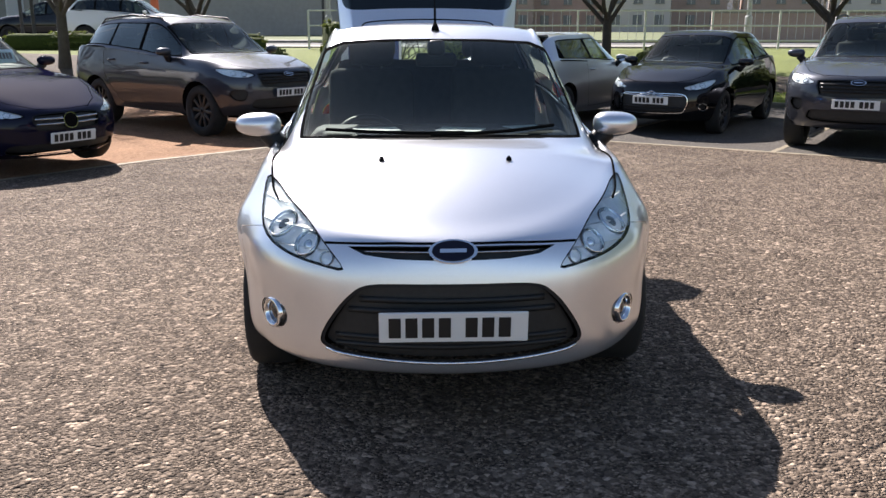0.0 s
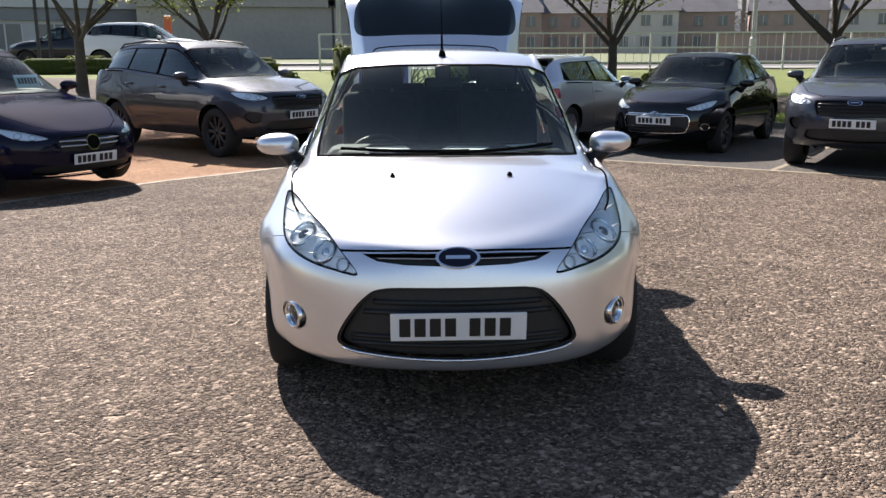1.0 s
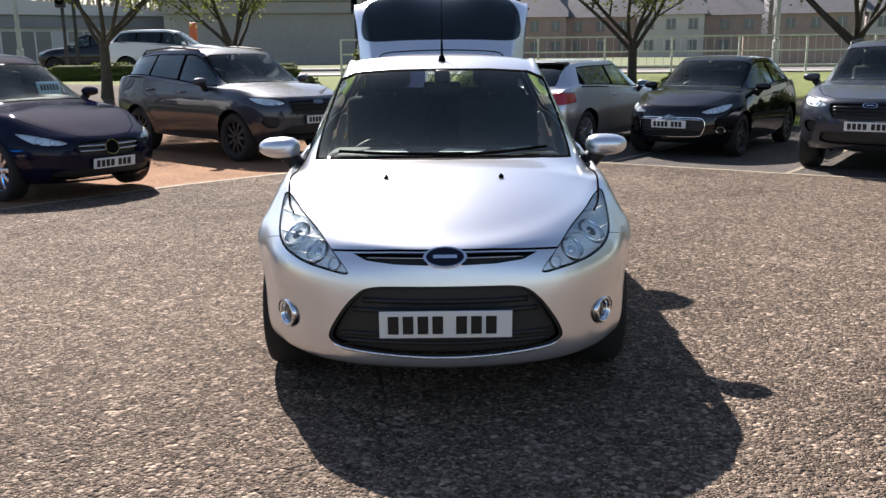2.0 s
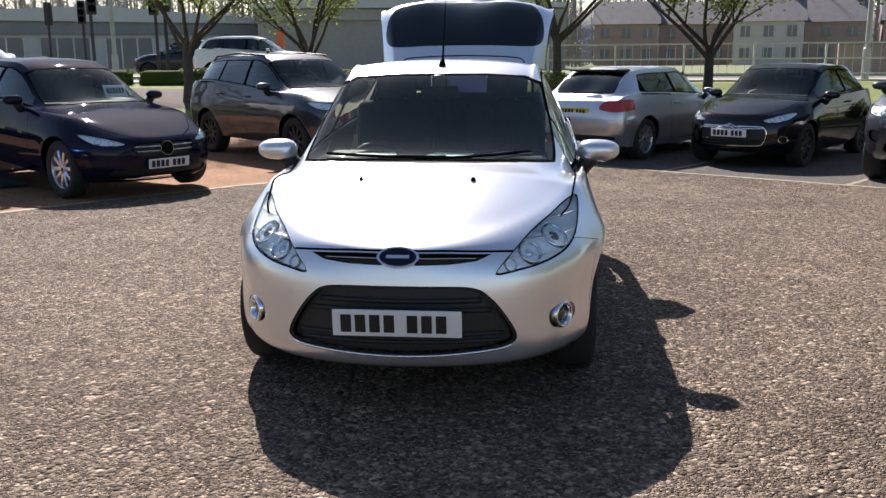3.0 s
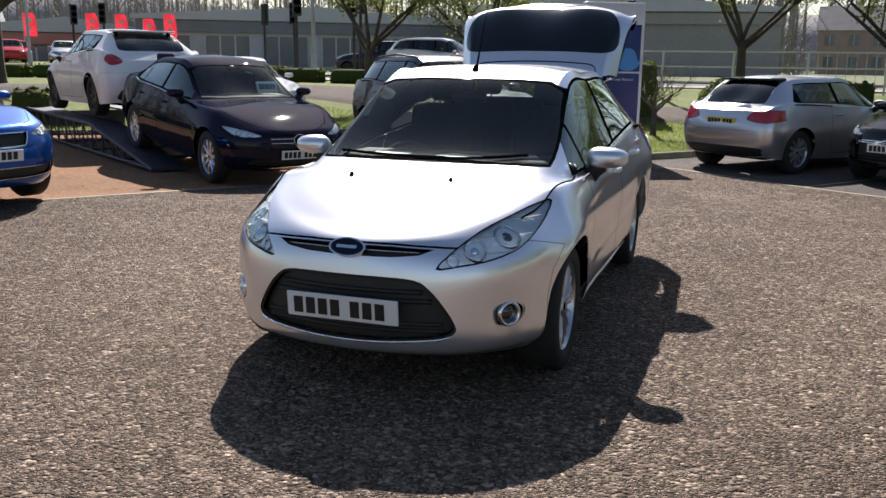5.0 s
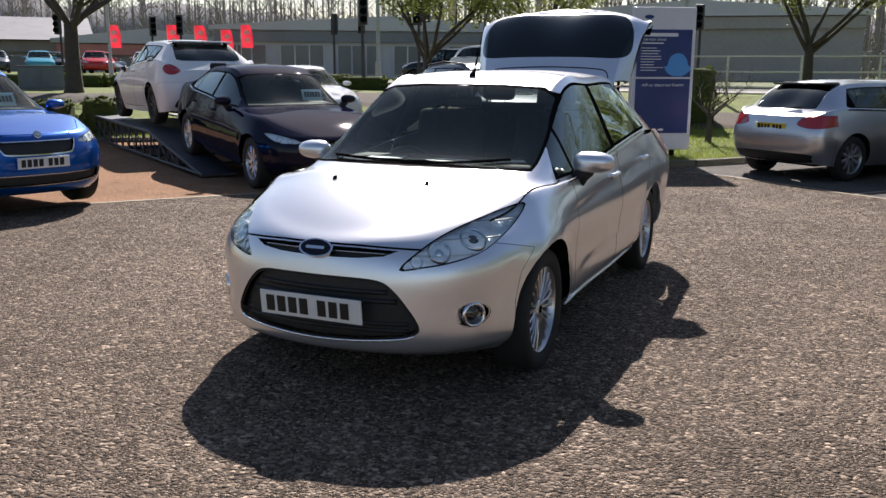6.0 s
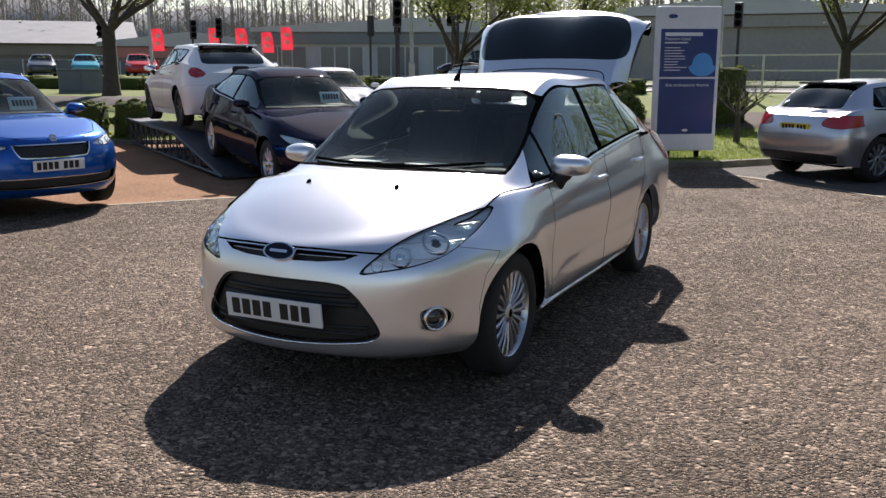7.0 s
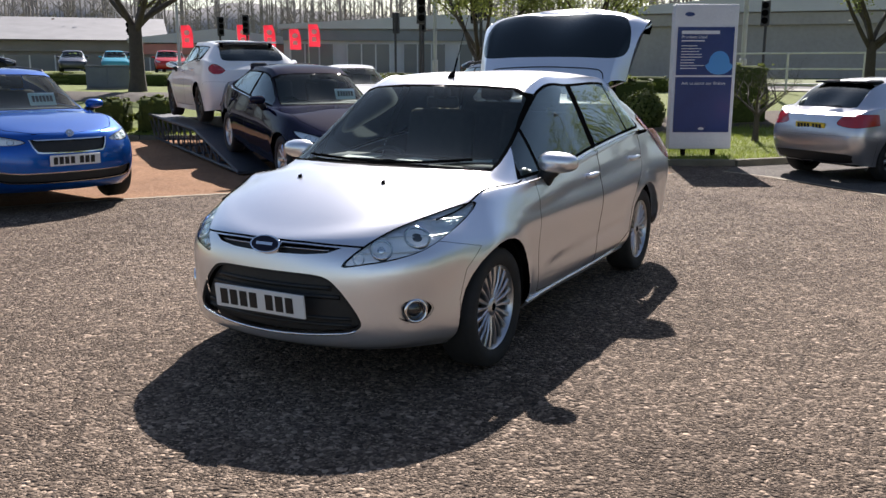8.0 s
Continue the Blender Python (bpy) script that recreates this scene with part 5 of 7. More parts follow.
def fittings(car, tree):
    """Badge, fog lamps, washer jets, wipers, aerial and side repeaters of the silver hatchback."""
    oval_badge(car, tree, 0.676, 0.172, 0.086)
    for s in (1, -1):
        q = hit_on(tree, "front", 0.662, 0.395)
        n = Vector((q[1].x * s, q[1].y, q[1].z))
        f = new("fog_lamp")
        f.parent = car
        f.matrix_basis = Matrix.Translation((q[0].x * s, q[0].y + 0.012, q[0].z)) @ n.to_track_quat("-Y", "Z").to_matrix().to_4x4()
        part("chrome_rim", lathe([(0.040, 0.02), (0.044, -0.012), (0.050, -0.018), (0.057, -0.012), (0.060, 0.01)], 28, "y"), M["chrome"], f, smooth=True)
        part("lens", lathe([(0.0, -0.006), (0.025, -0.003), (0.041, 0.008)], 24, "y"), M["lens"], f, smooth=True)
        part("bowl", lathe([(0.0, 0.03), (0.042, 0.02)], 24, "y"), M["lamp_back"], f)
        q = hit_on(tree, "top", 0.26, 0.635)
        part("washer_jet", tube([(s * 0.26, 0.635, q[0].z - 0.004), (s * 0.26, 0.64, q[0].z + 0.008), (s * 0.26, 0.65, q[0].z + 0.014)], [0.013, 0.011, 0.004], 8), M["seal"], car)
    for x0, x1, lift in ((-0.52, 0.10, 0.02), (-0.05, 0.52, 0.02)):
        pts = []
        for x in np.linspace(x0, x1, 9):
            y = 0.965 + 0.16 * (abs(x) / 0.6) ** 2 + 0.03 * (x - x0) / (x1 - x0)
            q = hit_on(tree, "top", abs(x), y)
            pts.append((x, y, q[0].z + 0.014))
        part("wiper", tube(pts, 0.008, 6), M["seal"], car)
    q = hit_on(tree, "top", 0.0, 1.86)
    z = q[0].z
    part("aerial_base", tube([(0, 1.84, z - 0.01), (0, 1.86, z + 0.012), (0, 1.885, z + 0.03)], [0.022, 0.018, 0.009], 10), M["seal"], car, smooth=True)
    part("aerial", tube([(0, 1.88, z + 0.025), (0, 1.925, z + 0.11), (0, 1.93, z + 0.115), (0, 2.10, z + 0.42)], [0.007, 0.006, 0.003, 0.002], 6), M["seal"], car)
    for s in (1, -1):
        q = hit_on(tree, "side", 1.17, 0.77)
        x0 = q[0].x
        part("sill_strip", tube([(s * (hit_on(tree, "side", y, 0.235)[0].x + 0.004), y, 0.235) for y in np.linspace(1.2, 2.9, 9)], 0.010, 6), M["silver"], car, smooth=True)
    pts = []
    for x in np.linspace(-0.455, 0.455, 31):
        z = 0.2765 + 0.135 * x * x + 0.9 * max(0.0, abs(x) - 0.41) ** 1.5
        pts.append((x, hit_on(tree, "front", abs(x), z)[0].y - 0.001, z))
    part("intake_trim", tube(pts, 0.006, 6), M["chrome"], car, "thin chrome strip", smooth=True)


fittings(hatch_car, skin)

SALOON = variant(
    paint=M["navy"], W=0.905, L=4.69, ya=0.80, yb=3.64, R=0.325, arch=0.365, rim=0.222, sill=0.2, lead=(0.08, 0.70), cowl=(1.30, 0.975), head=(2.08, 1.36), roof=(2.65, 1.44), rhead=(3.50, 1.36), rbase=(4.08, 1.09), tail=(4.66, 0.97),
    belt=(0.92, 1.0), wing=(0.79, 0.87, 0.91), wb=0.83, wc=0.57, lower=lower_lines(0.2, 0.29, 0.44, 0.62, 0.905),
    dlo_end=3.78, panes=[(1.62, 2.5, False), (2.58, 3.35, False), (3.38, 3.6, False)], chrome_line=True,
    lamp=[(0.44, 0.655), (0.56, 0.635), (0.70, 0.645), (0.77, 0.69), (0.79, 0.745), (0.72, 0.745), (0.60, 0.72), (0.50, 0.69)], bulbs=((0.68, 0.69, 0.035, "lens"), (0.58, 0.675, 0.03, "chrome")),
    grilles=[dict(o=[(-0.05, 0.685), (0.30, 0.675), (0.385, 0.63), (0.36, 0.55), (0.30, 0.515), (-0.05, 0.505)], c=(0.12, 0.6), lip=0.008, rim="trim", bars=((0.625, 0.36, 0.011, "satin"), (0.575, 0.35, 0.011, "satin")), bar_in=0.004),
             dict(name="lower_grille", o=[(-0.05, 0.38), (0.45, 0.38), (0.60, 0.36), (0.62, 0.29), (0.5, 0.27), (-0.05, 0.265)], c=(0.2, 0.32), lip=0.01)],
    bonnet=[(-0.05, 0.08), (0.3, 0.12), (0.5, 0.30), (0.66, 0.60), (0.74, 1.0), (0.75, 1.35), (0.70, 1.45), (0.45, 1.36), (-0.05, 1.31)],
    doors=[[(1.52, 0.90), (1.45, 0.6), (1.5, 0.28), (2.5, 0.27), (2.56, 0.6), (2.56, 1.345), (2.2, 1.31), (1.9, 1.15)], [(2.56, 0.95), (2.56, 0.6), (2.5, 0.27), (3.1, 0.29), (3.28, 0.5), (3.45, 0.68), (3.55, 0.95), (3.4, 1.25), (3.1, 1.34), (2.56, 1.35)]],
    handles=((2.36, 0.84), (3.30, 0.87)), mirror=(0.93, 1.72, 1.02), plate=(-0.03, 0.44, 4))
saloon_car, sk = build_car(SALOON, "navy_saloon", pose(-3.85, 9.10, -0.10, 3.9, 0, 58), "dark navy four-door saloon nose-down on a steel ramp")
oval_badge(saloon_car, sk, 0.60, 0.17, 0.17, "seal", line=False)
price_card(saloon_car, sk, 0.34, 1.10)

SUV = variant(
    paint=M["graphite"], W=0.92, L=4.53, ya=0.91, yb=3.60, R=0.355, arch=0.405, rim=0.24, sill=0.29, tyre=0.235, alloy=M["darkalloy"], lead=(0.08, 0.93), cowl=(1.12, 1.13), head=(1.90, 1.575), roof=(2.55, 1.665), rhead=(3.85, 1.60), rbase=(4.28, 1.18), tail=(4.48, 0.98),
    belt=(1.07, 1.2), wing=(0.98, 1.04, 1.075), wb=0.86, wc=0.63, lower=lower_lines(0.29, 0.40, 0.60, 0.82, 0.92),
    dlo_end=4.05, panes=[(1.45, 2.35, False), (2.43, 3.2, True), (3.26, 3.9, True)], chrome_line=False,
    lamp=[(0.50, 0.86), (0.62, 0.83), (0.75, 0.84), (0.82, 0.88), (0.83, 0.945), (0.74, 0.95), (0.60, 0.92)], bulbs=((0.72, 0.895, 0.035, "lens"), (0.62, 0.88, 0.032, "chrome")),
    grilles=[dict(o=[(-0.05, 0.90), (0.38, 0.895), (0.47, 0.86), (0.44, 0.74), (0.36, 0.70), (-0.05, 0.69)], c=(0.15, 0.8), lip=0.014, rim="trim", bars=((0.84, 0.42, 0.014, "trim"), (0.80, 0.42, 0.014, "trim"), (0.76, 0.40, 0.014, "trim"))),
             dict(name="lower_grille", o=[(-0.05, 0.54), (0.45, 0.54), (0.55, 0.50), (0.50, 0.40), (-0.05, 0.385)], c=(0.2, 0.46), lip=0.01),
             dict(name="fog_recess", o=[(0.62, 0.60), (0.64, 0.66), (0.76, 0.665), (0.80, 0.60), (0.74, 0.52), (0.65, 0.52)], two=True, lip=0.012, rim="trim")],
    bonnet=[(-0.05, 0.08), (0.4, 0.14), (0.60, 0.35), (0.72, 0.70), (0.77, 1.0), (0.77, 1.25), (0.60, 1.22), (-0.05, 1.13)],
    doors=[[(1.36, 1.05), (1.32, 0.7), (1.36, 0.38), (2.32, 0.37), (2.40, 0.7), (2.40, 1.58), (2.1, 1.55), (1.7, 1.35)], [(2.40, 1.1), (2.40, 0.7), (2.32, 0.37), (2.95, 0.38), (3.15, 0.6), (3.32, 0.8), (3.38, 1.1), (3.25, 1.5), (2.9, 1.58), (2.40, 1.58)]],
    handles=((2.22, 0.99), (3.12, 1.02)), mirror=(0.98, 1.58, 1.16), plate=(-0.035, 0.62, 4))


def roof_rails(car, P):
    for s in (-1, 1):
        y0, y1, z = P["head"][0] + 0.12, P["rhead"][0] - 0.02, P["roof"][1]
        x = s * (P["wc"] - 0.035)
        pts = [(x, y0, P["head"][1] - 0.04), (x, y0 + 0.12, z - 0.035), (x, (y0 + y1) / 2, z + 0.01), (x, y1 - 0.14, z - 0.04), (x, y1, P["rhead"][1] - 0.05)]
        part("roof_rail", tube(pts, [0.012, 0.016, 0.016, 0.016, 0.012], 8), M["trim"], car, smooth=True)


suv_car, sk = build_car(SUV, "graphite_suv", pose(-2.16, 12.6, -0.085, 0, 0, 50), "dark graphite five-door SUV with black wheels, in a red bay", group="parked cars")
oval_badge(suv_car, sk, 0.865, 0.17, 0.07)
roof_rails(suv_car, SUV)
SUV2 = dict(SUV, spokes=10, panes=SUV["panes"][:1] + [(2.43, 3.2, True), (3.26, 3.9, True)])
suv_other, sk = build_car(SUV2, "graphite_suv", pose(4.85, 10.45, -0.08, 0, 0, -31), "dark graphite SUV with a plain white plate, in a grey bay")
oval_badge(suv_other, sk, 0.865, 0.17, 0.07)
roof_rails(suv_other, SUV)

SMALL = variant(
    paint=M["black"], W=0.857, L=3.95, ya=0.80, yb=3.26, R=0.312, arch=0.355, rim=0.222, sill=0.19, alloy=M["darkalloy"], lead=(0.07, 0.74), cowl=(1.02, 0.985), head=(1.72, 1.39), roof=(2.3, 1.455), rhead=(3.22, 1.40), rbase=(3.70, 1.02), tail=(3.92, 0.82),
    belt=(0.93, 1.02), wing=(0.80, 0.87, 0.915), wb=0.80, wc=0.575, lower=lower_lines(0.19, 0.28, 0.44, 0.63, 0.857),
    dlo_end=3.3, panes=[(1.35, 2.35, False), (2.45, 3.15, True)],
    lamp=[(0.42, 0.675), (0.52, 0.645), (0.66, 0.665), (0.735, 0.72), (0.74, 0.785), (0.66, 0.775), (0.52, 0.72)], bulbs=((0.64, 0.715, 0.04, "chrome"), (0.54, 0.69, 0.035, "chrome")),
    grilles=[dict(o=[(-0.05, 0.60), (0.30, 0.60), (0.45, 0.585), (0.50, 0.50), (0.46, 0.36), (0.36, 0.32), (-0.05, 0.31)], c=(0.15, 0.46), lip=0.010, rim="chrome", bars=((0.565, 0.44, 0.010, "chrome"), (0.40, 0.44, 0.012, "trim"), (0.36, 0.42, 0.012, "trim")), bar_in=0.004),
             dict(name="fog_recess", o=[(0.62, 0.42), (0.66, 0.47), (0.72, 0.44), (0.72, 0.38), (0.66, 0.36)], two=True, lip=0.012, rim="chrome")],
    bonnet=[(-0.05, 0.07), (0.3, 0.11), (0.48, 0.25), (0.62, 0.5), (0.69, 0.85), (0.70, 1.1), (0.60, 1.1), (-0.05, 1.03)],
    doors=[[(1.32, 0.90), (1.28, 0.6), (1.32, 0.27), (2.45, 0.27), (2.6, 0.5), (2.58, 0.95), (2.45, 1.36), (1.95, 1.34), (1.62, 1.16)]],
    handles=((2.4, 0.87),), mirror=(0.90, 1.45, 1.0), plate=(-0.03, 0.50, 4))
small_car, sk = build_car(SMALL, "black_hatchback", pose(2.95, 12.65, -0.085, 0, 0, -33.6), "glossy black three-door hatchback in a grey bay")

for z in (0.555, 0.585):
    pts = []
    for x in np.linspace(-0.17, 0.17, 9):
        zz = z + 0.045 * max(0.0, 1 - abs(x) / 0.10)
        pts.append((x, hit_on(sk, "front", abs(x), zz)[0].y - 0.012, zz))
    part("badge", tube(pts, 0.009, 6), M["chrome"], small_car, "bent chrome badge bar")

SPORT = variant(
    paint=M["pale"], W=0.88, L=4.21, ya=0.86, yb=3.44, R=0.318, arch=0.36, rim=0.222, sill=0.19, lead=(0.08, 0.72), cowl=(1.10, 0.965), head=(1.85, 1.36), roof=(2.45, 1.425), rhead=(3.48, 1.365), rbase=(3.98, 0.99), tail=(4.15, 0.90), dt=0.22,
    belt=(0.92, 1.0), wing=(0.79, 0.86, 0.905), wb=0.82, wc=0.575, lower=lower_lines(0.19, 0.29, 0.46, 0.66, 0.88, tail=0.22),
    dlo_end=3.55, panes=[(1.45, 2.45, False), (2.53, 3.38, True)],
    tail_lamp=[(0.43, 0.80), (0.60, 0.755), (0.78, 0.755), (0.86, 0.80), (0.87, 0.90), (0.80, 0.935), (0.62, 0.93), (0.50, 0.905)],
    grilles=[dict(name="lower_valance", view="rear", o=[(-0.05, 0.40), (0.62, 0.39), (0.66, 0.33), (0.58, 0.26), (-0.05, 0.255)], c=(0.2, 0.32), deep=0.012, lip=0.01)],
    doors=[[(1.42, 0.90), (1.38, 0.6), (1.42, 0.27), (2.6, 0.27), (2.72, 0.5), (2.70, 0.95), (2.55, 1.335), (2.05, 1.31), (1.72, 1.14)]],
    rear_bumper=[(3.86, 0.10), (4.5, 0.10), (4.5, 0.63), (4.0, 0.64), (3.84, 0.60)], handles=((2.52, 0.85),), mirror=(0.92, 1.55, 1.0), back_plate=(4.19, 0.75, 8))
sport_right = Vector((0.825, -0.565, 0))
sport_ahead = Vector((0.565, 0.825, 0))
tail_mid = Vector((0.84, 13.62, 0))
q = tail_mid + sport_ahead * 4.05
sport_car, sk = build_car(SPORT, "silver_hatchback", pose(q.x, q.y, -0.085, 0, 0, 180 - 34.4), "pale silver three-door hatchback parked nose-in to the grass")
part("rear_wiper", tube([(0.0, 3.98, 1.02), (-0.30, 3.95, 1.035)], 0.008, 6), M["seal"], sport_car)
part("roof_spoiler", box(-0.50, 0.50, 3.42, 3.62, 1.345, 1.375, 0.012), M["black"], sport_car, "black roof spoiler", smooth=True)

HOT = variant(
    paint=M["white"], W=0.91, L=4.39, ya=0.92, yb=3.57, R=0.335, arch=0.38, rim=0.24, sill=0.18, alloy=M["darkalloy"], lead=(0.08, 0.74), cowl=(1.12, 0.98), head=(1.90, 1.39), roof=(2.5, 1.47), rhead=(3.58, 1.40), rbase=(4.16, 1.06), tail=(4.33, 0.92), dt=0.26,
    belt=(0.95, 1.08), wing=(0.82, 0.89, 0.93), wb=0.85, wc=0.59, lower=lower_lines(0.18, 0.29, 0.48, 0.70, 0.91, tail=0.26),
    dlo_end=3.62, panes=[(1.45, 2.38, True), (2.46, 3.1, True), (3.14, 3.45, True)],
    tail_lamp=[(0.54, 0.93), (0.60, 0.87), (0.72, 0.85), (0.80, 0.90), (0.80, 0.98), (0.72, 1.03), (0.62, 1.0)],
    grilles=[dict(name="diffuser", view="rear", o=[(-0.05, 0.46), (0.5, 0.46), (0.62, 0.42), (0.60, 0.28), (-0.05, 0.26)], c=(0.2, 0.36), deep=0.015, lip=0.01)],
    doors=[[(1.42, 0.92), (1.38, 0.6), (1.42, 0.27), (2.36, 0.27), (2.42, 0.6), (2.42, 1.37), (2.1, 1.34), (1.75, 1.16)], [(2.42, 1.0), (2.42, 0.6), (2.36, 0.27), (2.95, 0.29), (3.15, 0.55), (3.32, 0.8), (3.36, 1.05), (3.2, 1.3), (2.9, 1.36), (2.42, 1.37)]],
    rear_bumper=[(4.0, 0.10), (4.6, 0.10), (4.6, 0.72), (4.15, 0.73), (3.98, 0.66)], handles=((2.24, 0.90), (3.10, 0.94)), mirror=(0.95, 1.6, 1.02), back_plate=(4.36, 0.62, 6))
hot, sk = build_car(HOT, "white_hot_hatchback", pose(-11.8, 14.1, 0.50, 0, 0, -122), "white sporty hatchback with a rear wing, raised on a ramp")
part("rear_wing", box(-0.53, 0.53, 3.50, 3.80, 1.395, 1.425, 0.012), M["white"], hot, "white rear wing", smooth=True)
for s in (-0.45, 0.45):
    part("wing_post", box(s - 0.02, s + 0.02, 3.56, 3.70, 1.35, 1.40, 0.004), M["seal"], hot)

ESTATE = variant(
    paint=M["blue"], W=0.907, L=4.67, ya=0.86, yb=3.55, R=0.322, arch=0.365, rim=0.222, sill=0.19, lead=(0.08, 0.80), cowl=(1.15, 1.0), head=(1.90, 1.40), roof=(2.5, 1.465), rhead=(4.0, 1.42), rbase=(4.45, 1.02), tail=(4.63, 0.9),
    belt=(0.95, 1.02), wing=(0.85, 0.91, 0.945), wb=0.84, wc=0.60, lower=lower_lines(0.19, 0.29, 0.46, 0.66, 0.907),
    dlo_end=4.15, panes=[(1.5, 2.4, False), (2.48, 3.25, False), (3.3, 3.98, True)],
    lamp=[(0.43, 0.73), (0.52, 0.70), (0.66, 0.70), (0.76, 0.735), (0.79, 0.80), (0.70, 0.80), (0.55, 0.775)], bulbs=((0.68, 0.75, 0.032, "lens"), (0.56, 0.735, 0.03, "chrome")),
    grilles=[dict(o=[(-0.05, 0.755), (0.36, 0.755), (0.40, 0.74), (0.36, 0.64), (0.28, 0.61), (-0.05, 0.605)], c=(0.12, 0.68), lip=0.014, rim="chrome"),
             dict(name="lower_grille", o=[(-0.05, 0.42), (0.5, 0.42), (0.70, 0.44), (0.72, 0.38), (0.6, 0.31), (-0.05, 0.30)], c=(0.2, 0.36), lip=0.012, rim="satin")],
    bonnet=[(-0.05, 0.08), (0.35, 0.13), (0.55, 0.32), (0.70, 0.65), (0.75, 1.0), (0.75, 1.25), (0.60, 1.24), (-0.05, 1.16)],
    doors=[[(1.42, 0.92), (1.38, 0.6), (1.42, 0.27), (2.36, 0.27), (2.44, 0.6), (2.44, 1.37), (2.1, 1.34), (1.75, 1.16)]],
    handles=((2.28, 0.88),), mirror=(0.95, 1.6, 1.04), plate=(-0.03, 0.54, 4))
estate_car, sk = build_car(ESTATE, "blue_estate", pose(-5.2, 5.84, 0, 0, 0, 76), "bright blue estate car with roof rails, in a red bay")
oval_badge(estate_car, sk, 0.80, 0.085, 0.085, "satin")
roof_rails(estate_car, ESTATE)
price_card(estate_car, sk, 0.30, 1.12)

# ---- display ramp under the white and navy cars ----
def steel_ramp():
    B, Rv = Vector((-0.848, 0.530, 0)), Vector((0.530, 0.848, 0))
    o = Vector((-3.85, 9.10, -0.06))
    ramp = thing("display_ramp", Matrix.Translation(o) @ pose(0, 0, 0, 0, 0, 58), "dark steel display ramp with lattice sides, on tarmac", "ramp")

    def deck(y):
        return np.interp(y, [2.35, 5.35, 10.2], [0.0, 0.44, 0.48])
    for s in (-1, 1):
        bm = bmesh.new()
        prev = None
        for y in (2.35, 3.35, 4.35, 5.35, 7.0, 8.6, 10.2):
            cur = [bm.verts.new((s * 0.78 + dx, y, deck(y) + dz)) for dx, dz in ((-0.24, 0.0), (0.24, 0.0), (0.24, 0.035), (-0.24, 0.035))]
            if prev:
                for k in range(4):
                    bm.faces.new((prev[k], prev[(k + 1) % 4], cur[(k + 1) % 4], cur[k]))
            else:
                bm.faces.new(cur)
            prev = cur
        bm.faces.new(prev[::-1])
        bmesh.ops.recalc_face_normals(bm, faces=bm.faces)
        part("wheel_track", bm, dark_steel, ramp)
        x = s * 1.04
        part("side_rail", tube([(x, y, deck(y) + 0.02) for y in (2.35, 5.35, 10.2)], 0.03, 6), dark_steel, ramp)
        part("ground_rail", tube([(x, 2.5, 0.03), (x, 10.2, 0.03)], 0.025, 6), dark_steel, ramp)
        ys = list(np.arange(3.6, 10.3, 0.55))
        for k, y in enumerate(ys):
            part("upright", tube([(x, y, 0.03), (x, y, deck(y))], 0.016, 6), dark_steel, ramp)
            if k + 1 < len(ys):
                part("brace", tube([(x, y, 0.03), (x, ys[k + 1], deck(ys[k + 1]))], 0.013, 6), dark_steel, ramp)
    for y in (3.6, 5.3, 7.0, 8.7, 10.1):
        part("cross_member", tube([(-1.04, y, 0.05), (1.04, y, 0.05)], 0.022, 6), dark_steel, ramp)
    part("guard_mesh", box(-0.98, 0.98, 10.16, 10.20, 0.05, 0.42, 0.005), dark_steel, ramp)
    return ramp


steel_ramp()


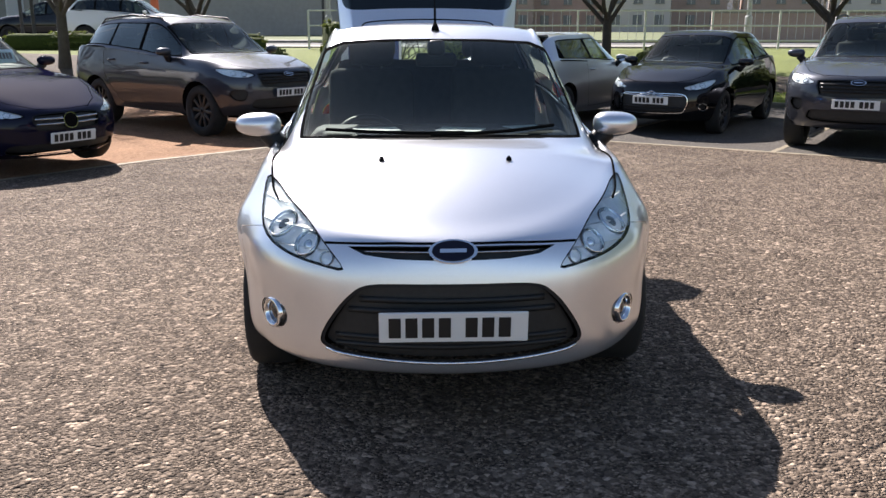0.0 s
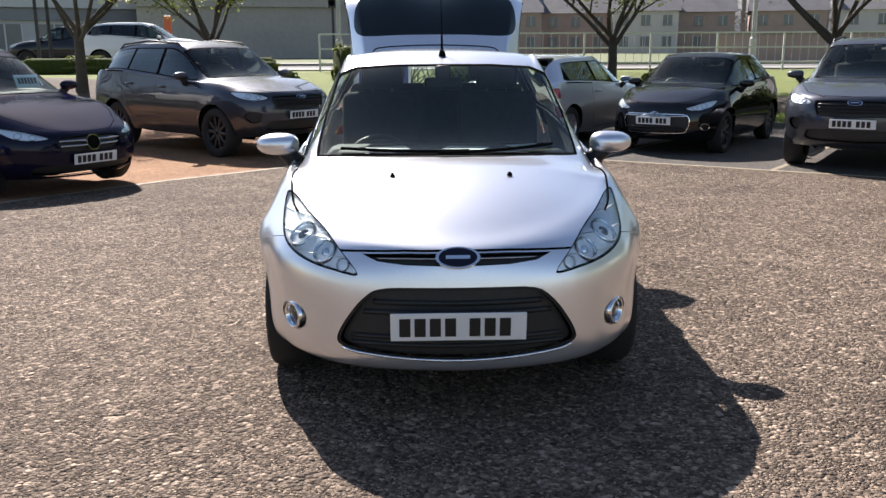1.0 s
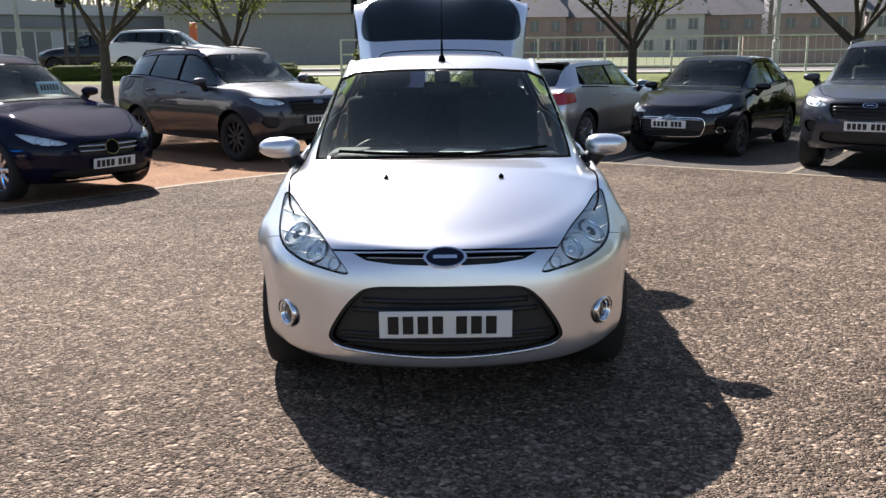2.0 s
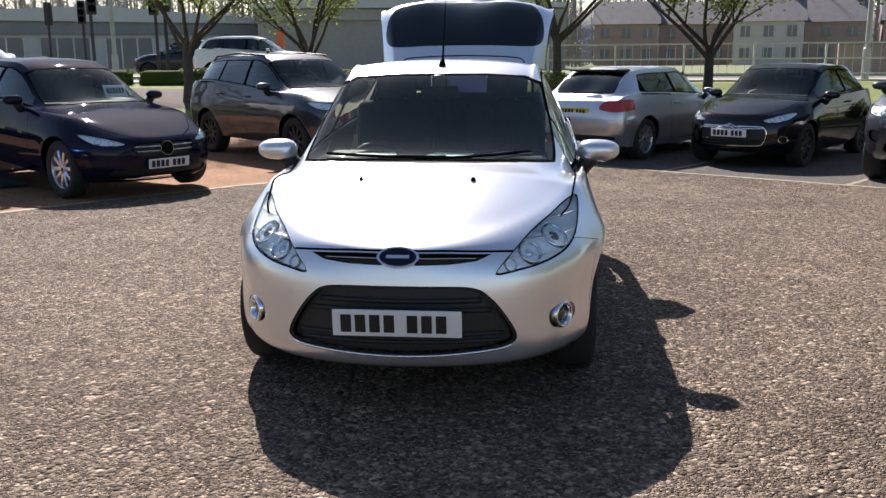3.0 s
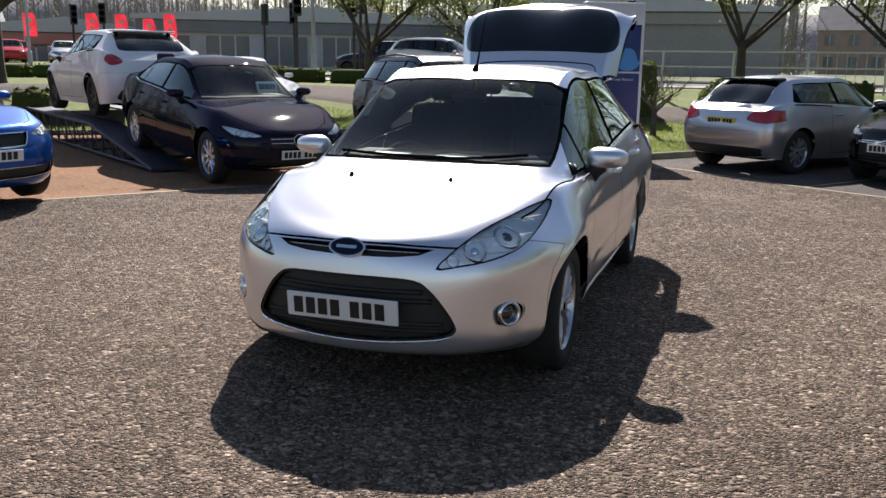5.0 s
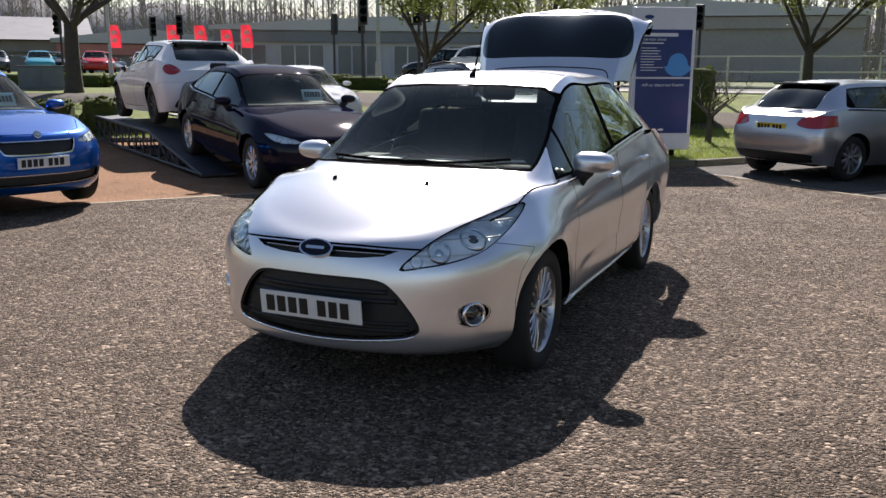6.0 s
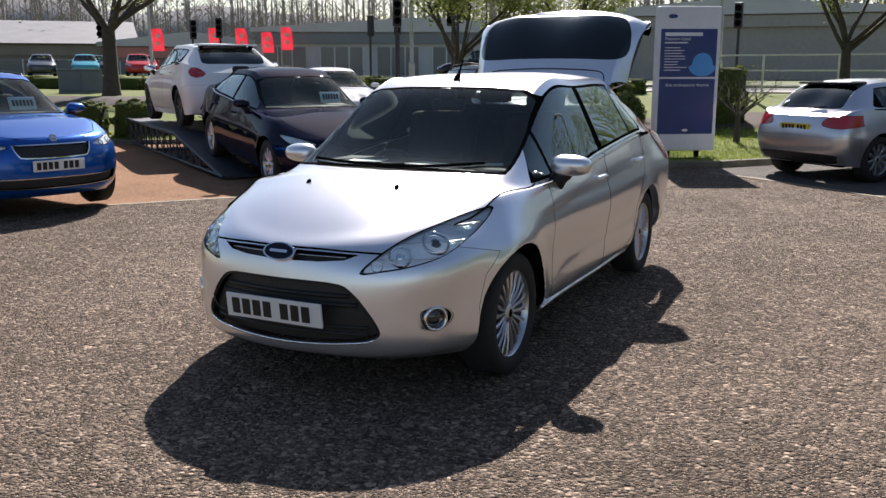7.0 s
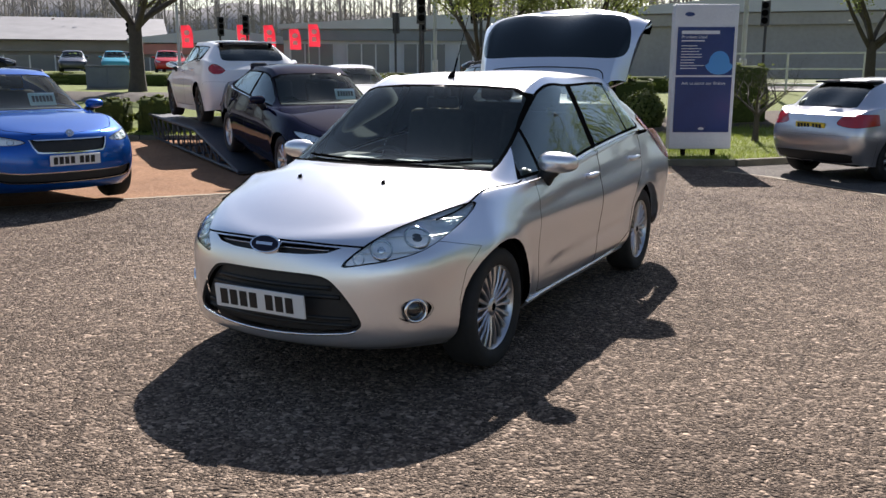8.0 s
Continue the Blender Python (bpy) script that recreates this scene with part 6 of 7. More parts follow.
# ---- advertising totem ----
def totem():
    a, b = Vector((-1.63, 14.62)), Vector((-0.74, 15.18))
    mid = (a + b) / 2
    t = thing("advertising_totem", pose(mid.x, mid.y, 0.08, 0, 0, math.degrees(math.atan2(b.y - a.y, b.x - a.x))), "white and blue freestanding advertising totem on the grass edge", "sign")
    shellm = surface("totem_white", (0.55, 0.56, 0.58), (0.72, 0.73, 0.75), 0.35, 3, bump=0)
    deep = surface("totem_blue", (0.009, 0.024, 0.11), (0.018, 0.05, 0.20), 0.25, 1.5, bump=0)
    pale = plain("totem_light_blue", (0.06, 0.28, 0.62), 0.3)
    w = (b - a).length / 2
    part("frame", box(-w, w, -0.09, 0.09, 0.06, 2.40, 0.02), shellm, t, "white metal frame")
    for s in (-1, 1):
        part("foot", box(s * 0.25 - 0.03, s * 0.25 + 0.03, -0.05, 0.05, -0.06, 0.08), M["seal"], t)
    up = part("upper_panel", box(-w + 0.06, w - 0.06, -0.102, -0.088, 1.27, 2.04, 0.003), deep, t, "dark blue poster panel")
    low = part("lower_panel", box(-w + 0.06, w - 0.06, -0.102, -0.088, 0.34, 1.24, 0.003), deep, t, "dark blue poster panel")
    o = [(0.19 * math.cos(k * math.tau / 28) * (1.25 if math.sin(k * math.tau / 28) < 0 else 0.9), 0.19 * math.sin(k * math.tau / 28)) for k in range(28)]
    part("poster_shape", prism([(x + 0.24, z + 1.47) for x, z in o], -0.101, -0.105), pale, up)
    part("logo", prism([(-0.28 + 0.08 * math.cos(k * math.tau / 24), 2.24 + 0.035 * math.sin(k * math.tau / 24)) for k in range(24)], -0.088, -0.094), deep, t, "small blue oval emblem")
    part("logo", prism([(0.05 * math.cos(k * math.tau / 24), 0.40 + 0.022 * math.sin(k * math.tau / 24)) for k in range(24)], -0.100, -0.106), shellm, low)
    rng = random.Random(3)
    for z, x0, x1, h in ((1.955, -0.40, 0.22, 0.055), (1.82, -0.40, -0.02, 0.02)):
        part("text_bar", box(x0, x1, -0.105, -0.101, z - h / 2, z + h / 2), shellm, up)
    part("lettering", letters("Premium Used", 0.07), shellm, up, m=pose(-0.19, -0.104, 1.88))
    for k in range(9):
        z = 1.74 - k * 0.045
        part("text_bar", box(-0.40, -0.40 + rng.uniform(0.22, 0.42), -0.105, -0.101, z - 0.006, z + 0.006), shellm, up)
    part("lettering", letters("Ask us about our finance", 0.072), shellm, low, m=pose(0.0, -0.104, 1.14))
    return t


totem()


# ---- plants ----
def leaf_cloud(bm, centres, count, size, rng, spread):
    """Small bent leaves scattered about points, more of them on the low boughs."""
    low = [c for c in centres if 1.5 < c[2] < 3.4]
    for _ in range(count):
        c = rng.choice(low if low and rng.random() < 0.55 else centres)
        p = Vector(c) + Vector((rng.gauss(0, spread), rng.gauss(0, spread), rng.gauss(0, spread * 0.8)))
        d = Vector((rng.uniform(-1, 1), rng.uniform(-1, 1), rng.uniform(-0.6, 0.6))).normalized()
        u = d.orthogonal().normalized()
        u = Matrix.Rotation(rng.uniform(0, 6.28), 3, d) @ u
        s = size * rng.uniform(0.6, 1.4)
        a, b = p - d * s, p + d * s
        v = [bm.verts.new(q) for q in (a, p + u * s * 0.5, b, p - u * s * 0.5)]
        bm.faces.new(v)


def make_tree(seed, height, spread, leaves, trunk_r=0.12, fork=1.8, leaf=0.06):
    """Meshes of a street tree: trunk with limbs and twigs, and a thin spring crown."""
    rng = random.Random(seed)
    bm = bmesh.new()
    tips = []

    def grow(p, d, r, length, depth):
        pts, rad = [p], [r]
        n = 4
        for k in range(n):
            d = (d + Vector((rng.uniform(-1, 1), rng.uniform(-1, 1), rng.uniform(-0.3, 0.5))) * 0.16).normalized()
            p = p + d * (length / n)
            pts.append(p)
            rad.append(r * (1 - 0.45 * (k + 1) / n))
            if depth <= 3:
                tips.append(tuple(p))
        tube_into(bm, pts, rad, 8 if depth > 3 else 5 if depth > 1 else 3, cap=False)
        if depth == 0:
            return
        kids = 3 if depth > 2 else rng.choice((2, 3))
        for k in range(kids + (1 if depth == 4 else 0)):
            a = rng.uniform(0, math.tau)
            tilt = rng.uniform(0.35, 0.85) * spread
            side = Vector((math.cos(a), math.sin(a), 0))
            nd = (d * (1 - tilt * 0.4) + side * tilt + Vector((0, 0, 0.25))).normalized()
            q = pts[-1] if k < 2 else pts[rng.choice((2, 3))]
            grow(q, nd, rad[-1] * rng.uniform(0.6, 0.8), length * rng.uniform(0.6, 0.82), depth - 1)
    # flared foot and trunk
    tube_into(bm, [(0, 0, -0.2), (0, 0, 0.1), (0.02, 0, 0.5), (0.03, 0.02, fork)], [trunk_r * 1.7, trunk_r * 1.35, trunk_r * 1.08, trunk_r * 0.9], 10, cap=False)
    for k in range(6):
        a = k * math.tau / 6 + rng.uniform(-0.5, 0.5)
        t = rng.uniform(0.5, 1.15) * spread
        grow(Vector((0.03, 0.02, fork - 0.12 * (k % 3))), Vector((math.cos(a) * t, math.sin(a) * t, 1)).normalized(), trunk_r * 0.5, (height - fork) * 0.36, 4)
    me = bpy.data.meshes.new("trunk")
    for f in bm.faces:
        f.smooth = True
    bm.to_mesh(me)
    bm.free()
    me.materials.append(bark)
    cm = bmesh.new()
    leaf_cloud(cm, tips, leaves, leaf, rng, 0.16)
    ce = bpy.data.meshes.new("crown")
    cm.to_mesh(ce)
    cm.free()
    ce.materials.append(leafm)
    return me, ce


def plant_tree(kit, x, y, z, turn, scale=1.0, label="street tree with dark bark and sparse fresh spring leaves, on grass"):
    t = thing("tree", pose(x, y, z, 0, 0, turn) @ Matrix.Scale(scale, 4), label, "tree", "trees on the bank")
    part("trunk", kit[0], None, t)
    part("crown", kit[1], None, t, "thin pale-green spring leaves")
    return t


kits = [make_tree(11, 7.2, 1.0, 15000, 0.12, 1.45, 0.045), make_tree(23, 6.6, 1.15, 16000, 0.11, 1.35, 0.045), make_tree(5, 7.5, 1.35, 300, 0.21, 2.0)]
for x, y, k, turn, sc in ((-9.0, 21.4, 0, 30, 1.0), (-5.9, 21.9, 1, 110, 1.0), (4.1, 22.6, 1, 200, 1.05), (0.3, 25.4, 0, 80, 1.05), (-0.8, 17.5, 2, 45, 0.26), (8.6, 20.2, 0, 250, 1.0), (10.9, 21.0, 1, 10, 1.0), (14.5, 18.5, 0, 140, 1.0)):
    plant_tree(kits[k], x, y, verge_height(x, y) - 0.02, turn, sc)
for x, y, turn in ((-19.5, 18.8, 40), (-27.0, 17.0, 160)):
    plant_tree(kits[2], x, y, verge_height(x, y) - 0.02, turn, 1.0, "large bare street tree with dark spreading limbs, on grass")
for x, y, k, turn in ((15.0, 9.5, 1, 60), (17.5, 5.0, 0, 15), (16.0, 12.8, 0, 300), (19.0, 0.5, 1, 200), (21.5, 9.0, 0, 120), (22.5, 4.0, 1, 330), (23.5, -2.0, 0, 75), (21.0, -6.0, 1, 255)):
    plant_tree(kits[k], x, y, verge_height(x, y) - 0.05, turn, 1.15)


# dark green of the core: shade between the leaves, put into the colour
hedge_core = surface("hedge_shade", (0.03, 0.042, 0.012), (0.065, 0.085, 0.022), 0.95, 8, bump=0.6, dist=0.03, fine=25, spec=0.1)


def hedge(x, y, lx, ly, h, turn, label, seed, round_=False, count=2600):
    """A clipped shrub: core coloured dark for the shade inside, under a skin of small leaves."""
    rng = random.Random(seed)
    z = max(0.0, verge_height(x, y)) - 0.05
    t = thing("hedge" if not round_ else "shrub", pose(x, y, z, 0, 0, turn), label, "hedge" if not round_ else "shrub", "clipped hedges" if not round_ else "shrubs")
    bm = bmesh.new()
    leaf = bmesh.new()
    if round_:
        bmesh.ops.create_icosphere(bm, subdivisions=3, radius=0.86)
        for v in bm.verts:
            k = 1 + 0.25 * noise.noise(v.co * 2.2 + Vector((seed, 0, 0)))
            v.co = Vector((v.co.x * lx / 2 * k, v.co.y * ly / 2 * k, h / 2 + v.co.z * h / 2 * k))
    else:
        add_box(bm, -lx / 2 + 0.06, lx / 2 - 0.06, -ly / 2 + 0.06, ly / 2 - 0.06, 0, h - 0.06, 0.14)
        bmesh.ops.subdivide_edges(bm, edges=bm.edges[:], cuts=3)
        for v in bm.verts:
            v.co += Vector((1, 1, 0.6)) * 0.06 * noise.noise(v.co * 3 + Vector((seed, 0, 0)))
    faces = bm.faces[:]
    areas = [f.calc_area() for f in faces]
    for f in rng.choices(faces, areas, k=int(count * 2.6)):
        w = [rng.random() for _ in f.verts]
        p = sum((v.co * q for v, q in zip(f.verts, w)), Vector()) / sum(w) + f.normal * rng.uniform(-0.01, 0.07 if not round_ else 0.12)
        fn = (f.normal + Vector((rng.uniform(-1, 1), rng.uniform(-1, 1), rng.uniform(-0.6, 1))) * 0.8).normalized()
        d = Matrix.Rotation(rng.uniform(0, 6.28), 3, fn) @ fn.orthogonal().normalized()
        u = fn.cross(d)
        s = rng.uniform(0.025, 0.055)
        leaf.faces.new([leaf.verts.new(q) for q in (p - d * s, p + u * s * 0.6, p + d * s, p - u * s * 0.6)])
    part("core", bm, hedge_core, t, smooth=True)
    ob = part("foliage", leaf, hedgem, t)
    tagged(ob, kind="stuff")
    return t


hedge(-13.15, 13.95, 0.84, 0.85, 0.86, 33, "low square-clipped green hedge block beside the tarmac", 1, count=1800)
hedge(-13.95, 13.40, 0.80, 0.85, 0.82, 33, "low square-clipped green hedge block beside the tarmac", 7, count=1800)
hedge(-15.1, 12.5, 1.1, 0.9, 0.84, 33, "low clipped dark-green hedge block beside the tarmac", 2)
hedge(-16.8, 11.1, 1.6, 1.1, 0.95, 33, "low clipped dark-green hedge block beside the tarmac", 3)
hedge(-1.9, 20.0, 1.5, 1.2, 1.35, 20, "rounded clipped evergreen hedge on the grass", 4, count=3400)
hedge(2.6, 21.6, 1.5, 1.1, 1.1, 20, "rounded clipped evergreen hedge on the grass", 5)
hedge(-4.9, 22.2, 1.2, 1.0, 0.9, 10, "clipped yellowish evergreen hedge on the grass", 6)
for k, (x, y, s, h) in enumerate(((-3.7, 19.6, 0.9, 0.9), (1.2, 20.8, 0.9, 0.8), (0.2, 21.8, 1.2, 0.9), (4.9, 20.5, 1.1, 0.9), (6.3, 19.6, 1.0, 0.8), (-6.9, 20.6, 1.0, 0.8), (-11.8, 20.5, 1.0, 0.8), (9.9, 18.6, 1.0, 0.9), (12.5, 17.0, 1.2, 0.9))):
    hedge(x, y, s, s, h, k * 40, "loose twiggy shrub in a mulched bed", 20 + k, True, 1100)
# mulched bed round the shrubs
bm = bmesh.new()
bed = {}
for i in range(70):
    for j in range(10):
        x, y = -13 + i * 0.42, 19.5 + j * 0.36 + 1.1 * math.sin(i * 0.21)
        if x > 6:
            y -= (x - 6) * 0.62
        bed[i, j] = bm.verts.new((x, y, verge_height(x, y) + (0.05 if 0 < j < 9 and 0 < i < 69 else -0.05)))
for i in range(69):
    for j in range(9):
        bm.faces.new((bed[i, j], bed[i + 1, j], bed[i + 1, j + 1], bed[i, j + 1]))
mesh_thing("trim_mulch_bed", bm, mulch, "dark bark mulch bed under the shrubs", "flower bed", "structure", smooth=True)

bm = bmesh.new()
path = {}
for i in range(36):
    for j in range(5):
        x, y = -26 + i * 0.84 * 0.55 - 0.545 * (2.2 + j * 0.7), 8.2 + i * 0.545 * 0.55 + 0.84 * (2.2 + j * 0.7)
        path[i, j] = bm.verts.new((x, y, verge_height(x, y) + (0.05 if 0 < j < 4 and 0 < i < 35 else -0.05)))
for i in range(35):
    for j in range(4):
        bm.faces.new((path[i, j], path[i + 1, j], path[i + 1, j + 1], path[i, j + 1]))
mesh_thing("pavement_path", bm, greymac, "dark tarmac footpath across the grass", "path", "structure", smooth=True)

# grass blades near the kerb
rng = random.Random(9)
bm = bmesh.new()
count = 0
while count < 60000:
    x, y = rng.uniform(-14, 11), rng.uniform(11.5, 20)
    d = kerb_distance(x, y)
    if d < 0.10 or d > 5.5:
        continue
    z = verge_height(x, y) - 0.01
    h, w, a = rng.uniform(0.03, 0.085), 0.006, rng.uniform(0, 6.28)
    dx, dy = math.cos(a) * w, math.sin(a) * w
    lx, ly = rng.uniform(-0.03, 0.03), rng.uniform(-0.03, 0.03)
    bm.faces.new([bm.verts.new(q) for q in ((x - dx, y - dy, z), (x + dx, y + dy, z), (x + lx, y + ly, z + h))])
    count += 1
mesh_thing("grass", bm, leafy(surface("grass_blade", (0.11, 0.17, 0.02), (0.22, 0.29, 0.045), 0.8, 1.0, bump=0), (0.25, 0.30, 0.055), 0.45), "short green grass on the bank", "grass", "stuff")


# ---- railing along the road ----
def railing(x0, x1, y, z, h, step=2.0):
    r = thing("railing", pose(0, y, z), "white-painted tubular steel railing along the road", "railing", kind="structure")
    for hz in (h, h * 0.62, h * 0.24):
        part("rail", tube([(x0, 0, hz), (x1, 0, hz)], 0.028, 6), white_metal, r)
    me = bpy.data.meshes.new("post")
    b = tube([(0, 0, -0.3), (0, 0, h)], 0.035, 6)
    b.to_mesh(me)
    b.free()
    me.materials.append(white_metal)
    x = x0
    while x <= x1:
        part("post", me, None, r, m=pose(x, 0, 0))
        x += step
    me2 = bpy.data.meshes.new("infill_bar")
    b = tube([(0, 0, h * 0.24), (0, 0, h)], 0.007, 4, cap=False)
    b.to_mesh(me2)
    b.free()
    me2.materials.append(white_metal)
    x = x0
    while x <= x1:
        if 2 < x < 26:
            part("infill_bar", me2, None, r, m=pose(x, 0, 0))
        x += 0.25
    return r


railing(-4, 36, 27.0, 0.72, 1.15)
for k in range(9):
    hedge(-7.0 - k * 3.7, 26.4 - k * 0.5, 3.5, 0.8, 0.55, 8, "low brown clipped hedge along the footway", 60 + k, count=1300)


# ---- posts, lights, flags ----
def lamp_post(x, y, h, r, label, mat, name="street_lamp"):
    p = thing(name, pose(x, y, 0.5), label, "lamp post", "street posts")
    part("pole", tube([(0, 0, -0.2), (0, 0, 1.2), (0, 0, 1.25), (0, 0, h)], [r * 1.5, r * 1.5, r, r * 0.8], 10), mat, p)
    part("arm", tube([(0, 0, h), (0, -0.5, h + 0.2), (0, -1.3, h + 0.25)], r * 0.6, 8), mat, p)
    part("lantern", box(-0.12, 0.12, -1.9, -1.2, h + 0.18, h + 0.32, 0.04), mat, p)
    return p


grey_post = surface("grey_post", (0.3, 0.31, 0.31), (0.45, 0.45, 0.44), 0.5, 3, bump=0)
black_post = surface("black_post", (0.012, 0.012, 0.013), (0.03, 0.03, 0.03), 0.5, 3, bump=0)
for x, y, h, mat in ((-15.0, 29.0, 8.5, grey_post), (-3.6, 28.6, 8.5, grey_post), (9.6, 28.6, 8.5, grey_post), (-33, 33, 8.5, grey_post), (13.5, 23.5, 8.0, grey_post)):
    lamp_post(x, y, h, 0.075, "tall grey street lamp beside the road", mat)


def traffic_light(x, y, z, turn, h=3.4):
    t = thing("traffic_light", pose(x, y, z, 0, 0, turn), "black traffic light on a dark pole", "traffic light", "traffic lights")
    part("pole", tube([(0, 0, -0.2), (0, 0, h)], 0.06, 8), black_post, t)
    hd = part("signal_head", box(-0.17, 0.17, -0.28, -0.06, h - 1.0, h + 0.05, 0.03), black_post, t)
    for k in range(3):
        part("lens", lathe([(0.0, -0.30), (0.10, -0.29), (0.115, -0.28), (0.125, -0.40), (0.13, -0.28)], 16, "y"), M["seal"], hd, m=pose(0, 0, h - 0.16 - 0.31 * k))
    return t


for x, y, turn in ((-14.6, 31.5, 10), (-16.6, 30.5, 40), (-21.2, 38.0, 20), (-23.2, 38.5, 200), (-31.5, 36.5, 30), (-34.0, 37.0, 60), (-37.0, 33.5, 10), (-13.2, 29.3, 190), (-5.2, 39.5, 0)):
    traffic_light(x, y, 0.75, turn)

def cloth(name, col):
    """Thin printed cloth that lets some of the sun through."""
    m, nt, b = base_mat(name)
    b.inputs["Base Color"].default_value, b.inputs["Roughness"].default_value = (*col, 1), 0.8
    t = nt.nodes.new("ShaderNodeBsdfTranslucent")
    t.inputs["Color"].default_value = (*col, 1)
    mx = nt.nodes.new("ShaderNodeMixShader")
    mx.inputs[0].default_value = 0.6
    nt.links.new(b.outputs[0], mx.inputs[1])
    nt.links.new(t.outputs[0], mx.inputs[2])
    nt.links.new(mx.outputs[0], nt.nodes["Material Output"].inputs["Surface"])
    return m


redm = cloth("flag_red", (0.58, 0.03, 0.05))
flag_white = cloth("flag_white", (0.8, 0.75, 0.75))


def feather_flag(x, y, h, turn):
    f = thing("feather_flag", pose(x, y, 0.6, 0, 0, turn), "tall red feather flag on a pole", "flag", "red flags")
    part("pole", tube([(0, 0, 0), (0, 0, h)], 0.03, 6), white_metal, f)
    bm = bmesh.new()
    rows = []
    for k in range(9):
        z = h * 0.58 + (h * 0.42) * k / 8
        w = 0.95 * (1 - 0.25 * (k / 8) ** 3)
        rows.append([bm.verts.new((0.03 + w * q, 0.10 * math.sin(q * 4 + k * 0.7), z)) for q in (0, 0.33, 0.66, 1)])
    for k in range(8):
        for q in range(3):
            bm.faces.new((rows[k][q], rows[k][q + 1], rows[k + 1][q + 1], rows[k + 1][q]))
    b = part("banner", bm, redm, f, smooth=True)
    o = [(0.5 + 0.22 * math.cos(k * math.tau / 20), h * 0.86 + 0.2 * math.sin(k * math.tau / 20)) for k in range(20)]
    part("emblem", prism(o, -0.13, -0.125), flag_white, b)
    part("lettering_bar", box(0.32, 0.68, -0.13, -0.125, h * 0.68, h * 0.76), flag_white, b)
    return f


for x, y, h in ((-49.5, 54.5, 4.2), (-48.0, 56.0, 4.2), (-46.4, 57.3, 3.9), (-45.2, 58.3, 4.3), (-52.6, 51.4, 4.1)):
    feather_flag(x, y, h, 30)


# ---- far buildings ----
grey_clad = surface("grey_cladding", (0.44, 0.44, 0.45), (0.58, 0.575, 0.575), 0.7, 0.5, bump=0)
band_dark = surface("dark_sign_band", (0.15, 0.16, 0.18), (0.24, 0.25, 0.27), 0.5, 0.5, bump=0)
band_red = surface("red_sign_band", (0.42, 0.15, 0.12), (0.55, 0.24, 0.20), 0.5, 0.5, bump=0)
dull_wall = surface("brown_grey_wall", (0.20, 0.18, 0.17), (0.30, 0.27, 0.25), 0.85, 0.5, bump=0.1)
pale_roof = surface("pale_sheet_roof", (0.18, 0.18, 0.19), (0.28, 0.28, 0.29), 0.7, 0.6, bump=0, spec=0.2)
brickm = surface("red_brick", (0.34, 0.23, 0.195), (0.46, 0.34, 0.29), 0.85, 0.8, bump=0.2, fine=8)
render_m = surface("pale_render", (0.50, 0.45, 0.42), (0.62, 0.56, 0.53), 0.85, 0.6, bump=0)
slate = surface("roof_slate", (0.11, 0.105, 0.11), (0.19, 0.18, 0.185), 0.75, 0.8, bump=0.2, fine=6)
dark_glass = plain("dark_shop_glass", (0.14, 0.15, 0.16), 0.25, 0.0, 0.3)


def prism_along(outline, x0, x1, mat):
    """A roof profile in y, z pushed along x."""
    bm = bmesh.new()
    ends = [[bm.verts.new((x, y, z)) for y, z in outline] for x in (x0, x1)]
    n = len(outline)
    for k in range(n):
        bm.faces.new((ends[0][k], ends[0][(k + 1) % n], ends[1][(k + 1) % n], ends[1][k]))
    bm.faces.new(ends[0])
    bm.faces.new(ends[1][::-1])
    bmesh.ops.recalc_face_normals(bm, faces=bm.faces)
    me = bpy.data.meshes.new("roof")
    bm.to_mesh(me)
    bm.free()
    me.materials.append(mat)
    return me


def unit_building(x, y, turn, w, d, h, label, bays, roofmat=None, wallmat=None, bandmat=None):
    b = thing("industrial_unit", pose(x, y, 0.55, 0, 0, turn), label, "building", "far buildings")
    part("wall", box(-w / 2, w / 2, 0, d, 0, h), wallmat or grey_clad, b)
    part("roof", prism([(-w / 2 - 0.4, h), (w / 2 + 0.4, h), (w / 2 + 0.4, h + 0.35), (0, h + 1.3), (-w / 2 - 0.4, h + 0.35)], -0.6, d + 0.4), roofmat or grey_clad, b)
    part("fascia", box(-w / 2, w / 2, -0.35, -0.05, h - 1.0, h - 0.1), bandmat or wallmat or grey_clad, b)
    for k in range(bays):
        a = -w / 2 + w * (k + 0.12) / bays
        c = -w / 2 + w * (k + 0.88) / bays
        win = part("window", box(a, c, -0.10, -0.02, 0.4, h - 1.3), dark_glass, b)
        for q in np.linspace(a, c, 4):
            part("mullion", box(q - 0.06, q + 0.06, -0.16, -0.08, 0.4, h - 1.3), white_metal if k % 2 else grey_clad, win)
    return b


unit_building(-38.3, 70, 35, 30, 16, 4.2, "long grey industrial unit with a dark sign band across the road", 6, bandmat=band_dark)
unit_building(-57, 60, 46, 15, 7, 3.0, "low dull shop unit with a red fascia behind the flags", 4, wallmat=dull_wall, bandmat=band_red)
unit_building(-12.5, 75, 12, 26, 14, 5.2, "plain brown-grey clad warehouse across the road", 0, wallmat=surface("brown_grey_cladding", (0.30, 0.28, 0.255), (0.40, 0.37, 0.34), 0.8, 0.4, bump=0.1, fine=3))
low = unit_building(-73.8, 41.5, 50, 40, 20, 3.2, "low building with a pale metal roof beyond parked cars", 5, pale_roof, dull_wall)
low.children[1].data = prism_along([(-1.2, 3.2), (10.0, 5.6), (21.0, 3.2)], -20.6, 20.6, pale_roof)


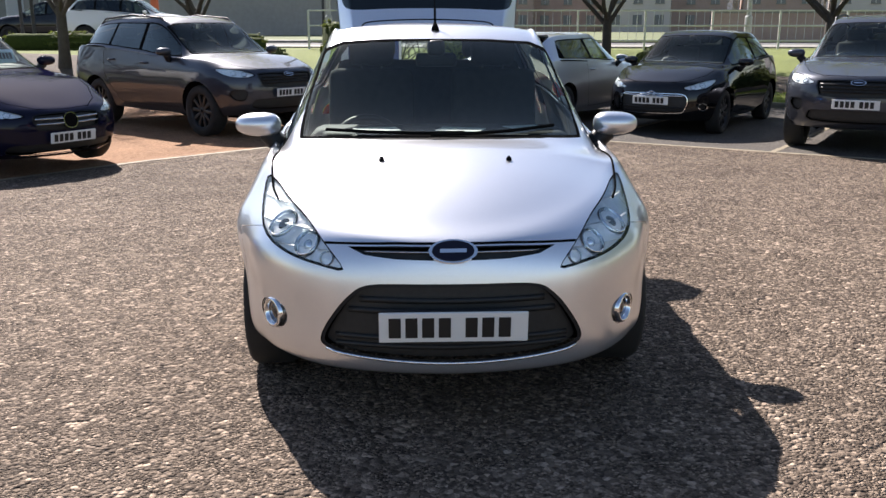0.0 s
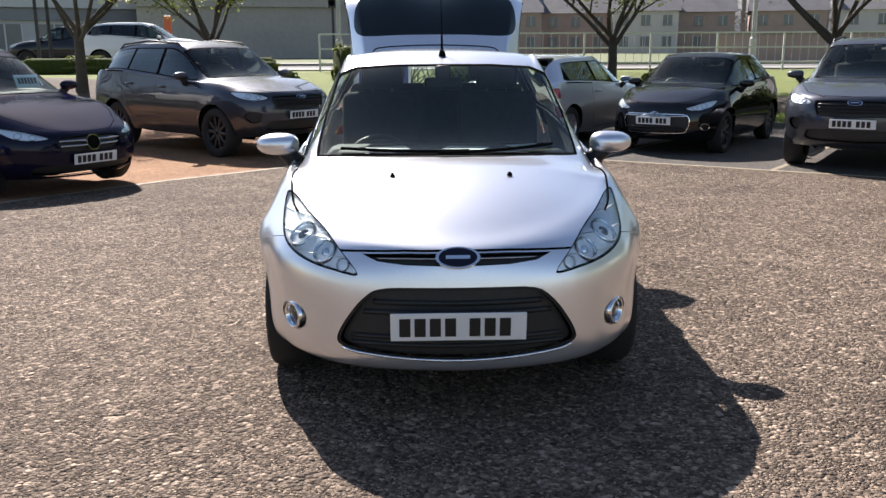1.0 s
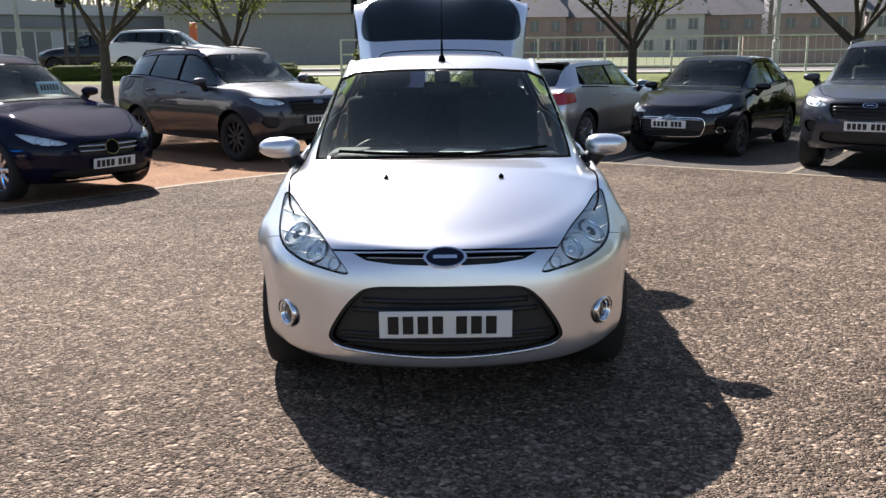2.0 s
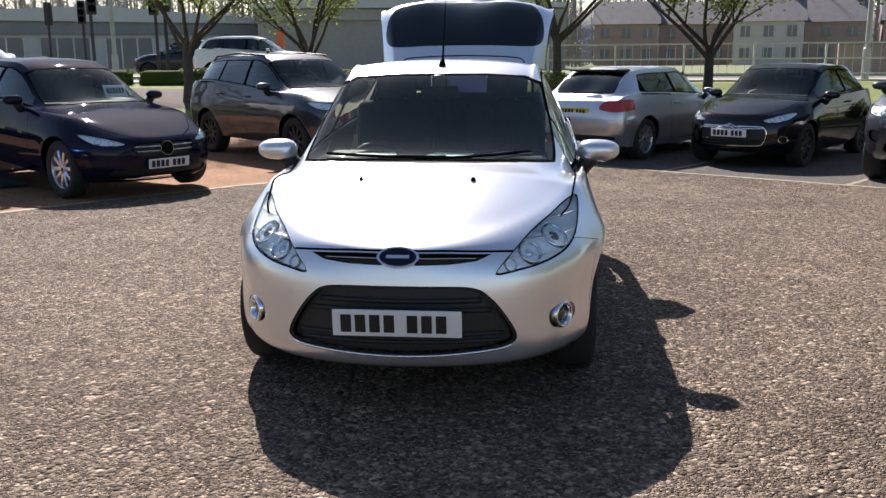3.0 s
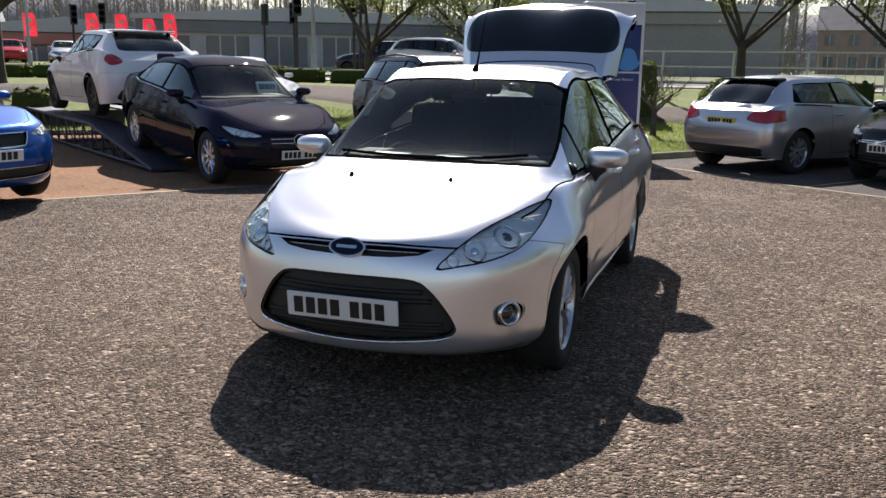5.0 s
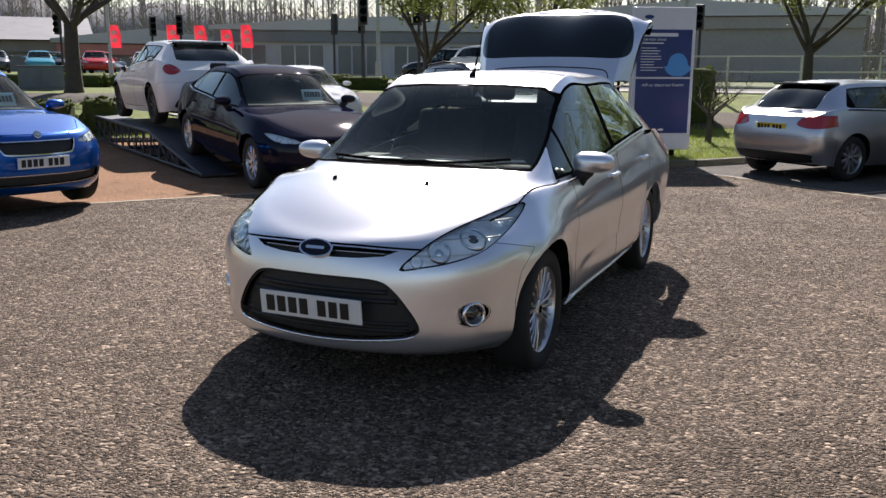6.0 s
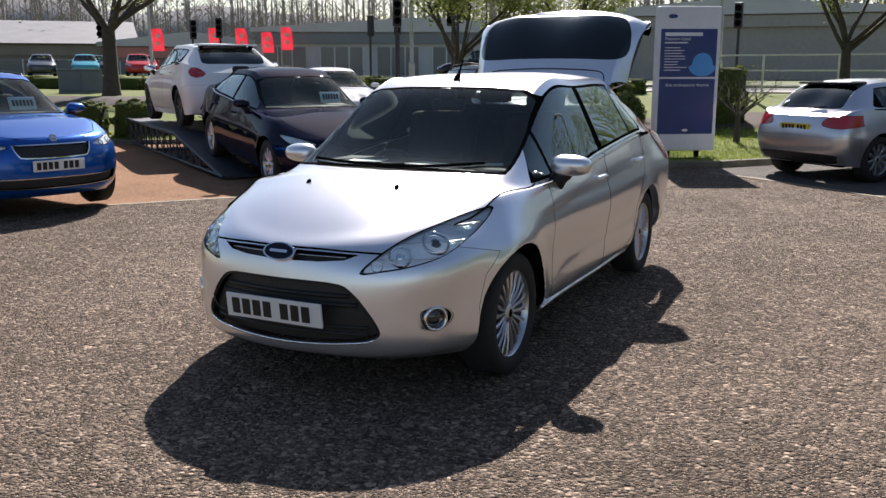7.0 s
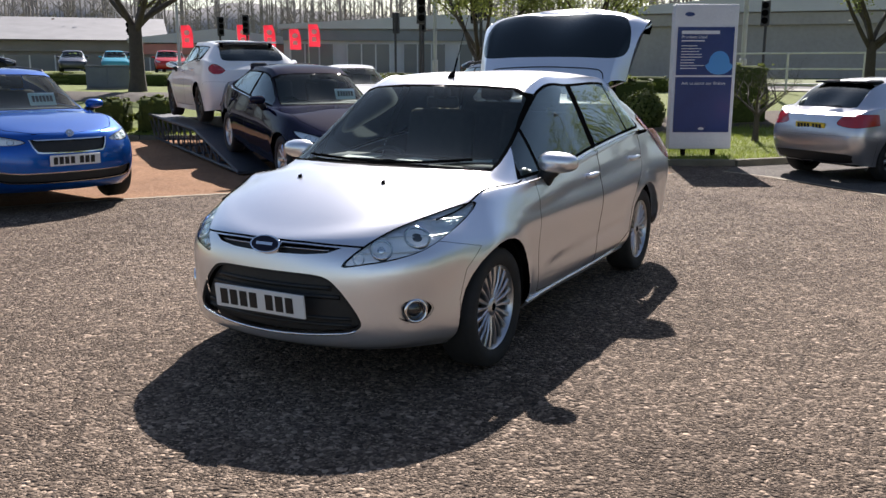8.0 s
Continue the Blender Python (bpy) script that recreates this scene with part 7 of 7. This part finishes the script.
def house(x, y, turn, w, d, h, wallmat, label):
    b = thing("house", pose(x, y, 0.6, 0, 0, turn), label, "house", "far houses")
    part("wall", box(-w / 2, w / 2, 0, d, 0, h), wallmat, b)
    bm = bmesh.new()
    v = [bm.verts.new(p) for p in ((-w / 2 - 0.3, -0.4, h), (w / 2 + 0.3, -0.4, h), (w / 2 + 0.3, d + 0.4, h), (-w / 2 - 0.3, d + 0.4, h), (-w / 2 - 0.3, d / 2, h + d * 0.38), (w / 2 + 0.3, d / 2, h + d * 0.38))]
    for f in ((0, 1, 5, 4), (2, 3, 4, 5), (0, 4, 3), (1, 2, 5), (0, 3, 2, 1)):
        bm.faces.new([v[k] for k in f])
    bmesh.ops.recalc_face_normals(bm, faces=bm.faces)
    roof = part("roof", bm, slate, b)
    part("chimney", box(w / 2 - 1.2, w / 2 - 0.5, d / 2 - 0.35, d / 2 + 0.35, h + d * 0.25, h + d * 0.38 + 1.0), brickm, roof)
    n = max(2, int(w / 2.6))
    for k in range(n):
        cx = -w / 2 + w * (k + 0.5) / n
        for z0 in (0.9, 3.5):
            win = part("window", box(cx - 0.55, cx + 0.55, -0.06, 0.02, z0, z0 + 1.2), dark_glass, b)
            part("window_frame", box(cx - 0.03, cx + 0.03, -0.09, -0.05, z0, z0 + 1.2), white_metal, win)
            part("sill", box(cx - 0.62, cx + 0.62, -0.14, -0.02, z0 - 0.1, z0), concrete, win)
    return b


for x, y, turn, w, mat, tone in ((7.6, 118, -4, 8, brickm, "red brick"), (16.5, 121, -8, 9, brickm, "red brick"), (24.3, 114, -10, 8, render_m, "pale rendered"), (32.0, 118, -12, 9, brickm, "red brick"), (42.5, 115, -15, 9, brickm, "red brick"), (53.0, 112, -20, 10, render_m, "pale rendered"), (65.0, 108, -24, 9, brickm, "red brick")):
    house(x, y, turn, w, 8, 5.2, mat, "two-storey " + tone + " house with a slate roof")
wall_b = thing("garden_wall", pose(30, 46, 0.55, 0, 0, -6), "low red brick wall beyond the road", "wall", kind="structure")
part("wall", box(-16, 22, 0, 0.24, 0, 1.5), brickm, wall_b)
part("coping", box(-16, 22, -0.05, 0.29, 1.5, 1.6), concrete, wall_b)

# far bare woods
rng = random.Random(77)
bm = bmesh.new()
for k in range(1500):
    ang = radians(rng.uniform(-75, 42))
    dist = rng.uniform(96 if ang < 0.02 else 134, 190)
    x, y = dist * math.sin(ang), dist * math.cos(ang)
    h = rng.uniform(11, 19)
    lean = rng.uniform(-0.6, 0.6)
    r = rng.uniform(0.10, 0.22)
    tube_into(bm, [(x, y, 0), (x + lean * 0.4, y, h * 0.5), (x + lean, y, h)], [r, r * 0.7, r * 0.15], 4, cap=False)
    for _ in range(13):
        z = rng.uniform(h * 0.2, h * 0.95)
        a = rng.uniform(0, 6.28)
        l = rng.uniform(1.0, 3.0)
        tube_into(bm, [(x + lean * z / h, y, z), (x + lean * z / h + math.cos(a) * l, y + math.sin(a) * l, z + l * 0.9)], [r * 0.35, r * 0.08], 3, cap=False)
mesh_thing("far_woods", bm, surface("far_bark", (0.17, 0.155, 0.14), (0.30, 0.275, 0.25), 0.95, 0.3, bump=0), "belt of tall bare trees far behind the buildings", "woods", "stuff")
bm = bmesh.new()
for k in range(26000):
    ang = radians(rng.uniform(-75, 42))
    dist = rng.uniform(92 if ang < 0.02 else 130, 150)
    p = Vector((dist * math.sin(ang), dist * math.cos(ang), rng.uniform(0.2, 1) ** 1.6 * rng.uniform(0.4, 11)))
    d = Vector((rng.uniform(-1, 1), rng.uniform(-1, 1), rng.uniform(-1, 1))).normalized()
    u = d.orthogonal().normalized()
    s = rng.uniform(0.08, 0.26)
    bm.faces.new([bm.verts.new(q) for q in (p - d * s, p + u * s * 0.7, p + d * s, p - u * s * 0.7)])
mesh_thing("far_undergrowth", bm, surface("far_brush", (0.20, 0.185, 0.14), (0.32, 0.30, 0.23), 0.95, 0.3, bump=0), "brown and green undergrowth below the far trees", "woods", "stuff")


# far rise in pale grey: the haze of distance is put into its colour
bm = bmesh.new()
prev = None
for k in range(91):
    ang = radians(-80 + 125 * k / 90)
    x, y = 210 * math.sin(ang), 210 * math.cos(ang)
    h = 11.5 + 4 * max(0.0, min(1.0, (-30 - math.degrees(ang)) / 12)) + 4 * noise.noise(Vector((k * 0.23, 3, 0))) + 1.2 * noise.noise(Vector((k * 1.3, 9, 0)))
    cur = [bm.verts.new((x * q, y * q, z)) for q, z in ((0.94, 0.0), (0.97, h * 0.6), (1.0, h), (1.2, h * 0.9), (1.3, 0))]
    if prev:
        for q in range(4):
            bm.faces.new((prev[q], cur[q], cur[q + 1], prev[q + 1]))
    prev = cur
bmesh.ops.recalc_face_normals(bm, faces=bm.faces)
mesh_thing("backdrop", bm, surface("far_hill", (0.29, 0.28, 0.275), (0.40, 0.38, 0.37), 1.0, 0.08, bump=0, fine=0.6), "wooded rise in the far distance, haze put into its pale colour", "hill", "structure", smooth=True)

# ---- far vehicles ----
def far_car(P, x, y, z, turn, mat, label, name):
    Q = dict(P, paint=mat, fine=(4, 3))
    for k in ("bonnet", "doors", "grilles", "bulbs", "handles", "chrome_line", "plate", "back_plate"):
        Q.pop(k, None)
    return build_car(Q, name, pose(x, y, z, 0, 0, turn), label, "car", "far cars")[0]


far_car(SUV, -8.5, 31.6, 0.70, 94, M["white"], "white SUV on the road beyond the railing", "white_suv")
far_car(SUV, -18.0, 36.5, 0.70, -88, M["black"], "black off-roader on the far side of the road", "black_suv")
far_car(SALOON, -8.6, 16.2, 0.10, 52, M["white"], "white saloon parked behind the navy saloon", "white_saloon")
# raised parking terrace across the road, with its row of cars
bm = bmesh.new()
rows = []
for q, z in ((0.0, 0.55), (0.06, 0.8), (0.14, 1.08), (1.0, 1.12)):
    rows.append([bm.verts.new((x0 + (x1 - x0) * q, y0 + (y1 - y0) * q, z)) for x0, y0, x1, y1 in ((-46, 14, -74, 30), (-41, 25, -64, 41), (-35.5, 33.5, -53, 50.5), (-29, 40.5, -45, 62))])
for a, b in zip(rows, rows[1:]):
    for k in range(3):
        bm.faces.new((a[k], a[k + 1], b[k + 1], b[k]))
bmesh.ops.recalc_face_normals(bm, faces=bm.faces)
mesh_thing("ground_terrace", bm, grass_soil, "grassed bank of a raised car park across the road", "ground", "structure", smooth=True)
for k, (x, y, turn, mt, nm) in enumerate(((-45.4, 39.0, 51, "teal", "teal"), (-43.2, 41.4, 49, "red", "red"), (-48.2, 42.3, 50, "black", "black"), (-49.2, 34.6, 140, "black", "black"), (-47.0, 37.0, 52, "graphite", "grey"), (-51.5, 32.0, 60, "pale", "silver"), (-41.0, 43.6, 48, "pale", "silver"), (-46.0, 44.6, 50, "red", "red"))):
    far_car(SMALL if k % 2 else SPORT, x, y, 1.10, turn, M[mt], nm + " hatchback parked far across the road", nm + "_car")

# ---- street things across the road ----
box_grey = surface("cabinet_grey", (0.10, 0.12, 0.15), (0.16, 0.18, 0.21), 0.6, 3, bump=0.1)
cab = thing("utility_cabinet", pose(-21.6, 19.4, verge_height(-21.6, 19.4) - 0.03, 0, 0, 50), "low blue-grey steel utility cabinet on the grass", "cabinet")
part("plinth", box(-0.68, 0.68, -0.22, 0.22, 0.0, 0.08), concrete, cab)
part("body", box(-0.66, 0.66, -0.2, 0.2, 0.08, 0.76, 0.015), box_grey, cab)
for k in (-0.33, 0.33):
    part("door", box(k - 0.30, k + 0.30, -0.215, -0.19, 0.12, 0.72, 0.006), box_grey, cab)
part("lid", box(-0.69, 0.69, -0.23, 0.23, 0.76, 0.80, 0.01), box_grey, cab)
orange = surface("orange_paint", (0.50, 0.10, 0.03), (0.65, 0.16, 0.05), 0.5, 3, bump=0)
post = thing("sign_post", pose(-12.6, 39.9, 0.78), "slim orange sign pillar on the far footway", "sign")
part("pillar", box(-0.16, 0.16, -0.08, 0.08, 0.0, 2.1, 0.02), orange, post)
part("base_plate", box(-0.22, 0.22, -0.14, 0.14, 0.0, 0.04), galv, post)
